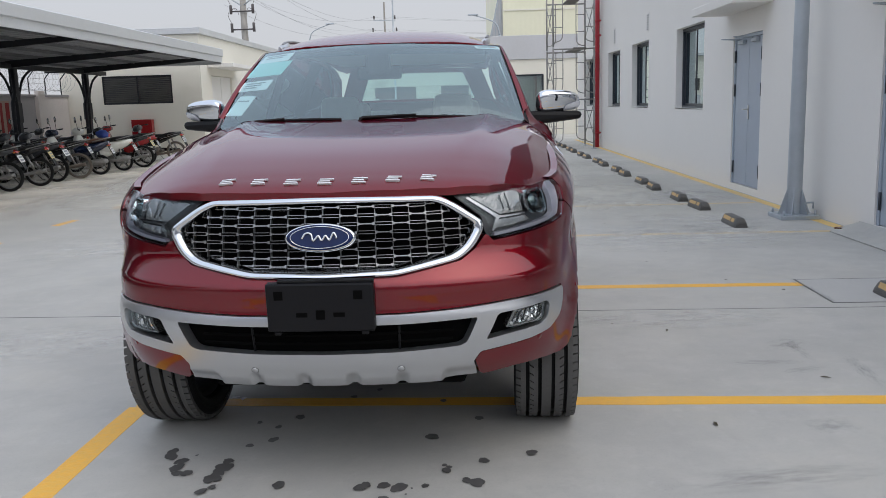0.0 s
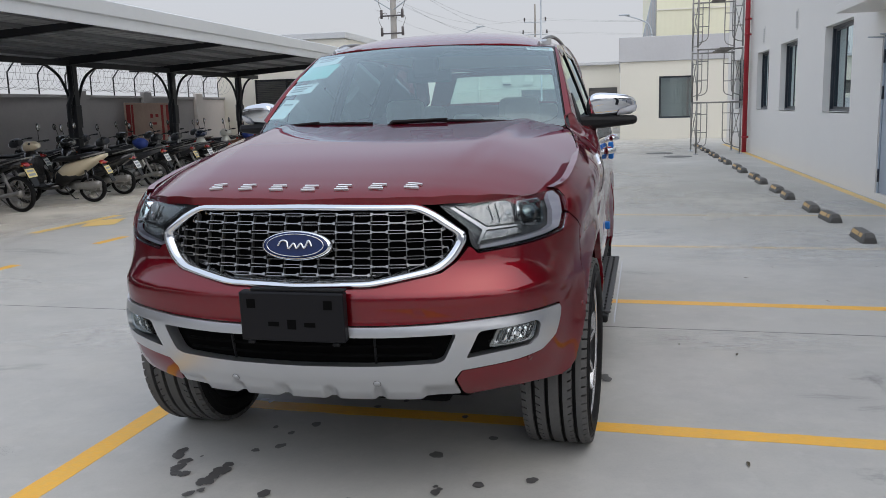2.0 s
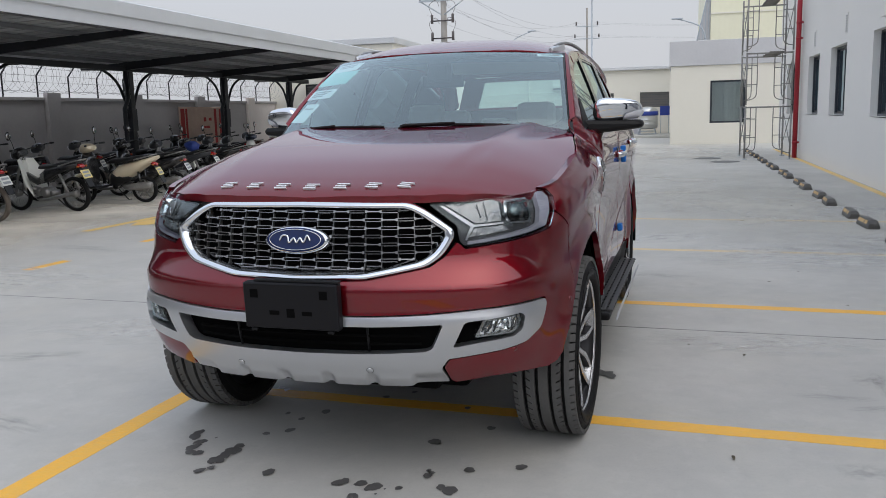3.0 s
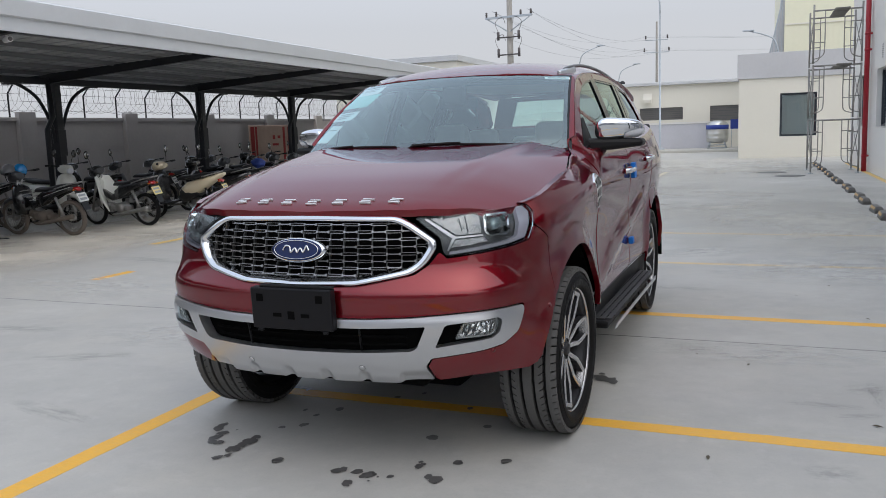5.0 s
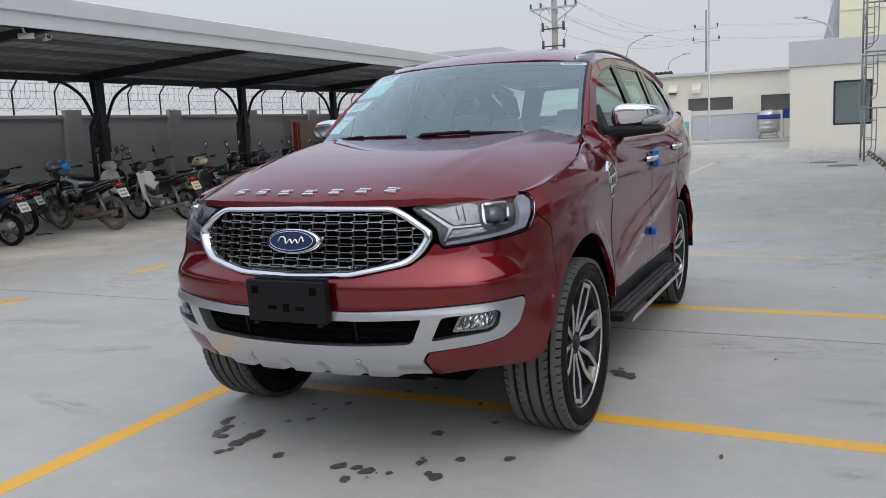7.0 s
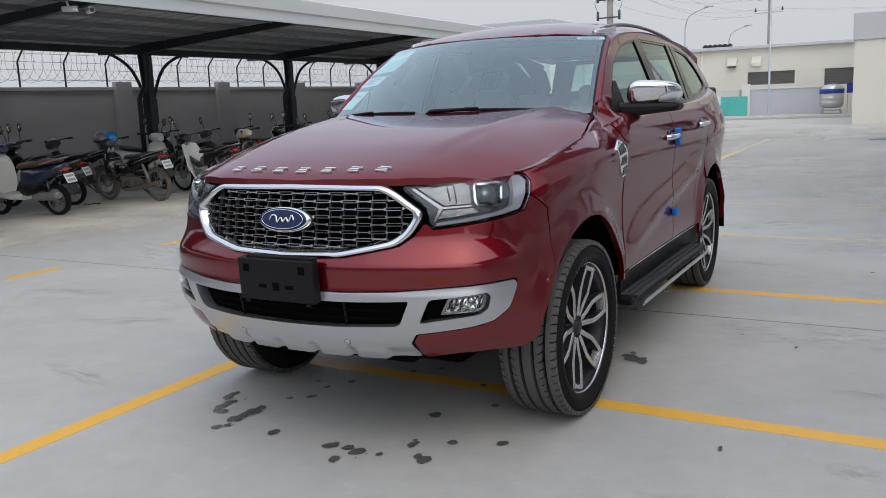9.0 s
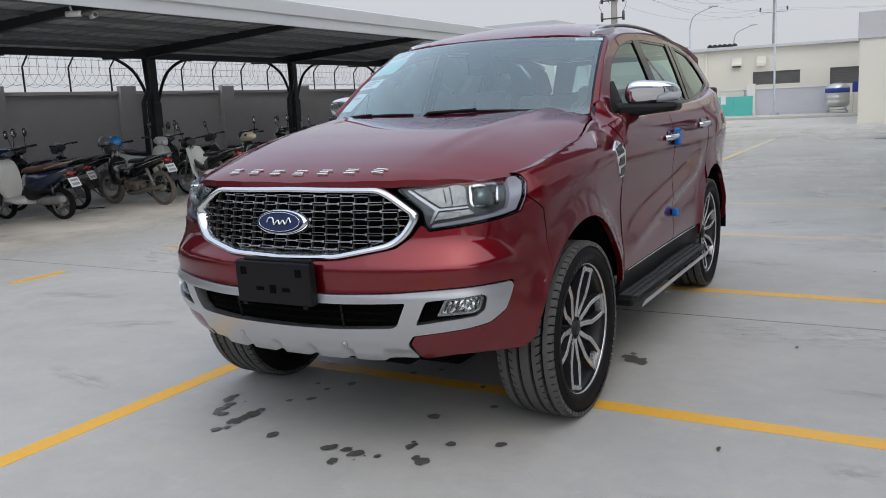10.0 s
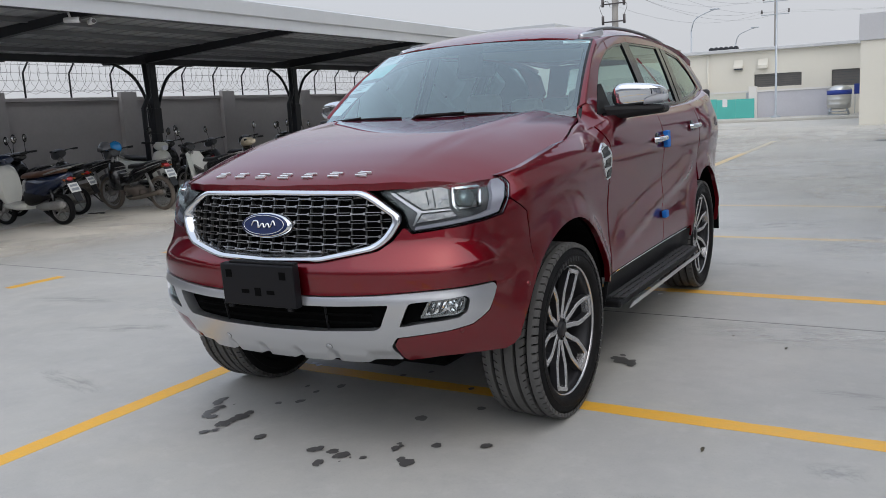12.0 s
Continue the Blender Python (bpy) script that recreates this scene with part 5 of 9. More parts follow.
def panel(name, surf, poly, mat, parent, holes=(), step=0.035, depth=0.02, off=0.0, r=0.012, label="", lip=0.0, flip=False, mirror=False):
    """A moulded panel: a flat outline with holes, cut fine, bent onto a surface, with turned-in edges."""
    bm = bmesh.new()
    es = []
    for loop in (poly, *holes):
        pts = round_poly(loop, r)
        vs = [bm.verts.new((p[0], p[1], 0)) for p in pts]
        es += [bm.edges.new((vs[i], vs[(i + 1) % len(vs)])) for i in range(len(vs))]
    bmesh.ops.triangle_fill(bm, use_beauty=True, use_dissolve=False, edges=es)
    xs = [v.co.x for v in bm.verts]
    ys = [v.co.y for v in bm.verts]
    for axis, lo, hi in ((0, min(xs), max(xs)), (1, min(ys), max(ys))):
        k = max(1, int((hi - lo) / step))
        for i in range(1, k):
            co, no = [0, 0, 0], [0, 0, 0]
            co[axis], no[axis] = lo + (hi - lo) * i / k + 1e-4, 1
            bmesh.ops.bisect_plane(bm, geom=bm.verts[:] + bm.edges[:] + bm.faces[:], dist=1e-6, plane_co=co, plane_no=no)
    bmesh.ops.remove_doubles(bm, verts=bm.verts[:], dist=1e-5)
    rim = [e for e in bm.edges if len(e.link_faces) == 1]
    flat = {v: (v.co.x, v.co.y) for v in bm.verts}
    edge_of = [(e.verts[0], e.verts[1]) for e in rim]
    on_rim = {v for e in edge_of for v in e}
    for v, (a, b) in flat.items():
        v.co = surf(a, b, off - (lip if v in on_rim else 0.0))
    for f in bm.faces:
        f.smooth = True
    skirt = {}
    for a, b in edge_of:
        quad = []
        for v in (a, b):
            if v not in skirt:
                p, q = flat[v]
                skirt[v] = (bm.verts.new(v.co), bm.verts.new(surf(p, q, off - depth)))
            quad.append(skirt[v])
        bm.faces.new((quad[0][0], quad[1][0], quad[1][1], quad[0][1]))
    bmesh.ops.recalc_face_normals(bm, faces=bm.faces[:])
    if mirror:
        for v in bm.verts:
            v.co.x = -v.co.x
        bmesh.ops.reverse_faces(bm, faces=bm.faces[:])
    # outward test
    f = max(bm.faces, key=lambda q: q.calc_area())
    c = f.calc_center_median()
    mid = Vector((0, 2.4, 0.9))
    if f.smooth and f.normal.dot(c - mid) < 0:
        bmesh.ops.reverse_faces(bm, faces=bm.faces[:])
    where = [flat.get(v) for v in bm.verts]
    ob = part(name, bm, mat, parent, label)
    true_normals(ob, [slope(surf, *q) if q else None for q in where], mirror)
    return ob


NORMALS = {}


def slope(surf, a, b, e=0.008):
    n = (surf(a + e, b) - surf(a - e, b)).cross(surf(a, b + e) - surf(a, b - e))
    return n.normalized() if n.length > 1e-12 else None


def true_normals(ob, ns, flip_x=False):
    """Shading that follows the designed surface rather than its facets."""
    me = ob.data
    got = []
    for v, n in zip(me.vertices, ns):
        if n is None:
            got.append((0, 0, 0))
            continue
        n = Vector((-n.x, n.y, n.z)) if flip_x else n.copy()
        if n.dot(v.normal) < 0:
            n = -n
        got.append(tuple(n))
    me.normals_split_custom_set_from_vertices(got)
    NORMALS[me.name] = got


def mirror_of(ob, name=None):
    """The same part on the other side."""
    bm = bmesh.new()
    bm.from_mesh(ob.data)
    for v in bm.verts:
        v.co.x = -v.co.x
    bmesh.ops.reverse_faces(bm, faces=bm.faces[:])
    c = part(name or ob.name.split(".")[0], bm, ob.data.materials[0], ob.parent)
    if ob.data.name in NORMALS:
        true_normals(c, [Vector((-n[0], n[1], n[2])) if any(n) else None for n in NORMALS[ob.data.name]])
    if "label" in ob:
        tagged(c, ob["label"])
    return c


def arch_pts(ax, r, a0, a1, n=14):
    """Points of a wheel opening, as (s, z)."""
    res = []
    for i in range(n + 1):
        t = radians(a0 + (a1 - a0) * i / n)
        res.append((s_of(ax + r * math.cos(t)), 0.40 + r * math.sin(t)))
    return res


# outlines on the skin
GRILLE_OUT = [(0, 1.122), (0.44, 1.117), (0.50, 1.092), (0.608, 1.018), (0.608, 0.988), (0.565, 0.925), (0.505, 0.887), (0.27, 0.846), (0, 0.840)]
GRILLE_IN = [(0, 1.093), (0.42, 1.088), (0.468, 1.066), (0.556, 1.01), (0.556, 0.99), (0.52, 0.942), (0.47, 0.915), (0.255, 0.874), (0, 0.868)]
LAMP = [(0.515, 1.106), (0.75, 1.120), (0.98, 1.132), (1.085, 1.137), (1.118, 1.130), (1.130, 1.107), (1.102, 1.055), (1.058, 0.998), (0.98, 0.982), (0.86, 0.968), (0.652, 0.949), (0.634, 0.968), (0.625, 1.025)]
FRONT_ARCH = arch_pts(AXF, ARCH, 166, -7, 26)
i_seam = min(range(len(FRONT_ARCH)), key=lambda i: abs(FRONT_ARCH[i][0] - 1.235))
BUMPER = both([(0, 0.836), (0.275, 0.842), (0.512, 0.883), (0.572, 0.920), (0.616, 0.968), (0.630, 0.962), (0.648, 0.943), (0.86, 0.962), (0.98, 0.976), (1.062, 0.992), (1.107, 1.048), (1.19, 0.99), (1.216, 0.91)]
              + FRONT_ARCH[:i_seam + 1][::-1]
              + [(FRONT_ARCH[0][0] - 0.006, 0.490), (FRONT_ARCH[0][0] - 0.030, 0.462), (FRONT_ARCH[0][0] - 0.065, 0.448), (1.06, 0.446), (0.90, 0.452), (0.75, 0.450), (0.605, 0.433), (0.585, 0.445), (0.556, 0.505), (0.575, 0.538), (0.79, 0.564), (0.88, 0.580), (0.952, 0.626), (0.994, 0.712), (0.996, 0.734), (0.985, 0.740), (0.90, 0.738), (0.70, 0.732), (0.50, 0.720), (0.30, 0.714), (0, 0.712)])
GUARD = both([(0, 0.708), (0.30, 0.710), (0.50, 0.716), (0.70, 0.728), (0.90, 0.733), (0.978, 0.735), (0.988, 0.718), (0.943, 0.632), (0.874, 0.587), (0.785, 0.570), (0.57, 0.544), (0.545, 0.505), (0.58, 0.436), (0.50, 0.438), (0.452, 0.435), (0.430, 0.425), (0.300, 0.425), (0.284, 0.433), (0.266, 0.433), (0.250, 0.425), (0.120, 0.425), (0.104, 0.433), (0.086, 0.433), (0.070, 0.425), (0.0, 0.425)])
MOUTH = both([(0, 0.674), (0.30, 0.675), (0.552, 0.681), (0.512, 0.588), (0.488, 0.577), (0.25, 0.567), (0, 0.564)])
FOG = [(0.586, 0.590), (0.626, 0.680), (0.640, 0.687), (0.846, 0.702), (0.862, 0.688), (0.850, 0.640), (0.818, 0.618), (0.68, 0.604)]
FOG_L = [(-x, y) for x, y in FOG]

panel("bumper_cover", body, BUMPER, M["ruby"], CAR, step=0.03, depth=0.03, lip=0.003, r=0.006)


def guard_skin(s, z, off=0.0):
    """The guard: five raised pads with sloping flanks along its lower edge."""
    pad = max(step01(0.084, 0.062, abs(abs(s) - c)) for c in (0.0, 0.185, 0.365))
    low = step01(0.486, 0.456, z)
    return body(s, z, off - 0.013 * low * (1 - pad) + 0.005 * low * pad)


guard = panel("bumper_guard", guard_skin, GUARD, M["silver_plastic"], CAR, holes=(MOUTH, FOG, FOG_L), step=0.014, depth=0.05, off=0.007, lip=0.0, r=0.010, label="satin silver painted bumper guard")


def surround(outer, inner, r, prof):
    """A moulding that follows two matching outlines on the skin; prof: rows of (share from outer to inner, off)."""
    a, b = round_poly(both(outer), r), round_poly(both(inner), r)
    bm = bmesh.new()
    rings = []
    n = len(a)
    for i in range(n):
        m = max(1, int((a[(i + 1) % n] - a[i]).length / 0.02))
        for k in range(m):
            t = k / m
            p, q = a[i].lerp(a[(i + 1) % n], t), b[i].lerp(b[(i + 1) % n], t)
            rings.append([bm.verts.new(body(*(p.lerp(q, f)), o)) for f, o in prof])
    for c, d in zip(rings, rings[1:] + rings[:1]):
        for k in range(len(prof) - 1):
            f = bm.faces.new((c[k], d[k], d[k + 1], c[k + 1]))
            f.smooth = True
    bmesh.ops.recalc_face_normals(bm, faces=bm.faces[:])
    return bm


part("grille_frame", surround(GRILLE_OUT, GRILLE_IN, 0.03, [(0.0, -0.03), (0.0, 0.006), (0.1, 0.013), (0.3, 0.017), (0.55, 0.015), (0.72, 0.008), (0.8, -0.004), (1.0, -0.035), (1.02, -0.05)]), M["chrome"], CAR, "polished chrome grille surround")

# black core added to darken the gaps, with the wheel openings left free
core_poly = [(-s_of(3.0), 0.55), (-s_of(3.0), 1.25), (-s_of(1.5), 1.22), (-s_of(0.6), 1.08), (-0.9, 1.06), (0.9, 1.06), (s_of(0.6), 1.08), (s_of(1.5), 1.22), (s_of(3.0), 1.25), (s_of(3.0), 0.55), (s_of(1.45), 0.5)] + arch_pts(AXF, 0.53, 5, 150, 14) + [(0.9, 0.62), (0.5, 0.52), (-0.5, 0.52), (-0.9, 0.62)] + [(-a, b) for a, b in arch_pts(AXF, 0.53, 150, 5, 14)] + [(-s_of(1.45), 0.5)]
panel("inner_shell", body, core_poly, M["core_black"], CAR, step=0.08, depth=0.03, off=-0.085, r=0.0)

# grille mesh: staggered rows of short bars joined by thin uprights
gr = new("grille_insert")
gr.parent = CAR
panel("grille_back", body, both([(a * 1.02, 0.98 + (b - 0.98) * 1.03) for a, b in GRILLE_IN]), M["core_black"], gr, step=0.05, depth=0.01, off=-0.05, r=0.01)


def inside(poly, x, y):
    c = False
    n = len(poly)
    for i in range(n):
        (x0, y0), (x1, y1) = poly[i], poly[i - 1]
        if (y0 > y) != (y1 > y) and x < (x1 - x0) * (y - y0) / (y1 - y0) + x0:
            c = not c
    return c


def on_body(s, z, off):
    """A pose on the skin: x along it, y inwards, z up."""
    p = body(s, z, off)
    a, b = body(s - 0.01, z, off), body(s + 0.01, z, off)
    c, d = body(s, z - 0.01, off), body(s, z + 0.01, off)
    x = (b - a).normalized()
    if s < 0:
        x = (b - a).normalized()
    zz = (d - c).normalized()
    y = zz.cross(x).normalized()
    zz = x.cross(y).normalized()
    m = Matrix((x, y, zz)).transposed().to_4x4()
    return Matrix.Translation(p) @ m


gpoly = both(GRILLE_IN)
COL, ROW = 0.065, 0.0292


def grille_bone():
    """A bar with flared ends."""
    bm = bmesh.new()
    box(bm, (-0.026, -0.006, -0.0021), (0.026, 0.012, 0.0021))
    for sx in (-1, 1):
        slab(bm, [(sx * x, -0.008, y) for x, y in ((0.0205, -0.0021), (0.0260, -0.0058), (0.0314, -0.0058), (0.0314, 0.0058), (0.0260, 0.0058), (0.0205, 0.0021))][::sx], 0.02)
    bmesh.ops.recalc_face_normals(bm, faces=bm.faces[:])
    return bm


def grille_slot():
    """Two thin level lines, one above the other."""
    bm = bmesh.new()
    for z in (-0.0052, 0.0052):
        box(bm, (-0.0295, -0.006, z - 0.0010), (0.0295, 0.012, z + 0.0010))
    bmesh.ops.recalc_face_normals(bm, faces=bm.faces[:])
    return bm


made = {}


def grille_piece(key, name, make, mat, s, z, off, label=""):
    m = on_body(s, z, off)
    if key in made:
        share(made[key], gr, m)
    else:
        made[key] = part(name, make(), M[mat], gr, label)
        made[key].matrix_basis = m


for j in range(8):
    z = 0.8785 + j * ROW
    for i in range(-9, 10):
        s = (i + 0.5) * COL
        if inside(gpoly, s - math.copysign(0.024, s), z):
            sink = 0.0 if inside(gpoly, s + math.copysign(0.022, s), z) else 0.022
            if (i + j) % 2:
                grille_piece("bone", "grille_bar", grille_bone, "dark_chrome", s, z, -0.012 - sink, "smoked chrome grille bar")
            else:
                grille_piece("slot", "grille_link", grille_slot, "dark_chrome", s, z, -0.014 - sink, "smoked chrome open grille link")
        if inside(gpoly, i * COL, z + ROW / 2 + 0.002) and inside(gpoly, i * COL, z + ROW / 2 - 0.002):
            grille_piece("up", "grille_upright", lambda: block((-0.0013, 0.001, -0.0098), (0.0013, 0.016, 0.0098)), "smoked_upright", i * COL, z + ROW / 2, -0.014)

# badge: chrome rim, blue oval, a plain wave of chrome in place of the lettering
badge = new("badge")
badge.parent = CAR
tagged(badge, "blue oval maker's badge with a chrome rim")
badge.matrix_basis = Matrix.Translation((0.0, body(0, 0.985, 0.022).y, 0.985)) @ pose(0, 0, 0, -14, 0, 0)


def oval(bm, rx, rz, y0, y1, dome=0.0, n=48):
    back = [bm.verts.new((rx * math.cos(2 * math.pi * k / n), y1, rz * math.sin(2 * math.pi * k / n))) for k in range(n)]
    edge = [bm.verts.new((rx * math.cos(2 * math.pi * k / n), y0 + dome, rz * math.sin(2 * math.pi * k / n))) for k in range(n)]
    top = [bm.verts.new((rx * 0.9 * math.cos(2 * math.pi * k / n), y0, rz * 0.86 * math.sin(2 * math.pi * k / n))) for k in range(n)]
    for p, q in ((back, edge), (edge, top)):
        for k in range(n):
            bm.faces.new((p[k], p[(k + 1) % n], q[(k + 1) % n], q[k]))
    bm.faces.new(top)
    bmesh.ops.recalc_face_normals(bm, faces=bm.faces[:])
    for f in bm.faces:
        f.smooth = len(f.verts) == 4
    return bm


part("rim", oval(bmesh.new(), 0.128, 0.052, -0.012, 0.03, 0.006), M["chrome"], badge)
part("oval", oval(bmesh.new(), 0.118, 0.0455, -0.0165, -0.011, 0.002), M["badge_blue"], badge)
bm = bmesh.new()
tube(bm, [(0.104 * math.cos(2 * math.pi * k / 48), -0.0175, 0.0385 * math.sin(2 * math.pi * k / 48)) for k in range(48)], 0.0016, 6, closed=True)
part("pinstripe", bm, M["chrome"], badge)
bm = bmesh.new()
tube(bm, smooth_curve([(-0.062, -0.019, -0.004), (-0.05, -0.02, 0.014), (-0.03, -0.02, 0.012), (-0.022, -0.02, -0.012), (-0.004, -0.02, 0.006), (0.008, -0.02, -0.011), (0.022, -0.02, 0.006), (0.036, -0.02, -0.010), (0.05, -0.02, 0.016), (0.062, -0.019, -0.004)], 6), 0.0042, 6)
part("wave", bm, M["chrome"], badge, "plain chrome wave shape")

# seven plain chrome marks along the front edge of the bonnet
for k in range(7):
    u = -0.375 + 0.125 * k
    bm = bmesh.new()
    w = 0.0265
    for q, z in enumerate((-0.0145, 0.0, 0.0145)):
        box(bm, (-w + 0.003 * q, -0.004, z - 0.0034), (w - (0.010 if q == 1 else 0) + 0.003 * q, 0.004, z + 0.0034), 0.0012)
    v = 0.098 + 0.22 * abs(u) ** 2
    tx = (hood(u + 0.01, v) - hood(u - 0.01, v)).normalized()
    tz = (hood(u, v + 0.01) - hood(u, v - 0.01)).normalized()
    ty = tz.cross(tx).normalized()
    o = part("bonnet_mark", bm, M["mark_silver"], CAR, "plain chrome bar mark")
    o.matrix_basis = Matrix.Translation(hood(u, v, 0.003)) @ Matrix((tx, ty, tx.cross(ty))).transposed().to_4x4()

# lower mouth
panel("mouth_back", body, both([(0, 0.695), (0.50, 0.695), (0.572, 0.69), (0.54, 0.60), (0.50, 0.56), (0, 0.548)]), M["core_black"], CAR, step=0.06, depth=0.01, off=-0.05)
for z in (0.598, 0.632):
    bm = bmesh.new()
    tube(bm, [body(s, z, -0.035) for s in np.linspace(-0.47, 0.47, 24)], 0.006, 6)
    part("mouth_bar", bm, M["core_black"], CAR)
for s in (-0.27, 0.27):
    bm = bmesh.new()
    tube(bm, [body(s, 0.57, -0.03), body(s, 0.67, -0.03)], 0.005, 6)
    part("mouth_bar", bm, M["black_plastic"], CAR)
for s in (-0.272, 0.272):
    bm = bmesh.new()
    lathe(bm, [(0.004, 0.0140), (-0.0006, 0.0140), (-0.0006, 0.0122)], "y", sides=24)
    ring = part("sensor_ring", bm, M["rail_dark"], CAR)
    ring.matrix_basis = on_body(s, 0.498, 0.008)
    bm = bmesh.new()
    lathe(bm, [(0.004, 0.0122), (-0.0015, 0.0122), (-0.0028, 0.0105), (-0.0032, 0.0)], "y", sides=20)
    o = part("parking_sensor", bm, M["silver_plastic"], CAR)
    o.matrix_basis = on_body(s, 0.498, 0.008)
for s in (-0.83, 0.83, 1.16, -1.16):
    bm = bmesh.new()
    lathe(bm, [(0.004, 0.0105), (-0.0006, 0.010), (-0.0006, 0.0)], "y", sides=16)
    o = part("parking_sensor", bm, M["ruby"], CAR)
    o.matrix_basis = on_body(s, 0.56 if abs(s) < 1 else 0.70, 0.0)

# number plate carrier
pl = new("plate_carrier")
pl.parent = CAR
tagged(pl, "empty matt black plastic plate carrier")
pl.matrix_basis = Matrix.Translation((0.003, body(0, 0.75, 0.036).y, 0.752)) @ pose(0, 0, 0, 3, 0, 0)
part("carrier_plate", block((-0.19, -0.012, -0.087), (0.19, 0.03, 0.087), 0.006), M["plate_black"], pl)
# flat black tiles stand in for the shade inside recesses and slots
for x in (-0.145, 0.135):
    part("clip_recess", block((x - 0.016, -0.0135, 0.03), (x + 0.016, -0.0122, 0.062), 0.0005), M["core_black"], pl)
for x, w in ((-0.066, 0.02), (0.0, 0.016), (0.066, 0.02)):
    h = 0.008 if w > 0.017 else 0.017
    part("slot", block((x - w, -0.0135, -0.025 - h), (x + w, -0.0122, -0.025 + h), 0.0005), M["core_black"], pl)
for x in (-0.155, 0.155):
    part("tab", block((x - 0.012, -0.013, -0.098), (x + 0.012, 0.0, -0.0875), 0.002), M["black_plastic"], pl)
part("top_lip", block((-0.15, 0.0, 0.0875), (0.19, 0.03, 0.096), 0.002), M["black_plastic"], pl)

def faceted(ob, amount, seed):
    """Gives a reflector its many small flat mirrors."""
    rnd = random.Random(seed)
    me = ob.data
    if "custom_normal" in me.attributes:
        me.attributes.remove(me.attributes["custom_normal"])
    for v in me.vertices:
        v.co += v.normal * rnd.uniform(-amount, amount)
    for p in me.polygons:
        p.use_smooth = False
    return ob


# fog lamps
for side in (1, -1):
    F = lambda pts: [(side * x, y) for x, y in pts]
    fog = panel("fog_bezel", body, F([(x + (0.008 if x < 0.7 else -0.004), 0.65 + (y - 0.65) * 1.04) for x, y in FOG]), M["core_black"], CAR, step=0.04, depth=0.02, off=-0.045, r=0.012)
    FL = [(0.668, 0.622), (0.700, 0.684), (0.712, 0.690), (0.842, 0.698), (0.854, 0.686), (0.836, 0.640), (0.812, 0.628)]
    FI = [(0.682, 0.629), (0.708, 0.680), (0.838, 0.689), (0.844, 0.682), (0.828, 0.644), (0.806, 0.635)]
    faceted(panel("reflector", body, F(FI), M["fog_facets"], fog, step=0.011, depth=0.02, off=-0.026, r=0.006), 0.0055, 7)
    panel("lamp_border", body, F(FL), M["dark_chrome"], fog, holes=(F(FI),), step=0.02, depth=0.03, off=-0.014, r=0.008)
    for a in (0.705, 0.728, 0.752, 0.822):
        bm = bmesh.new()
        tube(bm, [body(side * (a - 0.008), 0.640, -0.02), body(side * (a + 0.010), 0.683, -0.02)], 0.0035, 5)
        part("flute", bm, M["lamp_housing"], fog)
    bm = bmesh.new()
    lathe(bm, [(0.01, 0.015), (-0.004, 0.014), (-0.006, 0.008), (-0.008, 0.0)], "y", sides=18)
    o = part("bulb_cap", bm, M["chrome"], fog)
    o.matrix_basis = on_body(side * 0.79, 0.672, -0.02)
    panel("lens", body, F(FL), M["lens_glass"], fog, step=0.04, depth=0.004, off=-0.006, r=0.006)

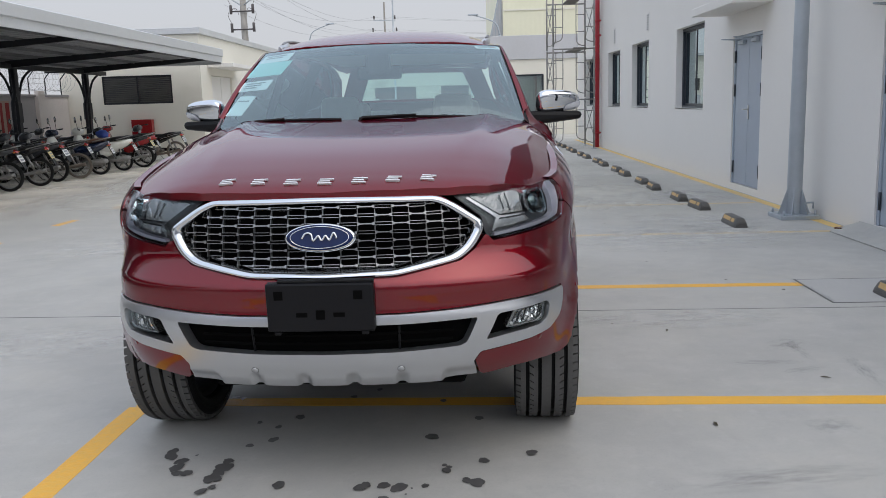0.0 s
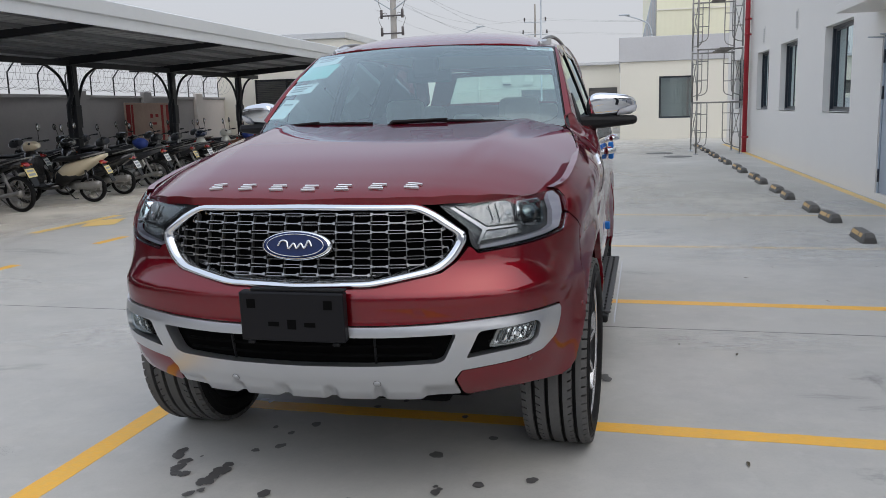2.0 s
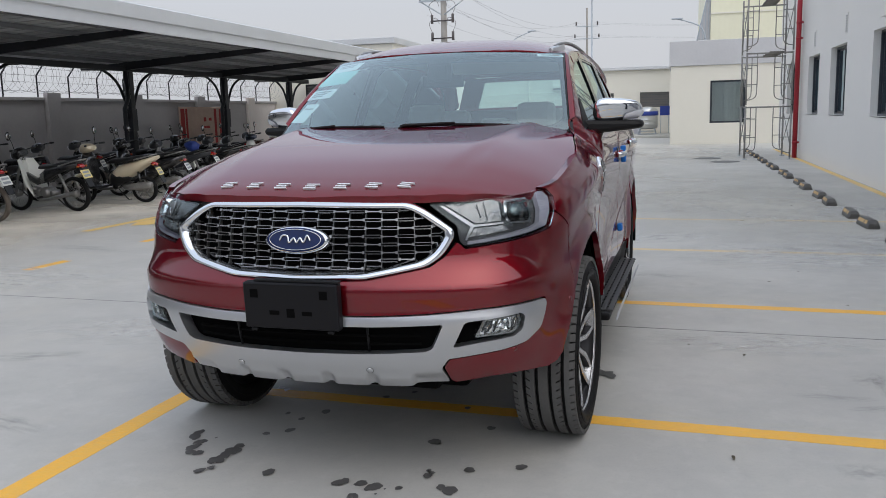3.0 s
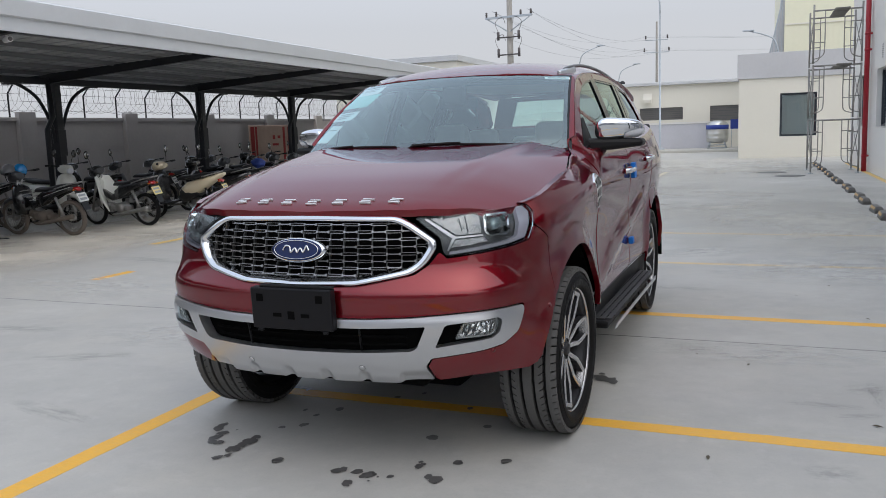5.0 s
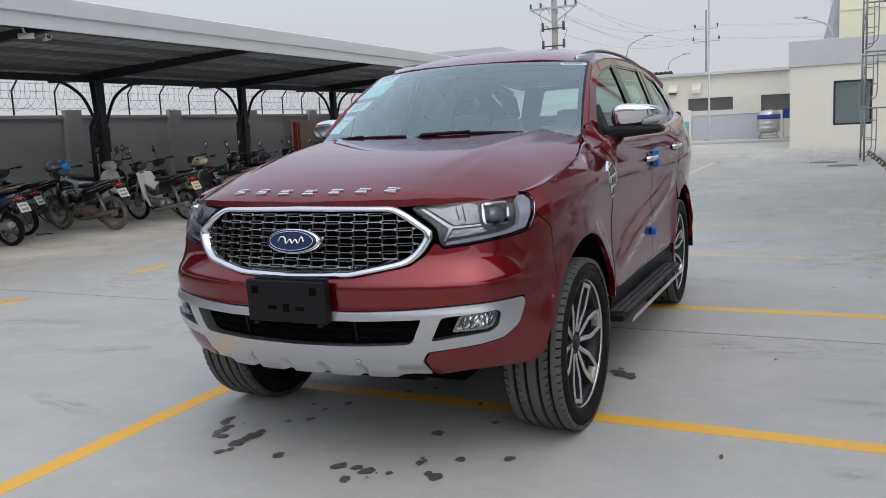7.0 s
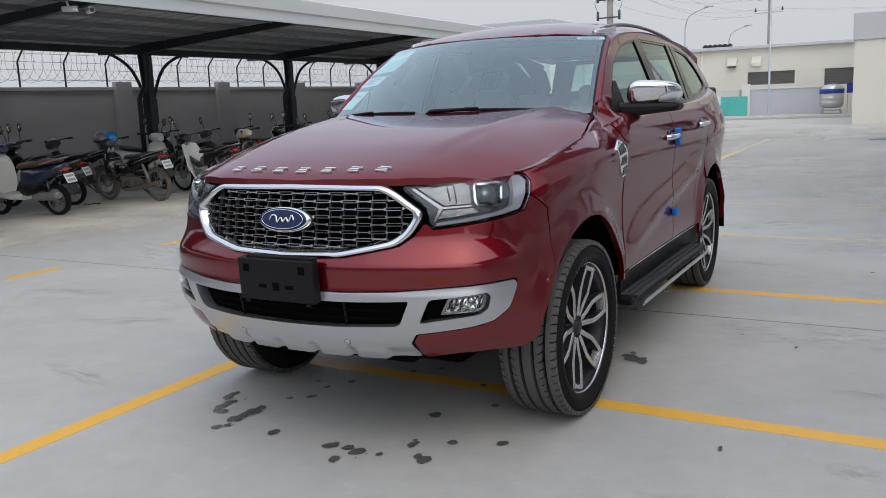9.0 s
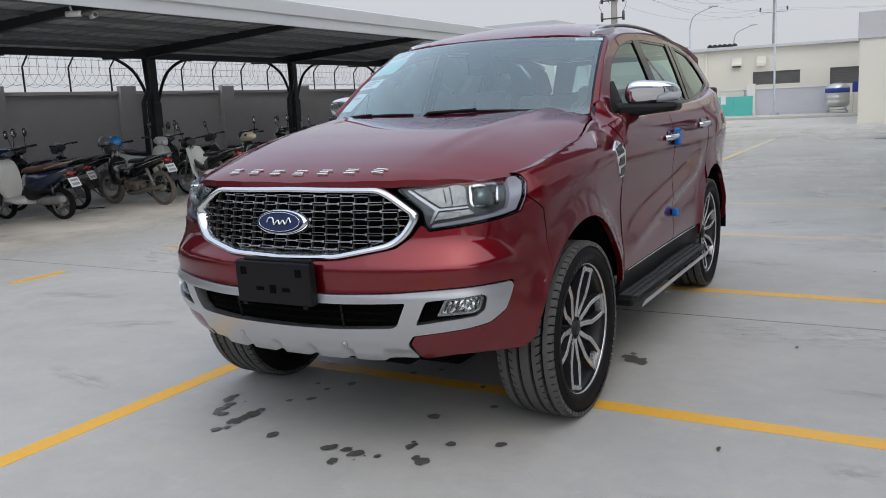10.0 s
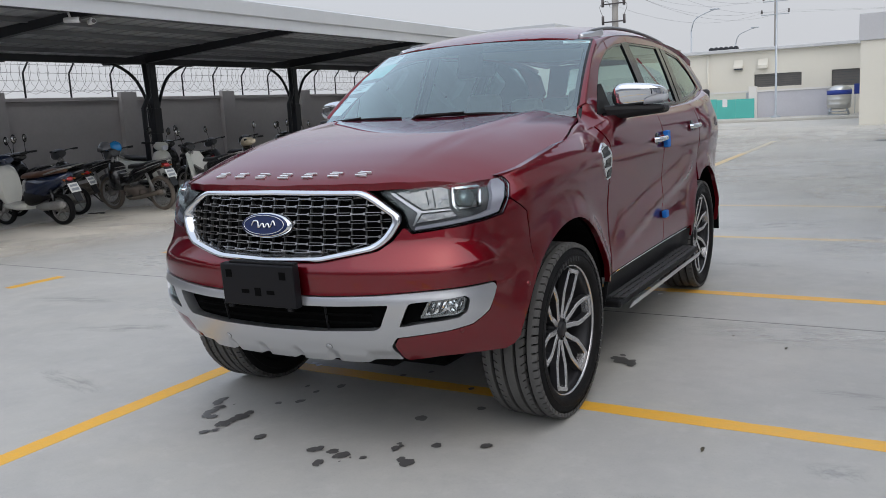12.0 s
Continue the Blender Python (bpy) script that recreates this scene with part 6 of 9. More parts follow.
# headlamps
for side in (1, -1):
    F = lambda pts: [(side * x, y) for x, y in pts]
    hl = panel("headlamp", body, F(LAMP), M["lamp_housing"], CAR, step=0.04, depth=0.02, off=-0.045, r=0.01, label="clear projector headlamp with chrome trim")
    faceted(panel("reflector", body, F([(0.580, 1.1005), (0.798, 1.113), (0.826, 1.104), (0.826, 1.036), (0.700, 1.031)]), M["facet_silver"], hl, step=0.008, depth=0.02, off=-0.030, r=0.006), 0.0013, 3)
    for k, (a0, b0, a1, b1) in enumerate(((0.726, 1.050, 0.716, 1.098), (0.756, 1.042, 0.748, 1.104), (0.775, 1.045, 0.80, 1.075), (0.785, 1.070, 0.815, 1.068))):
        part("reflector_rib", tube(bmesh.new(), [body(side * a0, b0, -0.027), body(side * a1, b1, -0.027)], 0.0028, 5), M["lamp_housing" if k < 2 else "chrome"], hl)
    panel("chrome_strip", body, F([(0.556, 1.099), (0.572, 1.1005), (0.694, 1.0275), (0.826, 1.032), (0.828, 1.026), (0.691, 1.020), (0.660, 0.972), (0.652, 0.974), (0.676, 1.022)]), M["lamp_trim"], hl, step=0.03, depth=0.02, off=-0.018, r=0.004)
    faceted(panel("indicator", body, F([(0.694, 1.013), (0.668, 0.981), (0.86, 1.001), (0.834, 1.020)]), M["lamp_silver"], hl, step=0.014, depth=0.02, off=-0.028, r=0.003), 0.0015, 5)
    sq = [(0.842, 1.110), (0.984, 1.113), (0.997, 1.103), (0.978, 1.066), (0.972, 1.034), (0.952, 1.022), (0.852, 1.026), (0.834, 1.045)]
    c = (0.910, 1.067)
    sq_in = [(c[0] + (x - c[0]) * 0.85, c[1] + (y - c[1]) * 0.83) for x, y in sq]
    panel("projector_frame", body, F(sq), M["chrome"], hl, holes=(F(sq_in),), step=0.03, depth=0.03, off=-0.014, r=0.014)
    bm = bmesh.new()
    lathe(bm, [(0.03, 0.040), (-0.004, 0.040), (-0.006, 0.036), (0.004, 0.034), (-0.002, 0.030), (-0.002, 0.0)], "y", sides=28)
    o = part("projector", bm, M["gloss_black"], hl)
    o.matrix_basis = on_body(side * c[0], c[1], -0.034)
    bm = bmesh.new()
    lathe(bm, [(-0.003, 0.0285), (-0.012, 0.026), (-0.020, 0.016), (-0.023, 0.0)], "y", sides=24)
    o = part("projector_lens", bm, M["window_glass"], hl)
    o.matrix_basis = on_body(side * c[0], c[1], -0.034)
    bm = bmesh.new()
    lathe(bm, [(-0.0025, 0.018), (-0.006, 0.012), (-0.008, 0.0)], "y", sides=16)
    o = part("projector_core", bm, M["chrome"], hl)
    o.matrix_basis = on_body(side * c[0], c[1], -0.034)
    panel("light_guide", body, F([(0.660, 0.957), (0.664, 0.968), (0.86, 0.988), (0.97, 1.001), (1.010, 1.013), (1.040, 1.062), (1.052, 1.104), (1.070, 1.126), (1.104, 1.129), (1.120, 1.107), (1.094, 1.056), (1.050, 1.003), (0.97, 0.988), (0.86, 0.975)]), M["light_bar"], hl, step=0.03, depth=0.02, off=-0.018, r=0.004)
    panel("lens", body, F(LAMP), M["lens_glass"], hl, step=0.04, depth=0.004, off=-0.003, r=0.01)

# wings, doors, quarter panels
FENDER = [(1.136, 1.106), (1.125, 1.133), (1.09, 1.143)] + [(s_of(v), skin_top(v) - 0.001) for v in (0.52, 0.7, 0.9, 1.1, 1.3, 1.37, 1.44)] + [(s_of(1.445), 1.15), (s_of(1.445), 0.54), (s_of(1.40), 0.50)] + [q for q in FRONT_ARCH[i_seam:][::-1] if q[1] > 0.50] + [(1.2205, 0.9125), (1.1945, 0.9925), (1.1105, 1.0525)]
DOOR_F = [(s_of(1.455), 0.535)] + [(s_of(1.455), 1.0), (s_of(1.455), 1.26)] + [(s_of(v), skin_top(v) - 0.002) for v in (1.456, 1.5, 1.55, 1.6, 1.9, 2.2, 2.47)] + [(s_of(2.50), 1.1), (s_of(2.505), 0.54)]
REAR_ARCH = arch_pts(AXR, ARCH, 173, 4, 20)
DOOR_R = [(s_of(2.515), 0.54), (s_of(2.51), 1.1), (s_of(2.482), belt(2.48) - 0.002), (s_of(3.0), belt(3.0) - 0.002), (s_of(3.42), belt(3.42) - 0.002), (s_of(3.45), 1.2), (s_of(3.42), 0.95)] + [p for p in REAR_ARCH if p[0] < s_of(3.40)][::-1] + [(s_of(3.17), 0.54)]
QUARTER = [(s_of(3.43), 0.96), (s_of(3.46), 1.2), (s_of(3.43), belt(3.43) - 0.002), (s_of(4.0), belt(4.0) - 0.002), (s_of(4.45), belt(4.45) - 0.002), (S_END - 0.62, 1.48), (S_END - 0.62, 0.62), (S_END - 0.9, 0.5), (s_of(4.35), 0.45)] + REAR_ARCH[::-1][:-1]
QUARTER = [p for p in QUARTER if not (p[1] < 0.9 and p[0] < s_of(3.41))]
for nm, poly, lab in (("front_wing", FENDER, ""), ("front_door", DOOR_F, ""), ("rear_door", DOOR_R, ""), ("quarter_panel", QUARTER, "")):
    a = panel(nm, body, poly, M["ruby"], CAR, step=0.015 if nm == "front_wing" else 0.03, depth=0.03, lip=0.003, r=0.006)
    b = mirror_of(a)
    if nm == "front_door":
        DOORS_F = (a, b)
    if nm == "rear_door":
        DOORS_R = (a, b)
panel("tailgate", body, [(S_END - 0.61, 0.60), (S_END - 0.61, 1.46), (S_END - 0.005, 1.46), (S_END - 0.005, 0.60)], M["ruby"], CAR, step=0.06)
mirror_of(bpy.data.objects["tailgate"])
tl = panel("tail_lamp", body, [(S_END - 0.98, 1.18), (S_END - 0.98, 1.30), (S_END - 0.55, 1.30), (S_END - 0.55, 1.16)], M["tail_red"], CAR, step=0.04, off=0.012, r=0.02, label="red tail lamp")
mirror_of(tl)
for side in (1, -1):
    bm = bmesh.new()
    sill = [(s_of(v), z) for v, z in ((1.41, 0.36), (1.41, 0.53), (3.18, 0.53), (3.18, 0.34))]
    panel("sill", body, [(side * a, b) for a, b in sill], M["black_plastic"], CAR, step=0.08, off=-0.015, r=0.01)
    panel("sill_strip", body, [(side * a, b) for a, b in ((s_of(1.44), 0.524), (s_of(1.44), 0.530), (s_of(3.24), 0.530), (s_of(3.24), 0.524))], M["chrome"], CAR, step=0.15, depth=0.01, off=-0.006, r=0.001)

# bonnet
HOOD = both([(0, 0.042), (0.28, 0.056), (0.46, 0.088), (0.60, 0.148), (0.755, 0.27), (0.857, 0.45), (0.886, 0.80), (0.882, 1.0), (0.868, 1.11), (0.845, 1.22), (0.826, 1.34), (0.80, 1.44), (0.60, 1.365), (0.40, 1.295), (0, 1.25)])
panel("bonnet", hood, HOOD, M["ruby"], CAR, step=0.03, depth=0.03, lip=0.002, r=0.015)
panel("scuttle", lambda u, v, off=0.0: Vector((u, v, 1.335 + 0.03 * (v - 1.2) - 0.04 * (abs(u) / 0.8) ** 3 + off)), both([(0, 1.17), (0.40, 1.20), (0.74, 1.32), (0.80, 1.40), (0.78, 1.52), (0.4, 1.38), (0, 1.34)]), M["black_plastic"], CAR, step=0.08, depth=0.03)

# glasshouse
ws = panel("windscreen", screen, [(-0.797, 0.03), (-0.747, 0.985), (0.747, 0.985), (0.797, 0.03), (0.4, 0.0), (-0.4, 0.0)], M["car_glass"], CAR, step=0.05, depth=0.004, r=0.02, label="clear windscreen with a tinted top")
ws.visible_shadow = False
M["tint_band"] = glass("tint_band", (0.42, 0.55, 0.66), 0.0, 1.0, 0.0)
tb = panel("tint_band", screen, [(-0.722, 0.86), (-0.712, 0.955), (0.712, 0.955), (0.722, 0.86), (0.3, 0.835), (-0.3, 0.835)], M["tint_band"], ws, step=0.06, depth=0.001, off=-0.006, r=0.01)
tb.visible_shadow = False
clear_area = [tuple(p) for p in round_poly([(-0.774, 0.075), (-0.724, 0.95), (0.724, 0.95), (0.774, 0.075), (0.4, 0.045), (-0.4, 0.045)], 0.13)]
panel("windscreen_seal", screen, [(-0.822, -0.02), (-0.762, 1.02), (0.762, 1.02), (0.822, -0.02), (0.4, -0.03), (-0.4, -0.03)], M["gloss_black"], CAR, holes=(clear_area,), step=0.05, depth=0.012, off=-0.006, r=0.004)
panel("roof", roof, both([(0, 1.842), (0.3, 1.878), (0.55, 1.963), (0.655, 2.016), (0.66, 2.2), (0.66, 3.4), (0.64, 4.25), (0.60, 4.47), (0.3, 4.53), (0, 4.55)]), M["ruby"], CAR, step=0.04, depth=0.010, lip=0.003, r=0.02)
DLO = [(1.62, 1.352), (1.74, 1.48), (1.88, 1.585), (2.02, 1.65), (2.16, 1.700), (2.34, 1.738), (2.62, 1.765), (3.3, 1.764), (3.6, 1.748), (3.97, 1.708), (4.2, 1.60), (4.335, 1.49), (4.30, 1.470), (4.0, 1.424), (3.5, 1.382), (3.0, 1.361), (2.5, 1.352), (1.85, 1.344)]
SIDE = [(1.52, 1.405), (1.66, 1.515), (1.83, 1.627), (2.0, 1.698), (2.17, 1.750), (2.4, 1.788), (2.65, 1.805), (3.3, 1.803), (3.6, 1.784), (4.05, 1.735), (4.40, 1.655), (4.62, 1.50), (4.59, 1.466), (4.4, 1.448), (4.0, 1.403), (3.5, 1.364), (3.0, 1.344), (2.5, 1.336), (1.9, 1.330), (1.66, 1.324), (1.585, 1.335)]
side_top = knots([(1.83, 1.627), (2.0, 1.698), (2.17, 1.750), (2.4, 1.788), (2.65, 1.805), (3.3, 1.803), (3.6, 1.784), (4.05, 1.735), (4.40, 1.655)])
for side in (1, -1):
    f = lambda v, z, off=0.0: cabin_side(v, z, off, side)
    panel("side_frame", f, SIDE, M["ruby"], CAR, holes=(DLO,), step=0.05, depth=0.03, lip=0.003, r=0.03)
    inner = [(2.9 + (v - 2.9) * 0.985, 1.56 + (z - 1.56) * 0.93) for v, z in DLO]
    panel("window_trim", f, DLO, M["gloss_black"], CAR, holes=(inner,), step=0.06, depth=0.012, off=-0.006, r=0.03)
    for nm, lo, hi in (("front_window", 1.58, 2.56), ("rear_window", 2.65, 3.36), ("quarter_window", 3.53, 4.5)):
        pts = []
        for v, z in [(a, b) for a, b in DLO]:
            pts.append((v, z))
        bm_pts = []
        n = len(pts)
        for i in range(n):
            (v0, z0), (v1, z1) = pts[i], pts[(i + 1) % n]
            if lo <= v0 <= hi:
                bm_pts.append((v0, z0))
            for c in sorted((lo, hi), key=lambda q: q if v1 > v0 else -q):
                if (v0 - c) * (v1 - c) < 0:
                    t = (c - v0) / (v1 - v0)
                    bm_pts.append((c, z0 + (z1 - z0) * t))
        g = panel(nm, f, bm_pts, M["side_glass"], CAR, step=0.1, depth=0.004, off=-0.012, r=0.01)
        g.visible_shadow = False
    for lo, hi, lean in ((2.535, 2.675, -0.01), (3.31, 3.40, 0.03), (3.43, 3.56, 0.03)):
        zb = lambda v: belt(v) + 0.008
        zt = lambda v: side_top(v) - 0.038
        panel("window_pillar", f, [(lo, zb(lo)), (lo + lean, zt(lo)), (hi + lean, zt(hi)), (hi, zb(hi))], M["gloss_black"], CAR, step=0.08, depth=0.02, off=-0.003, r=0.004)
    cant = lambda v, t, off=0.0: Vector((side, 1, 1)) * (roof(0.652, v, -0.003).lerp(cabin_side(v, side_top(v), -0.002), t) + Vector((0.010, 0, 0.010)) * 4 * t * (1 - t) + Vector((0, 0, off)))
    panel("cant_rail", cant, [(2.0, 0.0), (2.0, 1.0), (4.4, 1.0), (4.4, 0.0)], M["ruby"], CAR, step=0.06, depth=0.02, r=0.0)
    panel("mirror_triangle", f, [(1.60, 1.345), (1.645, 1.40), (1.76, 1.50), (1.81, 1.505), (1.83, 1.345)], M["black_plastic"], CAR, step=0.05, depth=0.02, off=0.003, r=0.01)
    panel("belt_strip", f, [(1.66, 1.336), (1.68, 1.348), (2.5, 1.356), (3.0, 1.365), (3.5, 1.386), (4.0, 1.428), (4.31, 1.474), (4.31, 1.462), (4.0, 1.414), (3.5, 1.373), (3.0, 1.353), (2.5, 1.344)], M["gloss_black"], CAR, step=0.1, depth=0.01, off=0.004, r=0.002)
    bm = bmesh.new()
    tube(bm, smooth_curve([(side * 0.606, 2.16, 1.806), (side * 0.618, 2.28, 1.828), (side * 0.620, 2.54, 1.850), (side * 0.620, 2.9, 1.855), (side * 0.616, 3.3, 1.842), (side * 0.606, 3.7, 1.814), (side * 0.592, 4.02, 1.776)], 8), 0.011, 8)
    part("roof_rail", bm, M["rail_dark"], CAR, "slim dark grey roof rail")
    foot = bmesh.new()
    rows_ = []
    for t in np.linspace(0, 1, 9):
        y = 2.04 + 0.305 * t
        x = 0.598 + 0.022 * t
        zt = 1.781 + 0.060 * t - 0.012 * t * t
        wd = 0.010 + 0.024 * min(1.0, 4 * t) - 0.020 * t
        rows_.append([foot.verts.new((side * (x + dx), y + abs(dx) * 0.6, zt + dz)) for dx, dz in ((-wd, -0.03), (-wd * 0.9, 0.0), (-wd * 0.4, 0.010), (wd * 0.4, 0.010), (wd * 0.9, -0.001), (wd, -0.03))])
    for a, b in zip(rows_, rows_[1:]):
        for k in range(5):
            foot.faces.new((a[k], a[k + 1], b[k + 1], b[k])).smooth = True
    foot.faces.new(rows_[0])
    bmesh.ops.recalc_face_normals(foot, faces=foot.faces[:])
    part("rail_foot", foot, M["silver_plastic"], CAR, "silver roof rail foot")

# windscreen pillars
edge_side = [Vector((v, z, 0)) for v, z in ((1.52, 1.405), (1.66, 1.515), (1.83, 1.627), (2.0, 1.698))]
edge_curve = smooth_curve(edge_side, 6)
for side in (1, -1):
    bm = bmesh.new()
    grid = []
    for i, e in enumerate(edge_curve):
        t = i / (len(edge_curve) - 1)
        a = screen(side * (0.801 - 0.040 * t), 0.13 + 0.88 * t, -0.001)
        b = cabin_side(e.x, e.y, 0.0, side)
        n = Vector((side * 0.55, -0.55, 0.45))
        grid.append([bm.verts.new(a.lerp(b, k / 5) + n * 0.013 * 4 * (k / 5) * (1 - k / 5)) for k in range(6)])
    for a, b in zip(grid, grid[1:]):
        for k in range(5):
            bm.faces.new((a[k], a[k + 1], b[k + 1], b[k])).smooth = True
    bmesh.ops.recalc_face_normals(bm, faces=bm.faces[:])
    if bm.faces[0].normal.y > 0:
        bmesh.ops.reverse_faces(bm, faces=bm.faces[:])
    part("windscreen_pillar", bm, M["ruby"], CAR)

# shoulder that joins wing, doors and quarter panel to the window line
low_edge = knots([(1.5, 1.345), (1.58, 1.338), (1.66, 1.330), (1.9, 1.334), (2.5, 1.339), (3.0, 1.347), (3.5, 1.367), (4.0, 1.406), (4.4, 1.451), (4.6, 1.468)])
for side in (1, -1):
    def shoulder(v, t, off=0.0):
        a = body(s_of(v), skin_top(v) - 0.004, -0.003)
        b = cabin_side(v, low_edge(v), -0.002)
        p = a.lerp(b, t) + Vector((0.004, 0, 0.010)) * 4 * t * (1 - t) * step01(1.38, 1.7, v)
        return Vector((side * p.x, p.y, p.z + off))
    panel("shoulder", shoulder, [(1.60, 0.0), (1.60, 1.0), (2.5, 1.0), (3.5, 1.0), (4.5, 1.0), (4.5, 0.0), (3.5, 0.0), (2.5, 0.0)], M["ruby"], CAR, step=0.06, depth=0.01, r=0.0)

# corner of the wing that climbs from the bonnet's edge to the foot of the pillar
for side in (1, -1):
    high = smooth_curve([hood(0.872, 0.50, -0.010), hood(0.881, 0.62, -0.010), hood(0.889, 0.75, -0.010), hood(0.891, 0.86, -0.009), hood(0.890, 0.98, -0.007), hood(0.873, 1.12, -0.005), hood(0.851, 1.23, -0.004), hood(0.832, 1.35, -0.002), screen(0.803, 0.03), screen(0.792, 0.125), cabin_side(1.535, 1.402, -0.001), cabin_side(1.61, 1.338, -0.001), cabin_side(1.65, 1.334, -0.001)], 8)
    bm = bmesh.new()
    rows_ = []
    for v in np.linspace(0.53, 1.63, 56):
        i = next((i for i in range(len(high) - 1) if high[i + 1].y >= v), len(high) - 2)
        b = high[i].lerp(high[i + 1], min(max((v - high[i].y) / max(high[i + 1].y - high[i].y, 1e-4), 0.0), 1.0))
        s, zt = s_of(v), skin_top(v) - 0.004
        a = body(s, zt, -0.003)
        ta = (body(s, zt) - body(s, zt - 0.012)).normalized()
        q = step01(1.34, 1.54, v)
        tb = (hood(b.x - 0.012, v) - hood(b.x, v)).normalized() * (1 - q) + (cabin_side(v, b.z + 0.02) - cabin_side(v, b.z)).normalized() * q
        far = (b - a).length * 0.85
        row = []
        for k in range(9):
            t = k / 8
            h = a * (2 * t ** 3 - 3 * t * t + 1) + ta * far * (t ** 3 - 2 * t * t + t) + b * (3 * t * t - 2 * t ** 3) + tb * far * (t ** 3 - t * t)
            row.append(bm.verts.new(Vector((side * h.x, h.y, h.z))))
        rows_.append(row)
    for a, b in zip(rows_, rows_[1:]):
        for k in range(8):
            bm.faces.new((a[k], a[k + 1], b[k + 1], b[k])).smooth = True
    bmesh.ops.recalc_face_normals(bm, faces=bm.faces[:])
    if sum((q.normal.z for q in bm.faces)) < 0:
        bmesh.ops.reverse_faces(bm, faces=bm.faces[:])
    part("wing_corner", bm, M["ruby"], CAR)

# dark printed patch behind the inner mirror
panel("sensor_patch", screen, [(-0.20, 0.965), (-0.10, 0.84), (0.10, 0.84), (0.20, 0.965)], M["gloss_black"], ws, step=0.06, depth=0.001, off=-0.0065, r=0.02)

# rear screen and the frame round it
rear = lambda u, t, off=0.0: Vector((u * (0.86 - 0.15 * t), 4.70 - 0.17 * t - 0.10 * u * u + off, 1.45 + 0.29 * t - 0.02 * u * u))
panel("rear_screen_frame", rear, [(-0.80, 0.0), (-0.80, 1.02), (0.80, 1.02), (0.80, 0.0)], M["ruby"], CAR, holes=([(-0.60, 0.12), (-0.56, 0.88), (0.56, 0.88), (0.60, 0.12)],), step=0.1, depth=-0.02, r=0.03)
part("rear_lower", block((-0.78, 4.52, 0.6), (0.78, 4.60, 1.46), 0.02), M["trim_dark"], CAR)
g = panel("rear_screen", rear, [(-0.62, 0.1), (-0.58, 0.9), (0.58, 0.9), (0.62, 0.1)], M["car_glass"], CAR, step=0.15, depth=0.004, r=0.03)
g.visible_shadow = False

# wipers
for x0, x1, d in ((-0.03, 0.60, 1), (-0.66, -0.12, 1)):
    w = part("wiper", tube(bmesh.new(), [screen(x0 + (x1 - x0) * i / 8, 0.035 + 0.012 * math.sin(i / 8 * 3.1), 0.018) for i in range(9)], 0.007, 6), M["black_plastic"], CAR)
    part("wiper_arm", tube(bmesh.new(), [screen(x0 - 0.02, -0.06, 0.03), screen(x0 + 0.02, 0.02, 0.035), screen(x0 + (x1 - x0) * 0.45, 0.045, 0.03)], 0.010, 6, 0.006), M["black_plastic"], w)

# notices behind the glass
for x, t, w, h, tilt, mt, bars in ((-0.640, 0.885, 0.10, 0.045, 5, "paper", 2), (-0.650, 0.72, 0.12, 0.075, 7, "paper_teal", 0), (-0.690, 0.50, 0.10, 0.045, 7, "paper", 3), (-0.725, 0.27, 0.058, 0.080, 12, "paper", 1)):
    n = part("notice", slab(bmesh.new(), [Vector((-w, 0, -h)), Vector((w, 0, -h)), Vector((w, 0, h)), Vector((-w, 0, h))], 0.001), M[mt], CAR, "white paper notice taped behind the windscreen")
    p = screen(x, t, -0.0045)
    tx = (screen(x + 0.02, t) - screen(x - 0.02, t)).normalized()
    tz = (screen(x, t + 0.02) - screen(x, t - 0.02)).normalized()
    ty = tz.cross(tx).normalized()
    n.matrix_basis = Matrix.Translation(p) @ Matrix((tx, ty, tx.cross(ty))).transposed().to_4x4() @ pose(0, 0, 0, 0, tilt - 8, 0)
    for q in range(bars):
        part("text_bar", block((-w * 0.7, -0.003, h * (0.4 - 0.45 * q)), (w * (0.6 - 0.2 * q), -0.0015, h * (0.4 - 0.45 * q) + 0.008)), M["ink"], n)
n = part("notice", slab(bmesh.new(), [Vector((-0.075, 0, -0.014)), Vector((0.075, 0, -0.014)), Vector((0.075, 0, 0.014)), Vector((-0.075, 0, 0.014))], 0.001), M["paper"], CAR, "small white strip label inside the windscreen corner")
p = screen(0.678, 0.955, -0.0035)
tx = (screen(0.64, 0.945) - screen(0.60, 0.945)).normalized()
tz = (screen(0.62, 0.965) - screen(0.62, 0.925)).normalized()
ty = tz.cross(tx).normalized()
n.matrix_basis = Matrix.Translation(p) @ Matrix((tx, ty, tx.cross(ty))).transposed().to_4x4()
part("text_bar", block((-0.055, -0.003, -0.004), (0.05, -0.0015, 0.004)), M["ink"], n)

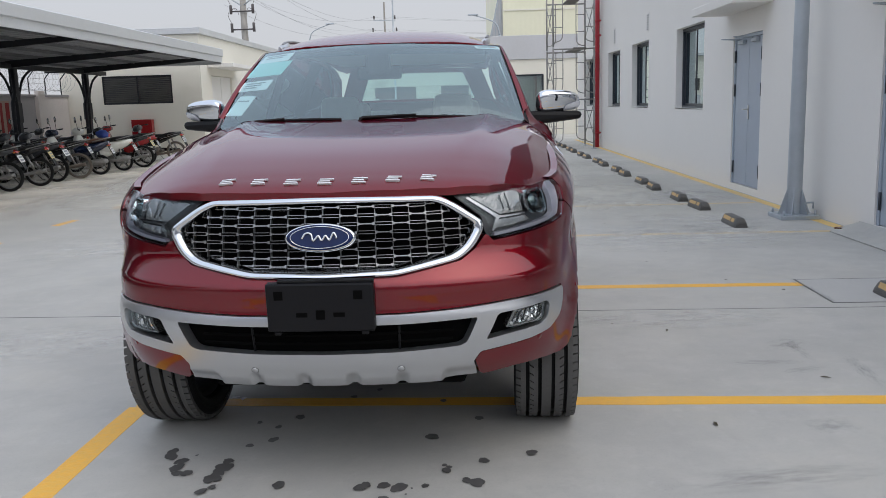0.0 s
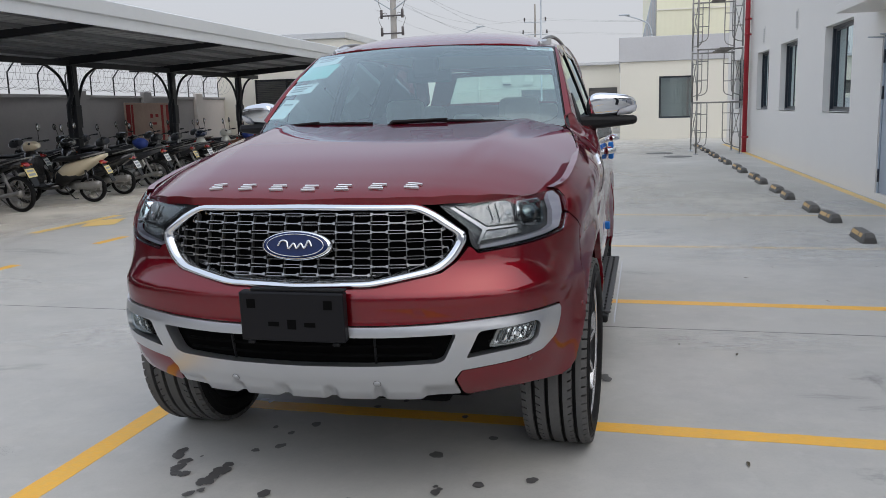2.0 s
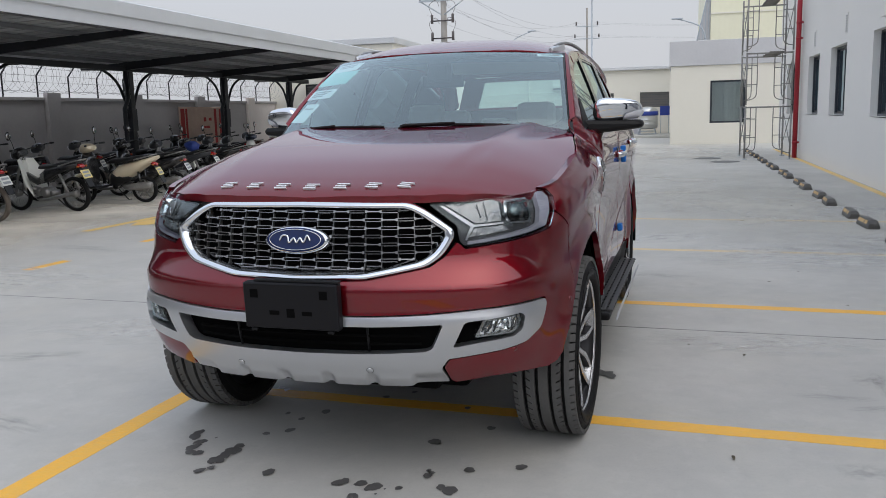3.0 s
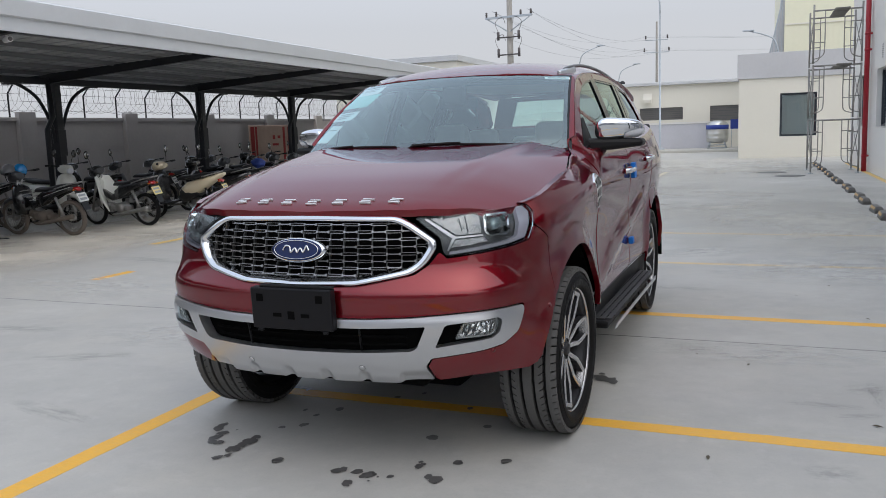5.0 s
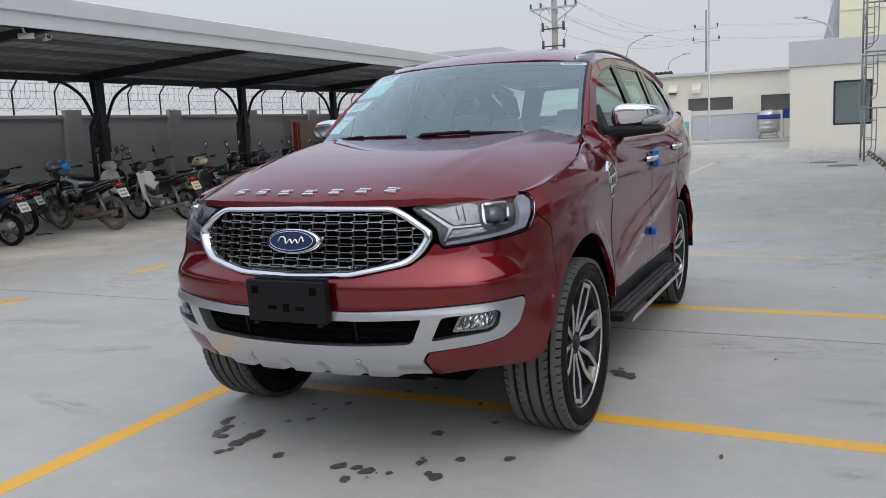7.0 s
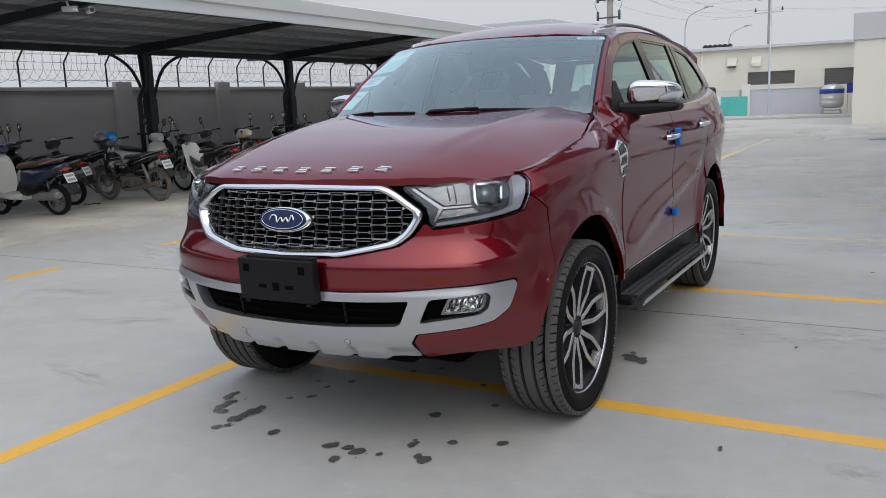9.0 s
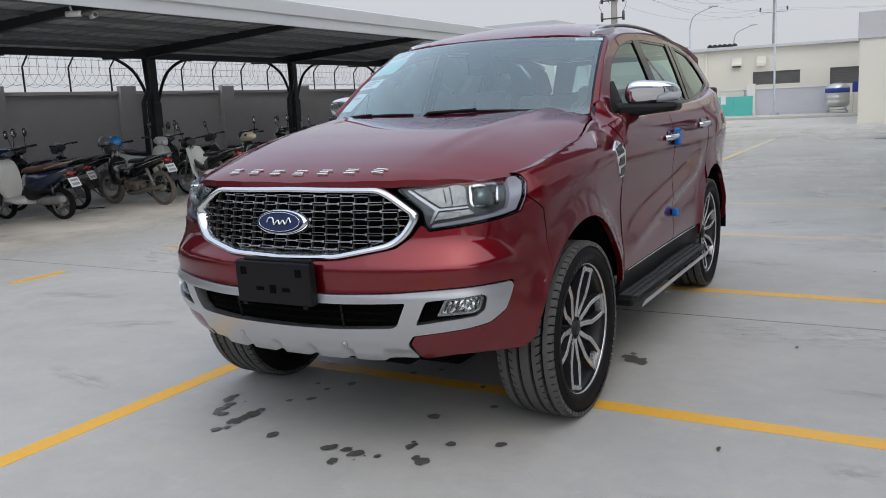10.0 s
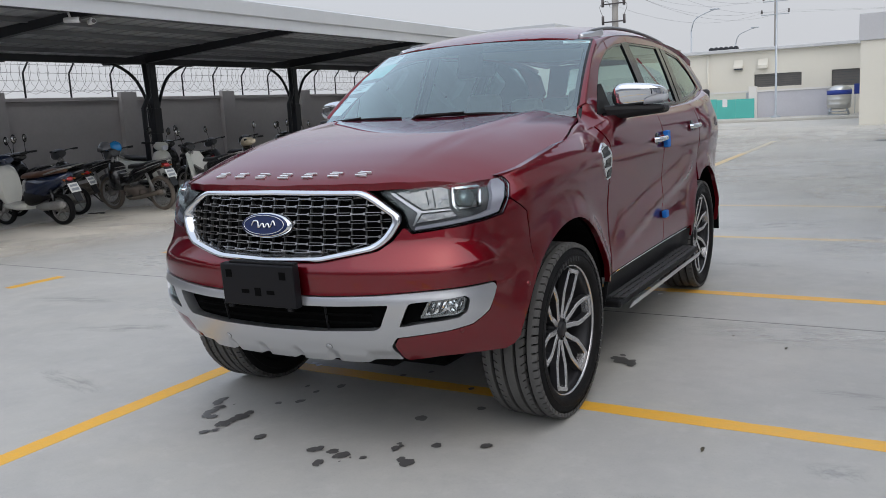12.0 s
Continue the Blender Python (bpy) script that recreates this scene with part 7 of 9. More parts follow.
# door mirrors
for side in (1, -1):
    mi = new("door_mirror")
    mi.parent = CAR
    bm = bmesh.new()
    n1, n2 = 28, 14
    def egg(a, b, p=3.4, grow=1.0):
        ca, sa, cb, sb = math.cos(a), math.sin(a), math.cos(b), math.sin(b)
        pw = lambda q: math.copysign(abs(q) ** (2 / p), q)
        x = 0.128 * pw(ca) * pw(cb)
        z = 0.062 * pw(sb)
        y = 0.075 * pw(sa) * pw(cb)
        z *= 1.0 - 0.16 * (x / 0.128)
        x *= 1.0 - 0.10 * max(0.0, z / 0.062)
        return Vector((side * (0.998 + x), 1.850 + y * grow + 0.46 * x - 0.20 * z, 1.434 + z))
    grid = [[bm.verts.new(egg(2 * math.pi * i / n1, -0.95 + (math.pi / 2 + 0.95) * j / n2)) for i in range(n1)] for j in range(n2 + 1)]
    for j in range(n2):
        for i in range(n1):
            bm.faces.new((grid[j][i], grid[j][(i + 1) % n1], grid[j + 1][(i + 1) % n1], grid[j + 1][i]))
    bmesh.ops.remove_doubles(bm, verts=bm.verts[:], dist=0.0005)
    bmesh.ops.recalc_face_normals(bm, faces=bm.faces[:])
    for f in bm.faces:
        f.smooth = True
    part("mirror_cap", bm, M["chrome"], mi, "chrome mirror cap")
    bm = bmesh.new()
    box(bm, (side * 0.80, 1.705, 1.296), (side * 1.132, 1.845, 1.380), 0.022)
    for v in bm.verts:
        k = (abs(v.co.x) - 0.80) / 0.34
        v.co.z += (1 - k) * 0.006 + (0.040 * k if v.co.z < 1.33 else -0.002 * k)
        v.co.y += 0.12 * k
    part("mirror_base", bm, M["black_plastic"], mi)
    bm = bmesh.new()
    grid = []
    for j in range(9):
        t = j / 8
        a0 = math.radians(-83.5 + 34 * t ** 5)
        grid.append([bm.verts.new(egg(a0 + (math.radians(12) - a0) * i / 12, -0.95 + 0.945 * t ** 0.45, grow=1.06) + Vector((side * 0.003, -0.001, 0))) for i in range(13)])
    for a, b in zip(grid, grid[1:]):
        for i in range(12):
            bm.faces.new((a[i], a[i + 1], b[i + 1], b[i])).smooth = True
    bmesh.ops.recalc_face_normals(bm, faces=bm.faces[:])
    part("repeater", bm, M["repeater_clear"], mi, "clear side repeater lens")

# door furniture
for side, (df, dr) in ((1, (DOORS_F[0], DOORS_R[0])), (-1, (DOORS_F[1], DOORS_R[1]))):
    for dd, v, z in ((df, 2.345, 1.175), (dr, 3.24, 1.215)):
        s = side * s_of(v)
        bm = bmesh.new()
        tube(bm, smooth_curve([body(side * s_of(v - 0.10), z - 0.004, 0.004), body(side * s_of(v - 0.07), z - 0.002, 0.034), body(side * s_of(v), z, 0.04), body(side * s_of(v + 0.07), z + 0.002, 0.034), body(side * s_of(v + 0.10), z + 0.004, 0.004)], 5), 0.016, 8)
        part("door_handle", bm, M["chrome"], dd, "chrome door handle")
        bm = bmesh.new()
        lathe(bm, [(0.002, 0.052), (-0.0015, 0.05), (-0.0012, 0.0)], "y", sides=20)
        o = part("handle_cup", bm, M["gloss_black"], dd)
        o.matrix_basis = on_body(s, z, 0.0) @ Matrix.Diagonal((1, 1, 0.7, 1))
    # side step
    bm = bmesh.new()
    box(bm, (side * 0.80, 1.44, 0.360), (side * 1.03, 3.16, 0.400), 0.012)
    for v in bm.verts:
        if v.co.y < 1.52 or v.co.y > 3.08:
            v.co.x -= side * 0.03 if abs(v.co.x) > 0.9 else 0
    st = part("side_step", bm, M["black_plastic"], CAR, "black ribbed side step with a silver edge")
    for q in range(4):
        part("tread_rib", block((side * (0.875 + 0.036 * q), 1.49, 0.4002), (side * (0.900 + 0.036 * q), 3.10, 0.409), 0.002), M["step_grey"], st)
    for q in range(20):
        part("tread_cleat", block((side * 0.87, 1.5 + 0.082 * q, 0.4003), (side * 1.012, 1.512 + 0.082 * q, 0.4075), 0.001), M["step_grey"], st)
    bm = bmesh.new()
    slab(bm, [Vector((side * 1.0325, 1.50, 0.350)), Vector((side * 1.0325, 3.06, 0.350)), Vector((side * 1.0325, 3.10, 0.372)), Vector((side * 1.0325, 1.56, 0.372))], 0.006 * side)
    bmesh.ops.recalc_face_normals(bm, faces=bm.faces[:])
    part("edge_trim", bm, M["silver_plastic"], st)
    for v in (1.62, 2.3, 2.98):
        part("step_bracket", block((side * 0.6, v, 0.33), (side * 0.9, v + 0.05, 0.364)), M["black_plastic"], st)
    # chrome vent on the wing
    vt = panel("wing_vent", body, [(side * s_of(a), b) for a, b in ((1.262, 1.172), (1.375, 1.212), (1.425, 1.15), (1.436, 1.035), (1.372, 1.022), (1.330, 1.062), (1.285, 1.112))], M["vent_chrome"], CAR, step=0.03, depth=0.01, off=0.010, r=0.012, label="chrome trimmed wing vent")
    for (a0, b0), (a1, b1) in (((1.288, 1.138), (1.388, 1.194)), ((1.318, 1.088), (1.404, 1.136)), ((1.360, 1.034), (1.424, 1.084))):
        panel("vent_slot", body, [(side * s_of(a0), b0), (side * s_of(a0 + 0.010), b0 + 0.038), (side * s_of(a1), b1), (side * s_of(a1 + 0.002), b1 - 0.044)], M["gloss_black"], vt, step=0.03, depth=0.004, off=0.0125, r=0.004)
# blue foam door guards on the near side
for v, z, h in ((2.49, 1.165, 0.05), (2.51, 0.705, 0.022)):
    bm = bmesh.new()
    box(bm, (-0.035, -0.03, -h), (0.03, 0.0, h), 0.006)
    o = part("door_guard", bm, M["blue_foam"], DOORS_F[0], "bright blue foam door edge guard")
    o.matrix_basis = on_body(s_of(v), z, 0.004)


# wheels
def wheel(steer):
    w = part("wheel", block((-0.05, -0.05, -0.05), (0.05, 0.05, 0.05), 0.01), M["rim_dark"], CAR)
    W, R = 0.138, TYRE_R
    ty = bmesh.new()
    lathe(ty, [(-W + 0.014, 0.299), (-W + 0.005, 0.310), (-W, 0.330), (-W + 0.006, 0.356), (-W + 0.020, R - 0.020), (-W + 0.030, R - 0.019), (-0.06, R - 0.020), (0.06, R - 0.020), (W - 0.030, R - 0.019), (W - 0.020, R - 0.020), (W - 0.006, 0.356), (W, 0.330), (W - 0.005, 0.310), (W - 0.014, 0.299), (W - 0.034, 0.294), (-W + 0.034, 0.294), (-W + 0.014, 0.299)], "x", sides=64)
    tyre = part("tyre", ty, M["rubber"], w)
    for x in (-W + 0.003, W - 0.003):
        bm = bmesh.new()
        tube(bm, [(x + math.copysign(0.0008, x), 0.343 * math.cos(2 * math.pi * k / 64), 0.343 * math.sin(2 * math.pi * k / 64)) for k in range(64)], 0.0022, 5, closed=True)
        part("sidewall_ring", bm, M["rubber"], tyre)
    for q in range(9):
        a = 1.15 + 0.09 * q
        bm = bmesh.new()
        box(bm, (W - 0.004, -0.008, -0.011), (W + 0.0012, 0.008, 0.011), 0.001)
        o = part("sidewall_mark", bm, M["rubber_mark"], tyre)
        o.matrix_basis = pose(0, 0, 0, math.degrees(a) - 90, 0, 0) @ pose(0, 0, 0.325)
    # tread blocks
    verts, faces = [], []
    N = 66
    for x0, x1, ph, slant, fill in ((-0.129, -0.088, 0.0, 0.10, 0.80), (-0.072, -0.036, 0.5, 0.30, 0.82), (-0.020, 0.020, 0.2, 0.0, 1.0), (0.036, 0.072, 0.5, -0.30, 0.82), (0.088, 0.129, 0.0, -0.10, 0.80)):
        outer = abs(x0 + x1) > 0.15
        for k in range(N):
            t0 = 2 * math.pi * (k + ph) / N
            pitch = 2 * math.pi / N
            # one half of each block runs on as a rib, the other is cut by hooked slots
            xm = (x0 + x1) / 2
            cut_low = x0 < 0
            for xa, xb, low in ((x0, xm, True), (xm, x1, False)):
                open_side = fill < 1.0 and (low == cut_low)
                share_ = fill if open_side else 1.0
                base = len(verts)
                for x in (xa, xb):
                    sk = (slant * pitch * (x - xm) / (x1 - x0) * 2) if open_side else 0.0
                    for t in (t0, t0 + pitch * share_):
                        for r in (R - 0.024, R - (0.006 if outer and abs(x) > 0.12 else 0.0)):
                            verts.append((x, r * math.cos(t + sk), r * math.sin(t + sk)))
                for q in ((0, 1, 3, 2), (4, 6, 7, 5), (0, 4, 5, 1), (2, 3, 7, 6), (1, 5, 7, 3)):
                    faces.append([base + i for i in q])
    me = bpy.data.meshes.new("tread")
    me.from_pydata(verts, [], faces)
    me.materials.append(M["rubber_dusty"])
    tr = new("tread", me)
    tr.parent = tyre
    tagged(tr, kind="stuff")
    # rim: barrel, lip, back disc, twelve spokes in pairs, hub cap, nuts
    bm = bmesh.new()
    lathe(bm, [(0.095, 0.292), (0.107, 0.289), (0.085, 0.270), (-0.08, 0.255), (-0.10, 0.29)], "x", sides=48)
    part("barrel", bm, M["rim_dark"], w)
    bm = bmesh.new()
    lathe(bm, [(0.104, 0.297), (0.113, 0.298), (0.1165, 0.2955), (0.1155, 0.2915), (0.108, 0.2885)], "x", sides=64)
    part("rim_lip", bm, M["rim_silver"], w)
    bm = bmesh.new()
    lathe(bm, [(0.02, 0.17), (0.028, 0.165), (0.028, 0.06), (0.02, 0.05)], "x", sides=40)
    part("brake_disc", bm, M["dark_chrome"], w)
    spoke = None
    for k in range(6):
        for d in (-1, 1):
            if spoke is None or d == 1 and k == 0:
                bm = bmesh.new()
                rows_ = []
                for t in np.linspace(0, 1, 7):
                    r = 0.05 + 0.230 * t
                    ang = d * (0.26 - 0.07 * t + 0.10 * max(0.0, 1 - abs(t - 0.5) / 0.5) - 0.04)
                    wd = 0.0112 - 0.0012 * t
                    xx = 0.076 + 0.034 * t
                    c, s_ = math.cos(ang), math.sin(ang)
                    rows_.append([bm.verts.new((x, r * c - y * s_, r * s_ + y * c)) for x, y in ((xx - 0.035, -wd * 1.3), (xx - 0.004, -wd * 1.15), (xx, -wd * 0.75), (xx, wd * 0.75), (xx - 0.004, wd * 1.15), (xx - 0.035, wd * 1.3))])
                for a, b in zip(rows_, rows_[1:]):
                    for i in range(5):
                        bm.faces.new((a[i], a[i + 1], b[i + 1], b[i]))
                bmesh.ops.recalc_face_normals(bm, faces=bm.faces[:])
                sp = part("spoke", bm, M["rim_silver"], w, "machined silver spoke")
                sp.data.materials.append(M["rim_dark"])
                for pg in sp.data.polygons:
                    if abs(pg.normal.x) < 0.6:
                        pg.material_index = 1
                if d == -1:
                    spoke = sp
                else:
                    spoke2 = sp
                if k == 0:
                    continue
            share(spoke if d == -1 else spoke2, w, pose(0, 0, 0, 60 * k, 0, 0))
    bm = bmesh.new()
    arc_ = [(-0.19 + 0.38 * q / 6) for q in range(7)]
    rows_ = [[bm.verts.new((x, r * math.cos(a), r * math.sin(a))) for x, r in ((0.072, 0.252), (0.108, 0.258), (0.111, 0.276), (0.075, 0.278))] for a in arc_]
    for p, q in zip(rows_, rows_[1:]):
        for i in range(3):
            bm.faces.new((p[i], p[i + 1], q[i + 1], q[i]))
    bmesh.ops.recalc_face_normals(bm, faces=bm.faces[:])
    br = part("spoke_bridge", bm, M["rim_silver"], w)
    for k in range(1, 6):
        share(br, w, pose(0, 0, 0, 60 * k, 0, 0))
    bm = bmesh.new()
    lathe(bm, [(0.03, 0.07), (0.06, 0.066), (0.068, 0.05), (0.07, 0.034), (0.082, 0.032), (0.086, 0.026), (0.086, 0.0)], "x", sides=32)
    part("hub_cap", bm, M["rim_dark"], w)
    for k in range(6):
        bm = bmesh.new()
        a = radians(60 * k + 30)
        tube(bm, [(0.055, 0.052 * math.cos(a), 0.052 * math.sin(a)), (0.076, 0.052 * math.cos(a), 0.052 * math.sin(a))], 0.009, 6)
        part("wheel_nut", bm, M["rim_dark"], w)
    return w


wf = wheel(0)
wf.matrix_basis = pose(0.840, AXF - 0.025, TYRE_R, 12, 0, -1.6)


def place_wheel(x, y, turn, spin):
    made = {}
    for o in (wf, *wf.children_recursive):
        made[o] = o.copy()
        scene.collection.objects.link(made[o])
        if o is not wf:
            made[o].parent = made[o.parent]
    made[wf].matrix_basis = pose(x, y, TYRE_R, 0, 0, turn) @ pose(0, 0, 0, spin, 0, 0)


place_wheel(0.785, AXR, 0, 20)
place_wheel(-0.840, AXF - 0.025, 178.4, 41)
place_wheel(-0.785, AXR, 180, 75)

# wheel wells, floor and drivetrain
for side in (1, -1):
    for ax in (AXF, AXR):
        bm = bmesh.new()
        n = 18
        ring = [[bm.verts.new((side * x, ax + 0.51 * math.cos(radians(-4 + 160 * k / n)), 0.40 + 0.51 * math.sin(radians(-4 + 160 * k / n)))) for k in range(n + 1)] for x in (0.93, 0.52)]
        for k in range(n):
            bm.faces.new((ring[0][k], ring[0][k + 1], ring[1][k + 1], ring[1][k]))
        bm.faces.new(ring[1])
        bmesh.ops.recalc_face_normals(bm, faces=bm.faces[:])
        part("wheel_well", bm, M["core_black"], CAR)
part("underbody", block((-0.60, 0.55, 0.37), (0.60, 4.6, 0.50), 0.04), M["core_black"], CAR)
# plain unseen boxes for running gear, added to block light under the car
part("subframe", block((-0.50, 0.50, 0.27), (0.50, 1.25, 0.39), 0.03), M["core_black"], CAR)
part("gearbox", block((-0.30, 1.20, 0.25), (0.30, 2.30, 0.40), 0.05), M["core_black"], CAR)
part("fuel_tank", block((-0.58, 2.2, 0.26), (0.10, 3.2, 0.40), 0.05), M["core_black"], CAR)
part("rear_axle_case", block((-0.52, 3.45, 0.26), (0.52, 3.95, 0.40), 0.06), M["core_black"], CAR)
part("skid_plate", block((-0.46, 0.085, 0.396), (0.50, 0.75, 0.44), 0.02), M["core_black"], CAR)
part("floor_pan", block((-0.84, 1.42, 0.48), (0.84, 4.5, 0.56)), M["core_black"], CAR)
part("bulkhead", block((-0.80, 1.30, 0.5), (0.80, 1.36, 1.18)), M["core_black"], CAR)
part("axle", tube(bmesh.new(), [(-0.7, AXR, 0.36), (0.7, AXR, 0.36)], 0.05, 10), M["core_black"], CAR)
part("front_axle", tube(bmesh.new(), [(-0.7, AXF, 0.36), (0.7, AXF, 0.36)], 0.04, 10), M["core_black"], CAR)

# cabin
part("dashboard", block((-0.76, 1.38, 1.0), (0.76, 1.86, 1.295), 0.06), M["trim_dark"], CAR)
bm = bmesh.new()
box(bm, (0.22, 1.62, 1.28), (0.60, 1.86, 1.335), 0.025)
part("instrument_hood", bm, M["trim_dark"], CAR)
sw = part("steering_wheel", tube(bmesh.new(), [(0.40 + 0.185 * math.cos(2 * math.pi * k / 32), 1.98 - 0.07 * math.sin(2 * math.pi * k / 32), 1.20 + 0.172 * math.sin(2 * math.pi * k / 32)) for k in range(32)], 0.016, 8, closed=True), M["trim_dark"], CAR)
part("wheel_boss", block((0.32, 1.92, 1.14), (0.48, 2.0, 1.25), 0.03), M["trim_dark"], sw)


def seat(x, y, w, name="seat", h=1.28):
    st = part(name, block((x - w / 2, y, 0.72), (x + w / 2, y + 0.5, 0.90), 0.05), M["seat_beige"], CAR, "pale grey leather seat")
    bm = bmesh.new()
    box(bm, (x - w / 2, y + 0.42, 0.86), (x + w / 2, y + 0.56, h), 0.055)
    for v in bm.verts:
        v.co.y += 0.28 * (v.co.z - 0.86)
    part("backrest", bm, M["seat_beige"], st)
    return st


def headrest(x, y, st, z=1.31):
    bm = bmesh.new()
    box(bm, (x - 0.13, y, z), (x + 0.13, y + 0.11, z + 0.19), 0.045)
    part("headrest", bm, M["seat_beige"], st)
    for d in (-0.06, 0.06):
        part("headrest_post", tube(bmesh.new(), [(x + d, y + 0.05, z - 0.06), (x + d, y + 0.05, z + 0.03)], 0.007, 6), M["chrome"], st)


for x in (-0.38, 0.38):
    st = seat(x, 2.15, 0.50)
    headrest(x, 2.70, st)
st = seat(0.0, 2.98, 1.30, "rear_bench", 1.25)
for x in (-0.42, 0.42):
    headrest(x, 3.53, st, 1.27)
st = seat(0.0, 3.85, 1.15, "third_row_bench", 1.2)
for x in (-0.3, 0.3):
    headrest(x, 4.38, st, 1.2)
bm = bmesh.new()
box(bm, (-0.07, 1.80, 1.61), (0.07, 1.88, 1.725), 0.02)
mirror_stalk = part("inner_mirror", bm, M["trim_dark"], CAR)
part("mirror_plate", block((-0.125, 1.89, 1.585), (0.125, 1.915, 1.655), 0.012), M["trim_dark"], mirror_stalk)
part("headliner", block((-0.60, 2.10, 1.768), (0.60, 4.36, 1.782)), M["seat_beige"], CAR)

# ---- motorbikes ----
M["seat_black"] = material("bike_seat_black", (0.012, 0.012, 0.013), 0.5, fine=0.3, size=12, spec=0.35)
M["mirror_glass"] = material("bike_mirror_glass", (0.5, 0.5, 0.5), 0.05, metal=1.0)
M["bike_black"] = material("bike_black_gloss", (0.014, 0.014, 0.016), 0.2, coat=0.6, fine=0.2, size=6)
M["bike_grey"] = material("bike_dark_grey", (0.045, 0.048, 0.055), 0.3, coat=0.4, coarse=0.3, size=4)
M["bike_navy"] = material("bike_navy", (0.006, 0.014, 0.045), 0.22, coat=0.8, fine=0.1, size=5)
M["bike_white"] = material("bike_cream_white", (0.76, 0.76, 0.70), 0.28, coat=0.5, coarse=0.15, size=4)
M["bike_gold"] = material("bike_champagne", (0.62, 0.53, 0.38), 0.3, metal=0.1, coat=0.5, coarse=0.15, size=4)
M["bike_red"] = material("bike_red", (0.33, 0.012, 0.016), 0.25, coat=0.6, fine=0.1, size=5)
M["bike_brown"] = material("bike_seat_brown", (0.12, 0.055, 0.03), 0.5, fine=0.2, size=9)
M["bike_metal"] = material("bike_engine_alloy", (0.36, 0.355, 0.345), 0.42, metal=0.6, coarse=0.4, fine=0.3, size=9, dark=(0.12, 0.11, 0.10))
M["dirt_wheel"] = material("dusty_wheel", (0.17, 0.14, 0.115), 0.8, coarse=0.4, fine=0.4, size=8, dark=(0.08, 0.07, 0.06))
M["plate_white"] = material("plate_white", (0.72, 0.72, 0.70), 0.45, fine=0.15, size=20)
M["plate_yellow"] = material("plate_yellow", (0.74, 0.60, 0.24), 0.45, fine=0.15, size=20)
M["amber"] = material("amber_lens", (0.40, 0.11, 0.02), 0.2, coat=0.6)
M["helmet_blue"] = material("helmet_blue", (0.01, 0.22, 0.55), 0.25, coat=0.7)
M["raincoat_blue"] = material("raincoat_blue", (0.02, 0.05, 0.26), 0.6, coarse=0.4, size=12)


def loft(bm, sections, n=14, p=2.6):
    """A skin over oval sections: rows of (x, z_mid, half_width, half_height)."""
    rings = []
    pw = lambda q: math.copysign(abs(q) ** (2 / p), q)
    for x, z, w, h in sections:
        rings.append([bm.verts.new((x, w * pw(math.cos(2 * math.pi * k / n)), z + h * pw(math.sin(2 * math.pi * k / n)))) for k in range(n)])
    for a, b in zip(rings, rings[1:]):
        for k in range(n):
            bm.faces.new((a[k], a[(k + 1) % n], b[(k + 1) % n], b[k])).smooth = True
    bm.faces.new(rings[0][::-1])
    bm.faces.new(rings[-1])
    bmesh.ops.recalc_face_normals(bm, faces=bm.faces[:])
    return bm


def bike_wheel(parent, x, r, width, spokes, tyre_mat, rim_mat, name):
    w = part(name, lathe(bmesh.new(), [(-width * 0.35, r - 0.055), (-width * 0.5, r - 0.03), (-width * 0.36, r - 0.008), (0, r), (width * 0.36, r - 0.008), (width * 0.5, r - 0.03), (width * 0.35, r - 0.055), (-width * 0.35, r - 0.055)], "y", (x, 0, r), 32), tyre_mat, parent)
    part("rim", lathe(bmesh.new(), [(-0.018, r - 0.056), (-0.022, r - 0.066), (0, r - 0.072), (0.022, r - 0.066), (0.018, r - 0.056)], "y", (x, 0, r), 32), rim_mat, w)
    bm = bmesh.new()
    if spokes > 8:
        for k in range(spokes):
            a = 2 * math.pi * k / spokes
            b = a + (0.35 if k % 2 else -0.35)
            s = 0.02 if k % 4 < 2 else -0.02
            tube(bm, [(x + 0.035 * math.cos(b), s, r + 0.035 * math.sin(b)), (x + (r - 0.06) * math.cos(a), 0, r + (r - 0.06) * math.sin(a))], 0.0022, 4)
    else:
        for k in range(spokes):
            a = 2 * math.pi * k / spokes
            tube(bm, [(x + 0.03 * math.cos(a), 0, r + 0.03 * math.sin(a)), (x + (r - 0.06) * math.cos(a + 0.25), 0, r + (r - 0.06) * math.sin(a + 0.25))], 0.013, 6)
    part("spokes", bm, rim_mat, w)
    part("hub", lathe(bmesh.new(), [(-0.06, 0), (-0.06, 0.03), (-0.04, 0.055), (0.04, 0.055), (0.06, 0.03), (0.06, 0)], "y", (x, 0, r), 18), M["bike_metal"], w)
    return w


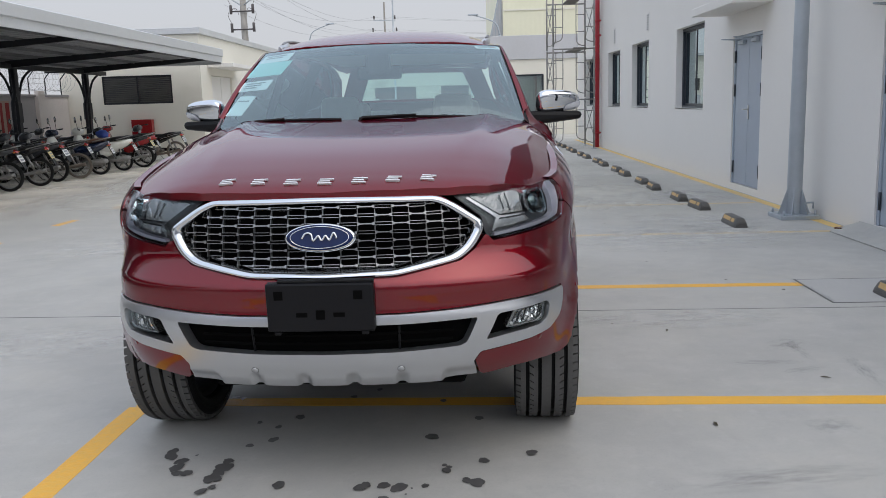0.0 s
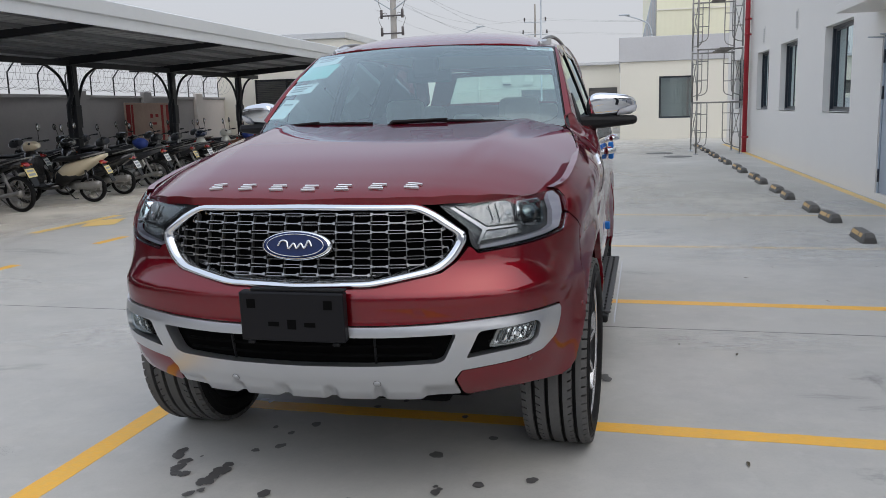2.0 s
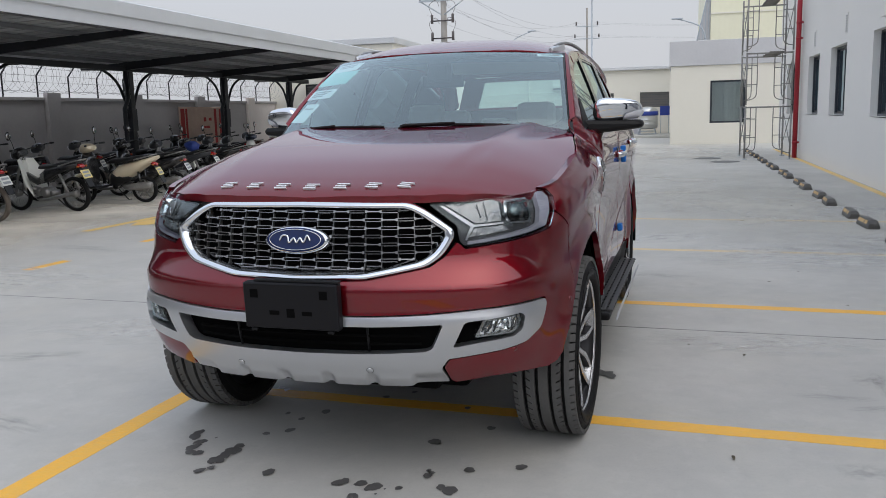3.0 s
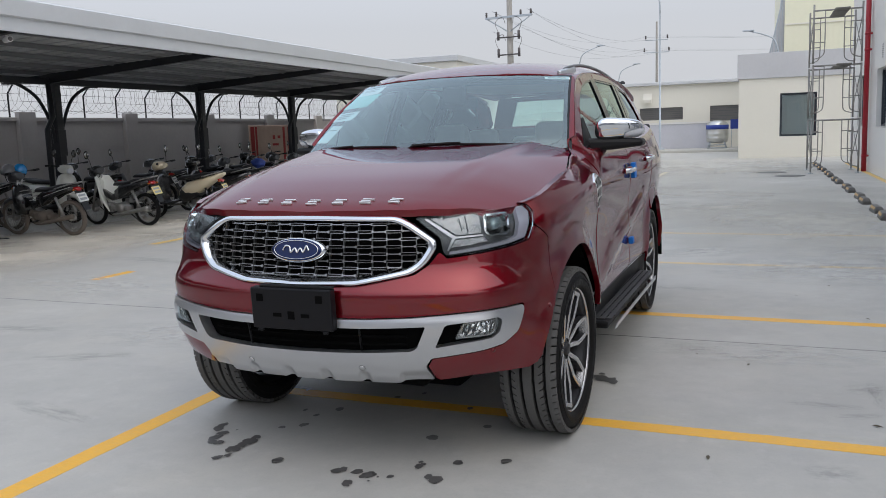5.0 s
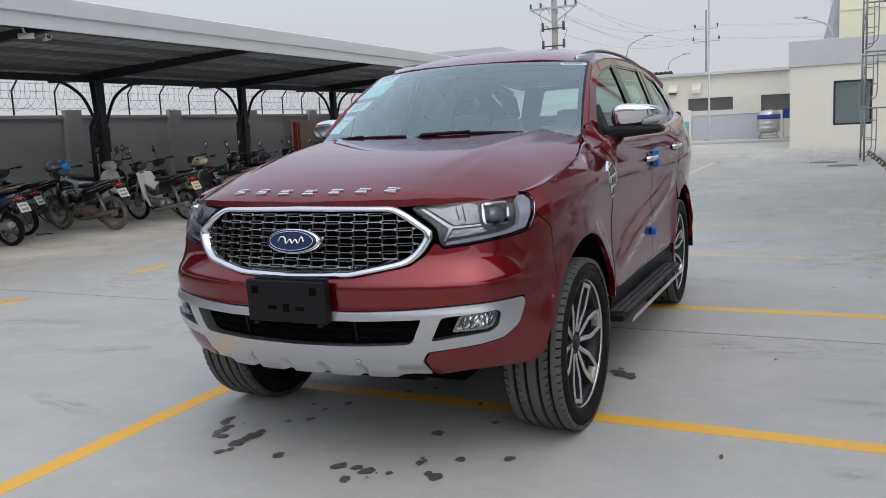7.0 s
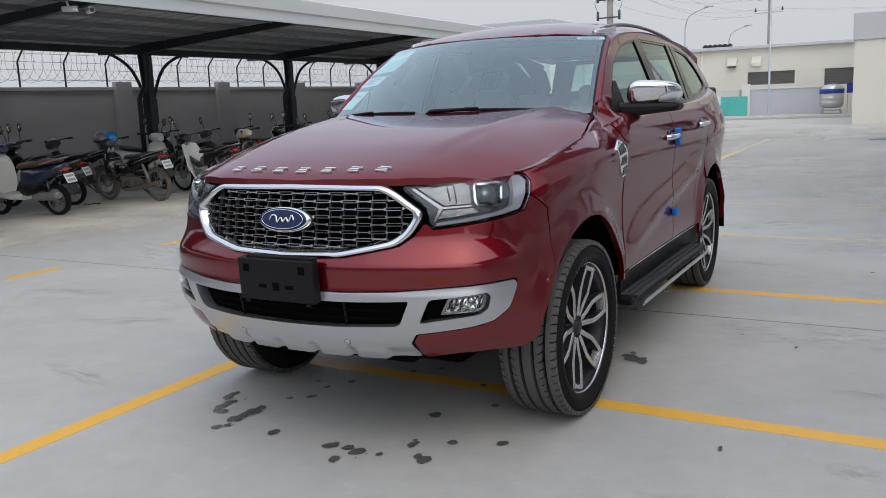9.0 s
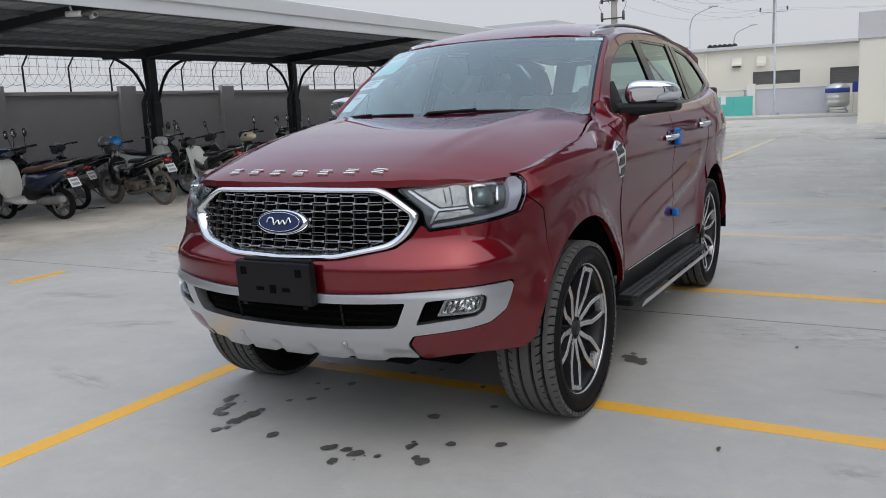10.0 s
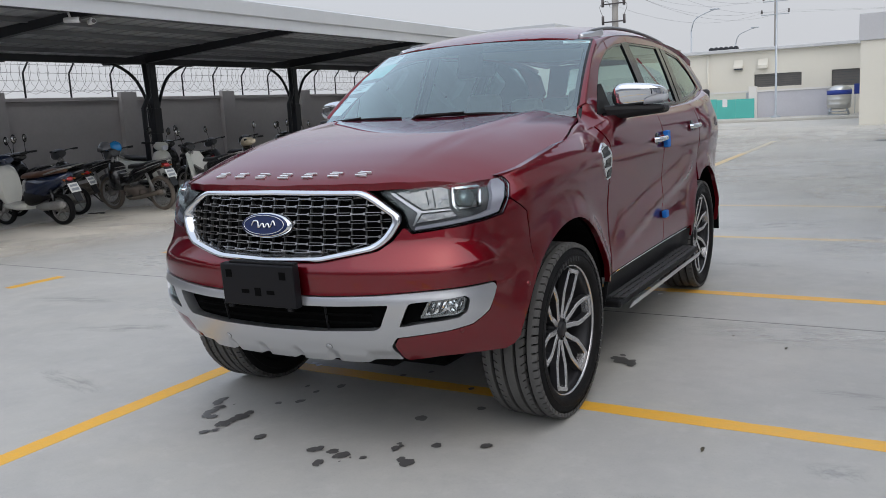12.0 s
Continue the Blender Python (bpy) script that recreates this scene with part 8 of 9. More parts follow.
def bar_ends(b, x, z, half, lift, mirrors=(-1, 1)):
    """Handlebar with grips, levers and two mirrors."""
    bm = bmesh.new()
    tube(bm, smooth_curve([(x + 0.1, -half, z + lift), (x + 0.02, -half * 0.5, z + lift * 0.8), (x, 0, z), (x + 0.02, half * 0.5, z + lift * 0.8), (x + 0.1, half, z + lift)], 5), 0.013, 8)
    hb = part("handlebar", bm, M["bike_black"], b)
    for s in (-1, 1):
        part("grip", tube(bmesh.new(), [(x + 0.08, s * half * 0.8, z + lift * 0.95), (x + 0.12, s * (half + 0.03), z + lift)], 0.019, 8), M["seat_black"], hb)
        if s not in mirrors:
            continue
        part("mirror_stem", tube(bmesh.new(), [(x + 0.03, s * half * 0.55, z + lift), (x + 0.02, s * half * 0.62, z + lift + 0.13), (x + 0.01, s * half * 0.72, z + lift + 0.19)], 0.006, 6), M["bike_black"], hb)
        bm = bmesh.new()
        bmesh.ops.create_uvsphere(bm, u_segments=14, v_segments=8, radius=0.066)
        for v in bm.verts:
            v.co = Vector((v.co.x * 0.28, v.co.y * 0.78, v.co.z * 1.12)) + Vector((x + 0.005, s * half * 0.76, z + lift + 0.235))
        for f in bm.faces:
            f.smooth = True
        mm = part("mirror", bm, M["bike_black"], hb)
        part("mirror_glass", lathe(bmesh.new(), [(0.0, 0.052), (0.004, 0.050), (0.004, 0.0)], "x", (x + 0.017, s * half * 0.76, z + lift + 0.235), 16), M["mirror_glass"], mm)


def rear_end(b, x, z, plate_mat, body_mat):
    """Tail lamp, indicators, mudguard and number plate with plain bars."""
    tl_ = part("tail_lamp", loft(bmesh.new(), [(x - 0.06, z + 0.02, 0.07, 0.03), (x, z, 0.06, 0.03), (x + 0.02, z - 0.01, 0.04, 0.018)]), M["tail_red"], b, "red tail lamp")
    for s in (-1, 1):
        part("indicator", loft(bmesh.new(), [(x - 0.05, z - 0.005, 0.0, 0.0), (x - 0.03, z - 0.005, 0.014, 0.012), (x + 0.0, z - 0.01, 0.016, 0.014), (x + 0.02, z - 0.01, 0.0, 0.0)], 10), M["amber"], tl_).location = (0, s * 0.095, 0)
    bm = bmesh.new()
    slab(bm, [(x - 0.02, -0.075, z - 0.03), (x - 0.02, 0.075, z - 0.03), (x + 0.13, 0.06, z - 0.34), (x + 0.13, -0.06, z - 0.34)], 0.012)
    mg = part("mudguard", bm, M["seat_black"], b)
    n = Vector((0.90, 0, 0.43)) * 0.016
    bm = bmesh.new()
    slab(bm, [Vector((x + 0.015, -0.095, z - 0.07)) + n, Vector((x + 0.015, 0.095, z - 0.07)) + n, Vector((x + 0.082, 0.095, z - 0.205)) + n, Vector((x + 0.082, -0.095, z - 0.205)) + n][::-1], 0.003)
    bmesh.ops.recalc_face_normals(bm, faces=bm.faces[:])
    pl_ = part("number_plate", bm, plate_mat, mg, "blank plate with plain dark bars")
    n2 = n * 1.25
    for t0, t1 in ((0.18, 0.40), (0.58, 0.84)):
        a, c = Vector((x + 0.015, 0, z - 0.07)), Vector((x + 0.082, 0, z - 0.205))
        p, q = a.lerp(c, t0) + n2, a.lerp(c, t1) + n2
        bm = bmesh.new()
        bm.faces.new([bm.verts.new(v) for v in ((p.x, -0.07, p.z), (p.x, 0.07, p.z), (q.x, 0.07, q.z), (q.x, -0.07, q.z))])
        part("plate_bar", bm, M["ink"], mg)


def stand(b, x):
    bm = bmesh.new()
    tube(bm, [(x, 0.08, 0.30), (x + 0.10, 0.30, 0.01), (x + 0.16, 0.31, 0.01)], 0.011, 6)
    part("side_stand", bm, M["bike_black"], b)


def underbone(label, skin, panel_mat, plate_mat, dusty=False, shield=None):
    """A step-through motorcycle; its nose points to -x, its tail to +x, between the wheels' contact points."""
    b = thing("motorbike", label, "motorbike", group="parked motorbikes")
    tm = M["dirt_wheel"] if dusty else M["rubber"]
    rm = M["bike_metal"]
    bike_wheel(b, -0.62, 0.29, 0.075, 24, tm, rm, "front_wheel")
    bike_wheel(b, 0.62, 0.29, 0.085, 24, tm, rm, "rear_wheel")
    part("front_mudguard", loft(bmesh.new(), [(-0.86, 0.46, 0.02, 0.02), (-0.78, 0.55, 0.05, 0.035), (-0.62, 0.61, 0.06, 0.035), (-0.46, 0.55, 0.055, 0.035), (-0.36, 0.40, 0.03, 0.03)]), skin, b)
    bm = bmesh.new()
    for s in (-1, 1):
        tube(bm, [(-0.62, s * 0.065, 0.29), (-0.46, s * 0.065, 0.72), (-0.40, s * 0.04, 0.92)], 0.020, 8)
    part("fork", bm, M["bike_metal"], b)
    if shield:
        ls = part("leg_shield", loft(bmesh.new(), [(-0.46, 0.60, 0.03, 0.20), (-0.42, 0.60, 0.06, 0.27), (-0.37, 0.60, 0.05, 0.24)]), shield, b)
        for s in (-1, 1):
            bm = bmesh.new()
            slab(bm, [(-0.44, s * 0.03, 0.90), (-0.36, s * 0.17, 0.88), (-0.24, s * 0.23, 0.66), (-0.20, s * 0.23, 0.48), (-0.12, s * 0.17, 0.27), (-0.24, s * 0.05, 0.28), (-0.42, s * 0.03, 0.55)], 0.014 * s)
            bmesh.ops.recalc_face_normals(bm, faces=bm.faces[:])
            part("shield_wing", bm, shield, ls)
    else:
        part("leg_shield", loft(bmesh.new(), [(-0.50, 0.50, 0.12, 0.17), (-0.44, 0.60, 0.17, 0.26), (-0.36, 0.58, 0.18, 0.24), (-0.26, 0.48, 0.10, 0.14)]), panel_mat, b)
    for q in range(4 if dusty else 0):
        part("carrier_bar", tube(bmesh.new(), [(-0.30 + 0.06 * q, -0.12, 0.74 - 0.05 * q), (-0.30 + 0.06 * q, 0.12, 0.74 - 0.05 * q)], 0.008, 5), M["bike_metal"], b)
    part("side_stripe", loft(bmesh.new(), [(0.20, 0.655, 0.134, 0.006), (0.5, 0.735, 0.132, 0.010), (0.78, 0.80, 0.124, 0.004)]), M["bike_white"] if dusty else panel_mat, b)
    part("head_cowl", loft(bmesh.new(), [(-0.60, 0.94, 0.06, 0.05), (-0.54, 0.96, 0.11, 0.09), (-0.44, 0.98, 0.12, 0.10), (-0.36, 0.99, 0.09, 0.05)]), skin, b)
    part("headlamp", loft(bmesh.new(), [(-0.625, 0.93, 0.02, 0.02), (-0.605, 0.935, 0.07, 0.05), (-0.58, 0.94, 0.085, 0.06)]), M["lamp_white"], b)
    part("spine", loft(bmesh.new(), [(-0.36, 0.60, 0.05, 0.06), (-0.15, 0.50, 0.055, 0.06), (0.10, 0.56, 0.08, 0.07), (0.30, 0.66, 0.10, 0.06)]), panel_mat, b)
    em = M["dirt_wheel"] if dusty else M["bike_metal"]
    bm = bmesh.new()
    lathe(bm, [(-0.13, 0), (-0.13, 0.05), (-0.115, 0.085), (-0.08, 0.10), (0.08, 0.10), (0.115, 0.08), (0.13, 0.045), (0.13, 0)], "y", (0.05, 0, 0.315), 20)
    lathe(bm, [(-0.11, 0), (-0.11, 0.045), (-0.09, 0.07), (0.09, 0.07), (0.11, 0.04), (0.11, 0)], "y", (-0.08, 0, 0.325), 18)
    lathe(bm, [(-0.08, 0), (-0.08, 0.05), (0.08, 0.05), (0.08, 0)], "y", (0.19, 0, 0.31), 14)
    en = part("engine", bm, em, b)
    bm = bmesh.new()
    for q in range(5):
        lathe(bm, [(-0.006, 0), (-0.006, 0.062), (0.006, 0.062), (0.006, 0)], "x", (-0.15 - 0.022 * q, 0, 0.345 + 0.004 * q), 12)
    lathe(bm, [(-0.30, 0), (-0.30, 0.045), (-0.10, 0.045), (-0.10, 0)], "x", (0.0, 0, 0.352), 12)
    part("cylinder_fins", bm, em, en)
    for s in (-1, 1):
        part("side_panel", loft(bmesh.new(), [(0.02, 0.56, 0.012, 0.08), (0.15, 0.62, 0.02, 0.10), (0.45, 0.71, 0.02, 0.06), (0.82, 0.79, 0.012, 0.025)]), panel_mat, b).location = (0, s * 0.105, 0)
        part("shock", tube(bmesh.new(), [(0.60, s * 0.13, 0.30), (0.46, s * 0.13, 0.64)], 0.024, 8), M["bike_metal"], b)
        part("foot_peg", tube(bmesh.new(), [(0.02, s * 0.10, 0.26), (0.02, s * 0.24, 0.26)], 0.016, 6), M["seat_black"], b)
    part("seat", loft(bmesh.new(), [(-0.06, 0.73, 0.05, 0.02), (0.02, 0.75, 0.11, 0.04), (0.28, 0.755, 0.125, 0.04), (0.45, 0.79, 0.125, 0.045), (0.72, 0.815, 0.10, 0.035), (0.80, 0.81, 0.05, 0.02)]), M["seat_black"], b)
    part("grab_rail", tube(bmesh.new(), smooth_curve([(0.45, -0.13, 0.77), (0.75, -0.13, 0.84), (0.90, -0.06, 0.87), (0.90, 0.06, 0.87), (0.75, 0.13, 0.84), (0.45, 0.13, 0.77)], 5), 0.011, 6), M["bike_metal"], b)
    part("exhaust", tube(bmesh.new(), smooth_curve([(-0.12, -0.12, 0.30), (-0.02, -0.15, 0.22), (0.25, -0.16, 0.24), (0.40, -0.17, 0.27), (0.82, -0.18, 0.345)], 5), 0.020, 10, 0.040), em, b)
    part("swing_arm", tube(bmesh.new(), [(0.12, 0.09, 0.33), (0.62, 0.09, 0.29)], 0.022, 8), M["bike_black"], b)
    part("chain_case", loft(bmesh.new(), [(0.06, 0.34, 0.012, 0.05), (0.35, 0.33, 0.014, 0.05), (0.66, 0.30, 0.014, 0.06), (0.72, 0.29, 0.008, 0.03)]), M["bike_black"], b).location = (0, 0.13, 0)
    bar_ends(b, -0.42, 1.0, 0.30, 0.05, () if dusty else (-1,))
    rear_end(b, 0.84, 0.76, plate_mat, skin)
    stand(b, 0.0)
    return b


def scooter(label, skin, seat_mat, plate_mat, front=None, slim=False):
    """An automatic scooter with a footboard and wide rear body; nose to -x."""
    fr = front or skin
    b = thing("scooter", label, "scooter", group="parked motorbikes")
    bike_wheel(b, -0.58, 0.24, 0.09, 5, M["rubber"], M["bike_metal"], "front_wheel")
    bike_wheel(b, 0.60, 0.24, 0.10, 5, M["rubber"], M["bike_metal"], "rear_wheel")
    part("front_mudguard", loft(bmesh.new(), [(-0.80, 0.38, 0.03, 0.02), (-0.70, 0.49, 0.07, 0.04), (-0.56, 0.53, 0.08, 0.04), (-0.42, 0.46, 0.06, 0.04)]), skin, b)
    bm = bmesh.new()
    for s in (-1, 1):
        tube(bm, [(-0.58, s * 0.07, 0.24), (-0.46, s * 0.05, 0.62)], 0.020, 8)
    part("fork", bm, M["bike_black"], b)
    part("leg_shield", loft(bmesh.new(), [(-0.56, 0.66, 0.06, 0.10), (-0.48, 0.66, 0.19, 0.27), (-0.38, 0.62, 0.21, 0.31), (-0.33, 0.58, 0.18, 0.26)]), fr, b)
    part("head_cowl", loft(bmesh.new(), [(-0.55, 0.98, 0.05, 0.05), (-0.48, 1.0, 0.12, 0.09), (-0.36, 1.01, 0.13, 0.08), (-0.28, 1.01, 0.08, 0.04)]), skin, b)
    part("headlamp", loft(bmesh.new(), [(-0.565, 0.97, 0.02, 0.02), (-0.55, 0.975, 0.06, 0.05), (-0.52, 0.98, 0.08, 0.06)]), M["lamp_white"], b)
    part("footboard", loft(bmesh.new(), [(-0.40, 0.32, 0.16, 0.05), (-0.15, 0.29, 0.18, 0.05), (0.08, 0.31, 0.17, 0.06)]), fr if front else M["seat_black"], b)
    part("under_seat", loft(bmesh.new(), [(-0.02, 0.42, 0.10, 0.12), (0.08, 0.45, 0.185, 0.15), (0.24, 0.46, 0.19, 0.10), (0.40, 0.48, 0.15, 0.05)]), M["seat_black"] if front else fr, b)
    part("rear_body", loft(bmesh.new(), [(0.02, 0.46, 0.14, 0.10), (0.18, 0.53, 0.185, 0.16), (0.45, 0.62, 0.19, 0.135), (0.70, 0.735, 0.15, 0.085), (0.92, 0.82, 0.06, 0.03)] if slim else [(0.00, 0.52, 0.12, 0.20), (0.15, 0.56, 0.18, 0.19), (0.40, 0.60, 0.19, 0.16), (0.65, 0.68, 0.15, 0.11), (0.86, 0.74, 0.07, 0.05)]), skin, b)
    part("seat", loft(bmesh.new(), [(-0.04, 0.74, 0.07, 0.02), (0.06, 0.765, 0.14, 0.045), (0.32, 0.775, 0.155, 0.05), (0.50, 0.805, 0.15, 0.05), (0.74, 0.825, 0.11, 0.035), (0.80, 0.82, 0.05, 0.015)]), seat_mat, b)
    part("grab_rail", tube(bmesh.new(), smooth_curve([(0.52, -0.15, 0.79), (0.78, -0.12, 0.85), (0.88, 0, 0.87), (0.78, 0.12, 0.85), (0.52, 0.15, 0.79)], 5), 0.013, 6), M["bike_metal"], b)
    part("engine", loft(bmesh.new(), [(0.16, 0.30, 0.06, 0.07), (0.28, 0.29, 0.10, 0.09), (0.55, 0.26, 0.09, 0.09), (0.70, 0.24, 0.05, 0.06)]), M["bike_metal"], b).location = (0, 0.09, 0)
    part("exhaust", loft(bmesh.new(), [(0.30, 0.30, 0.02, 0.03), (0.42, 0.31, 0.05, 0.06), (0.78, 0.34, 0.055, 0.065), (0.84, 0.345, 0.03, 0.04)]), M["bike_metal"], b).location = (0, -0.17, 0)
    for s in (-1, 1):
        part("shock", tube(bmesh.new(), [(0.60, s * 0.11, 0.26), (0.56, s * 0.11, 0.58)], 0.022, 8), M["bike_black"], b)
    bar_ends(b, -0.38, 1.03, 0.30, 0.04, (1,) if slim else (-1, 1))
    rear_end(b, 0.86, 0.70, plate_mat, skin)
    stand(b, 0.0)
    return b


U_BLACK = underbone("dusty black step-through motorbike with a white plate, on its side stand", M["bike_grey"], M["bike_black"], M["plate_white"], True)
U_RED = underbone("black step-through motorbike with a white leg shield and yellow plate", M["bike_black"], M["bike_black"], M["plate_yellow"], False, M["bike_white"])
U_SILVER = underbone("dark step-through motorbike with pale grey panels", M["bike_grey"], M["bike_grey"], M["plate_white"])
S_NAVY = scooter("navy blue scooter with cream leg shield and brown seat", M["bike_navy"], M["bike_brown"], M["plate_white"], M["bike_white"])
S_WHITE = scooter("cream white scooter with a black seat and mirrors", M["bike_white"], M["seat_black"], M["plate_white"])
S_GOLD = scooter("champagne coloured scooter with black seat and lower body", M["bike_gold"], M["seat_black"], M["plate_yellow"], M["bike_black"], True)
S_BLACK = scooter("glossy black scooter with a black seat", M["bike_black"], M["seat_black"], M["plate_white"])
S_REDS = scooter("red scooter with a black seat, parked under the shelter", M["bike_red"], M["seat_black"], M["plate_white"])

# near row, tails towards the yard; x is the rear tyre's contact
used = set()


def park(src, x, y, turn, lean=4.0):
    m = pose(x - 0.62, y, 0, lean, 0, turn)
    if src in used:
        copy_thing(src, m)
    else:
        src.matrix_basis = m
        used.add(src)


NEAR = [(S_NAVY, -9.15, 8.79, 6), (S_BLACK, -10.1, 9.75, 16), (U_BLACK, -8.92, 10.65, -2), (U_RED, -8.60, 12.10, -5), (S_GOLD, -8.26, 13.40, 8), (S_BLACK, -8.51, 14.75, 6), (U_SILVER, -8.55, 16.0, 4),
        (U_RED, -8.5, 17.05, 8), (U_SILVER, -8.62, 18.15, -4), (U_BLACK, -8.45, 18.8, 5), (S_NAVY, -8.4, 19.8, 7), (S_WHITE, -8.3, 20.95, 6), (U_RED, -8.2, 22.0, 3), (S_REDS, -8.6, 23.4, 8), (U_BLACK, -8.1, 24.4, -5)]
for src, x, y, turn in NEAR:
    park(src, x, y, turn)
# back row along the wall
for k, (src, dx, turn) in enumerate(((S_BLACK, 0.0, 5), (U_SILVER, 0.1, -8), (U_BLACK, -0.1, 6), (S_WHITE, 0.2, 175), (S_BLACK, 0.0, -3), (U_SILVER, 0.15, 10), (U_BLACK, 0.0, 4), (S_BLACK, 0.1, -6), (U_SILVER, -0.1, 7), (S_BLACK, 0.0, 0), (U_BLACK, 0.1, 5), (S_NAVY, 0.0, -5), (U_SILVER, 0.1, 8))):
    park(src, -10.75 + dx, 8.6 + 1.27 * k, turn)

# helmet on a handlebar, folded raincoat on a seat
M["helmet_grey"] = material("helmet_grey", (0.16, 0.165, 0.18), 0.25, coat=0.5, fine=0.1, size=9)
for hx, hy, hz, hr, hmat, hlab in ((-9.99, 10.67, 1.07, 0.112, "helmet_blue", "bright blue half helmet hung on a motorbike handlebar"), (-10.10, 10.55, 1.05, 0.13, "helmet_grey", "dark grey helmet hung on a motorbike handlebar")):
    hm = thing("helmet", hlab, "helmet", (hx, hy, hz))
    bm = bmesh.new()
    bmesh.ops.create_uvsphere(bm, u_segments=18, v_segments=12, radius=hr)
    bmesh.ops.bisect_plane(bm, geom=bm.verts[:] + bm.edges[:] + bm.faces[:], plane_co=(0, 0, -0.06), plane_no=(0, 0.3, 1), clear_inner=True)
    for f in bm.faces:
        f.smooth = True
    part("shell", bm, M[hmat], hm)
    part("strap", tube(bmesh.new(), smooth_curve([(-0.1, 0, -0.05), (-0.05, 0, -0.16), (0.05, 0, -0.16), (0.1, 0, -0.05)], 4), 0.006, 5), M["seat_black"], hm)
for x, y, z, mt in ((-9.0, 21.5, 0.90, "raincoat_blue"), (-9.2, 16.6, 0.90, "raincoat_blue")):
    bm = bmesh.new()
    bmesh.ops.create_icosphere(bm, subdivisions=3, radius=0.16)
    for v in bm.verts:
        v.co *= 1 + 0.25 * noise.noise(v.co * 9)
        v.co.z *= 0.7
    o = part("rain_cape", bm, M[mt], None, smooth=True)
    o.location = (x, y, z)
    tagged(o, "crumpled dark blue rain cape on a motorbike seat", "rain cape")
bx = thing("red_cabinet", "small red fire hose cabinet on the wall", "cabinet", (-10.5, LY - 0.25, 0.66))
part("cabinet_body", block((-0.34, 0, 0), (0.34, 0.24, 0.52), 0.01), M["bike_red"], bx)
part("cabinet_door", block((-0.30, -0.02, 0.04), (0.30, 0.0, 0.48), 0.006), M["bike_red"], bx)

# ---- drips, leaves and grit ----
SPLASH = ((-1.12, 3.46, .024), (-1.11, 3.41, .028), (-1.05, 3.36, .024), (-1.04, 3.32, .016), (-1.05, 3.29, .026), (-1.03, 3.24, .020), (-0.99, 3.24, .022), (-0.85, 3.35, .021), (-0.85, 3.29, .034), (-0.86, 3.26, .026), (-0.86, 3.23, .026), (-0.88, 3.18, .026), (-0.85, 3.18, .020), (-0.85, 3.11, .013), (-0.84, 3.10, .009), (-0.88, 3.07, .020), (-1.0, 3.41, .006))
UNDER = ((-0.64, 3.83, .022), (-0.72, 3.72, .015), (-0.82, 3.78, .013), (-0.71, 3.57, .021), (-0.80, 3.51, .016), (-0.01, 3.57, .027), (0.20, 3.78, .019), (0.21, 3.31, .021), (0.41, 3.38, .022), (0.03, 4.02, .015), (-0.42, 4.10, .016), (-0.30, 4.2, .014))
ROW = ((-0.59, 3.12, .023), (-0.59, 3.10, .015), (0.05, 3.27, .010), (0.07, 3.25, .011), (0.06, 3.22, .019), (-0.27, 3.08, .022), (-0.25, 3.10, .020), (-0.18, 3.10, .023), (-0.12, 3.08, .030), (-0.17, 2.98, .023), (-0.02, 3.09, .014), (0.14, 3.13, .019), (0.18, 3.11, .029), (-0.07, 3.07, .005), (-0.09, 3.02, .005), (-0.15, 2.95, .005))
BY_WHEEL = ((0.60, 4.72, .040), (0.65, 4.70, .034), (0.68, 4.66, .026), (0.56, 4.75, .022), (0.59, 4.81, .016))
for k, (x, y, r) in enumerate(SPLASH + UNDER + ROW + BY_WHEEL):
    drip(x, y, r, r * 1.35, random.uniform(-0.5, 0.5), 0.0028 + 0.0002 * (k % 18))
for k in range(26):
    x, y = random.uniform(0.8, 3.6), random.uniform(2.4, 14)
    if k == 0:
        x, y = 1.40, 5.20
    bm = bmesh.new()
    a = random.uniform(0, 6.28)
    L, W_ = random.uniform(0.016, 0.03), random.uniform(0.005, 0.010)
    pts = [(-L, 0, 0.003), (-L * 0.3, W_, 0.008), (L * 0.5, W_ * 0.8, 0.006), (L, 0, 0.004), (L * 0.4, -W_, 0.007), (-L * 0.4, -W_ * 0.8, 0.004)]
    bm.faces.new([bm.verts.new(p) for p in pts])
    o = part("dry_leaf", bm, M["leaf"])
    o.matrix_basis = pose(x, y, 0.002, 0, 0, math.degrees(a))
    tagged(o, "tiny dry brown leaf lying on the concrete", "leaf", group="leaves on the yard")

wd = part("timber_offcut", block((-0.11, -0.05, 0.0), (0.11, 0.05, 0.045), 0.006), M["bike_brown"])
wd.matrix_basis = pose(4.13, 8.86, 0.001, 0, 0, 12)
tagged(wd, "short brown timber offcut lying at the foot of the wall", "timber")
bm = bmesh.new()
bm.faces.new([bm.verts.new(p) for p in ((-0.02, -0.012, 0.003), (0.018, -0.014, 0.006), (0.024, 0.010, 0.004), (-0.014, 0.014, 0.008))])
lt = part("paper_scrap", bm, M["white_paint"])
lt.matrix_basis = pose(0.425, 6.354, 0.002, 0, 0, 30)
tagged(lt, "tiny white paper scrap on the concrete", "litter")
cw = part("wire_scrap", tube(bmesh.new(), smooth_curve([(-0.13, -0.05, 0.008), (-0.08, 0.0, 0.012), (-0.03, -0.03, 0.008), (0.02, 0.06, 0.012), (0.09, 0.10, 0.010), (0.12, 0.05, 0.008), (0.06, 0.03, 0.010)], 6), 0.008, 6), M["seat_black"])
cw.matrix_basis = pose(-9.875, 10.02, 0.002)
tagged(cw, "curled scrap of black cable lying on the concrete", "cable")

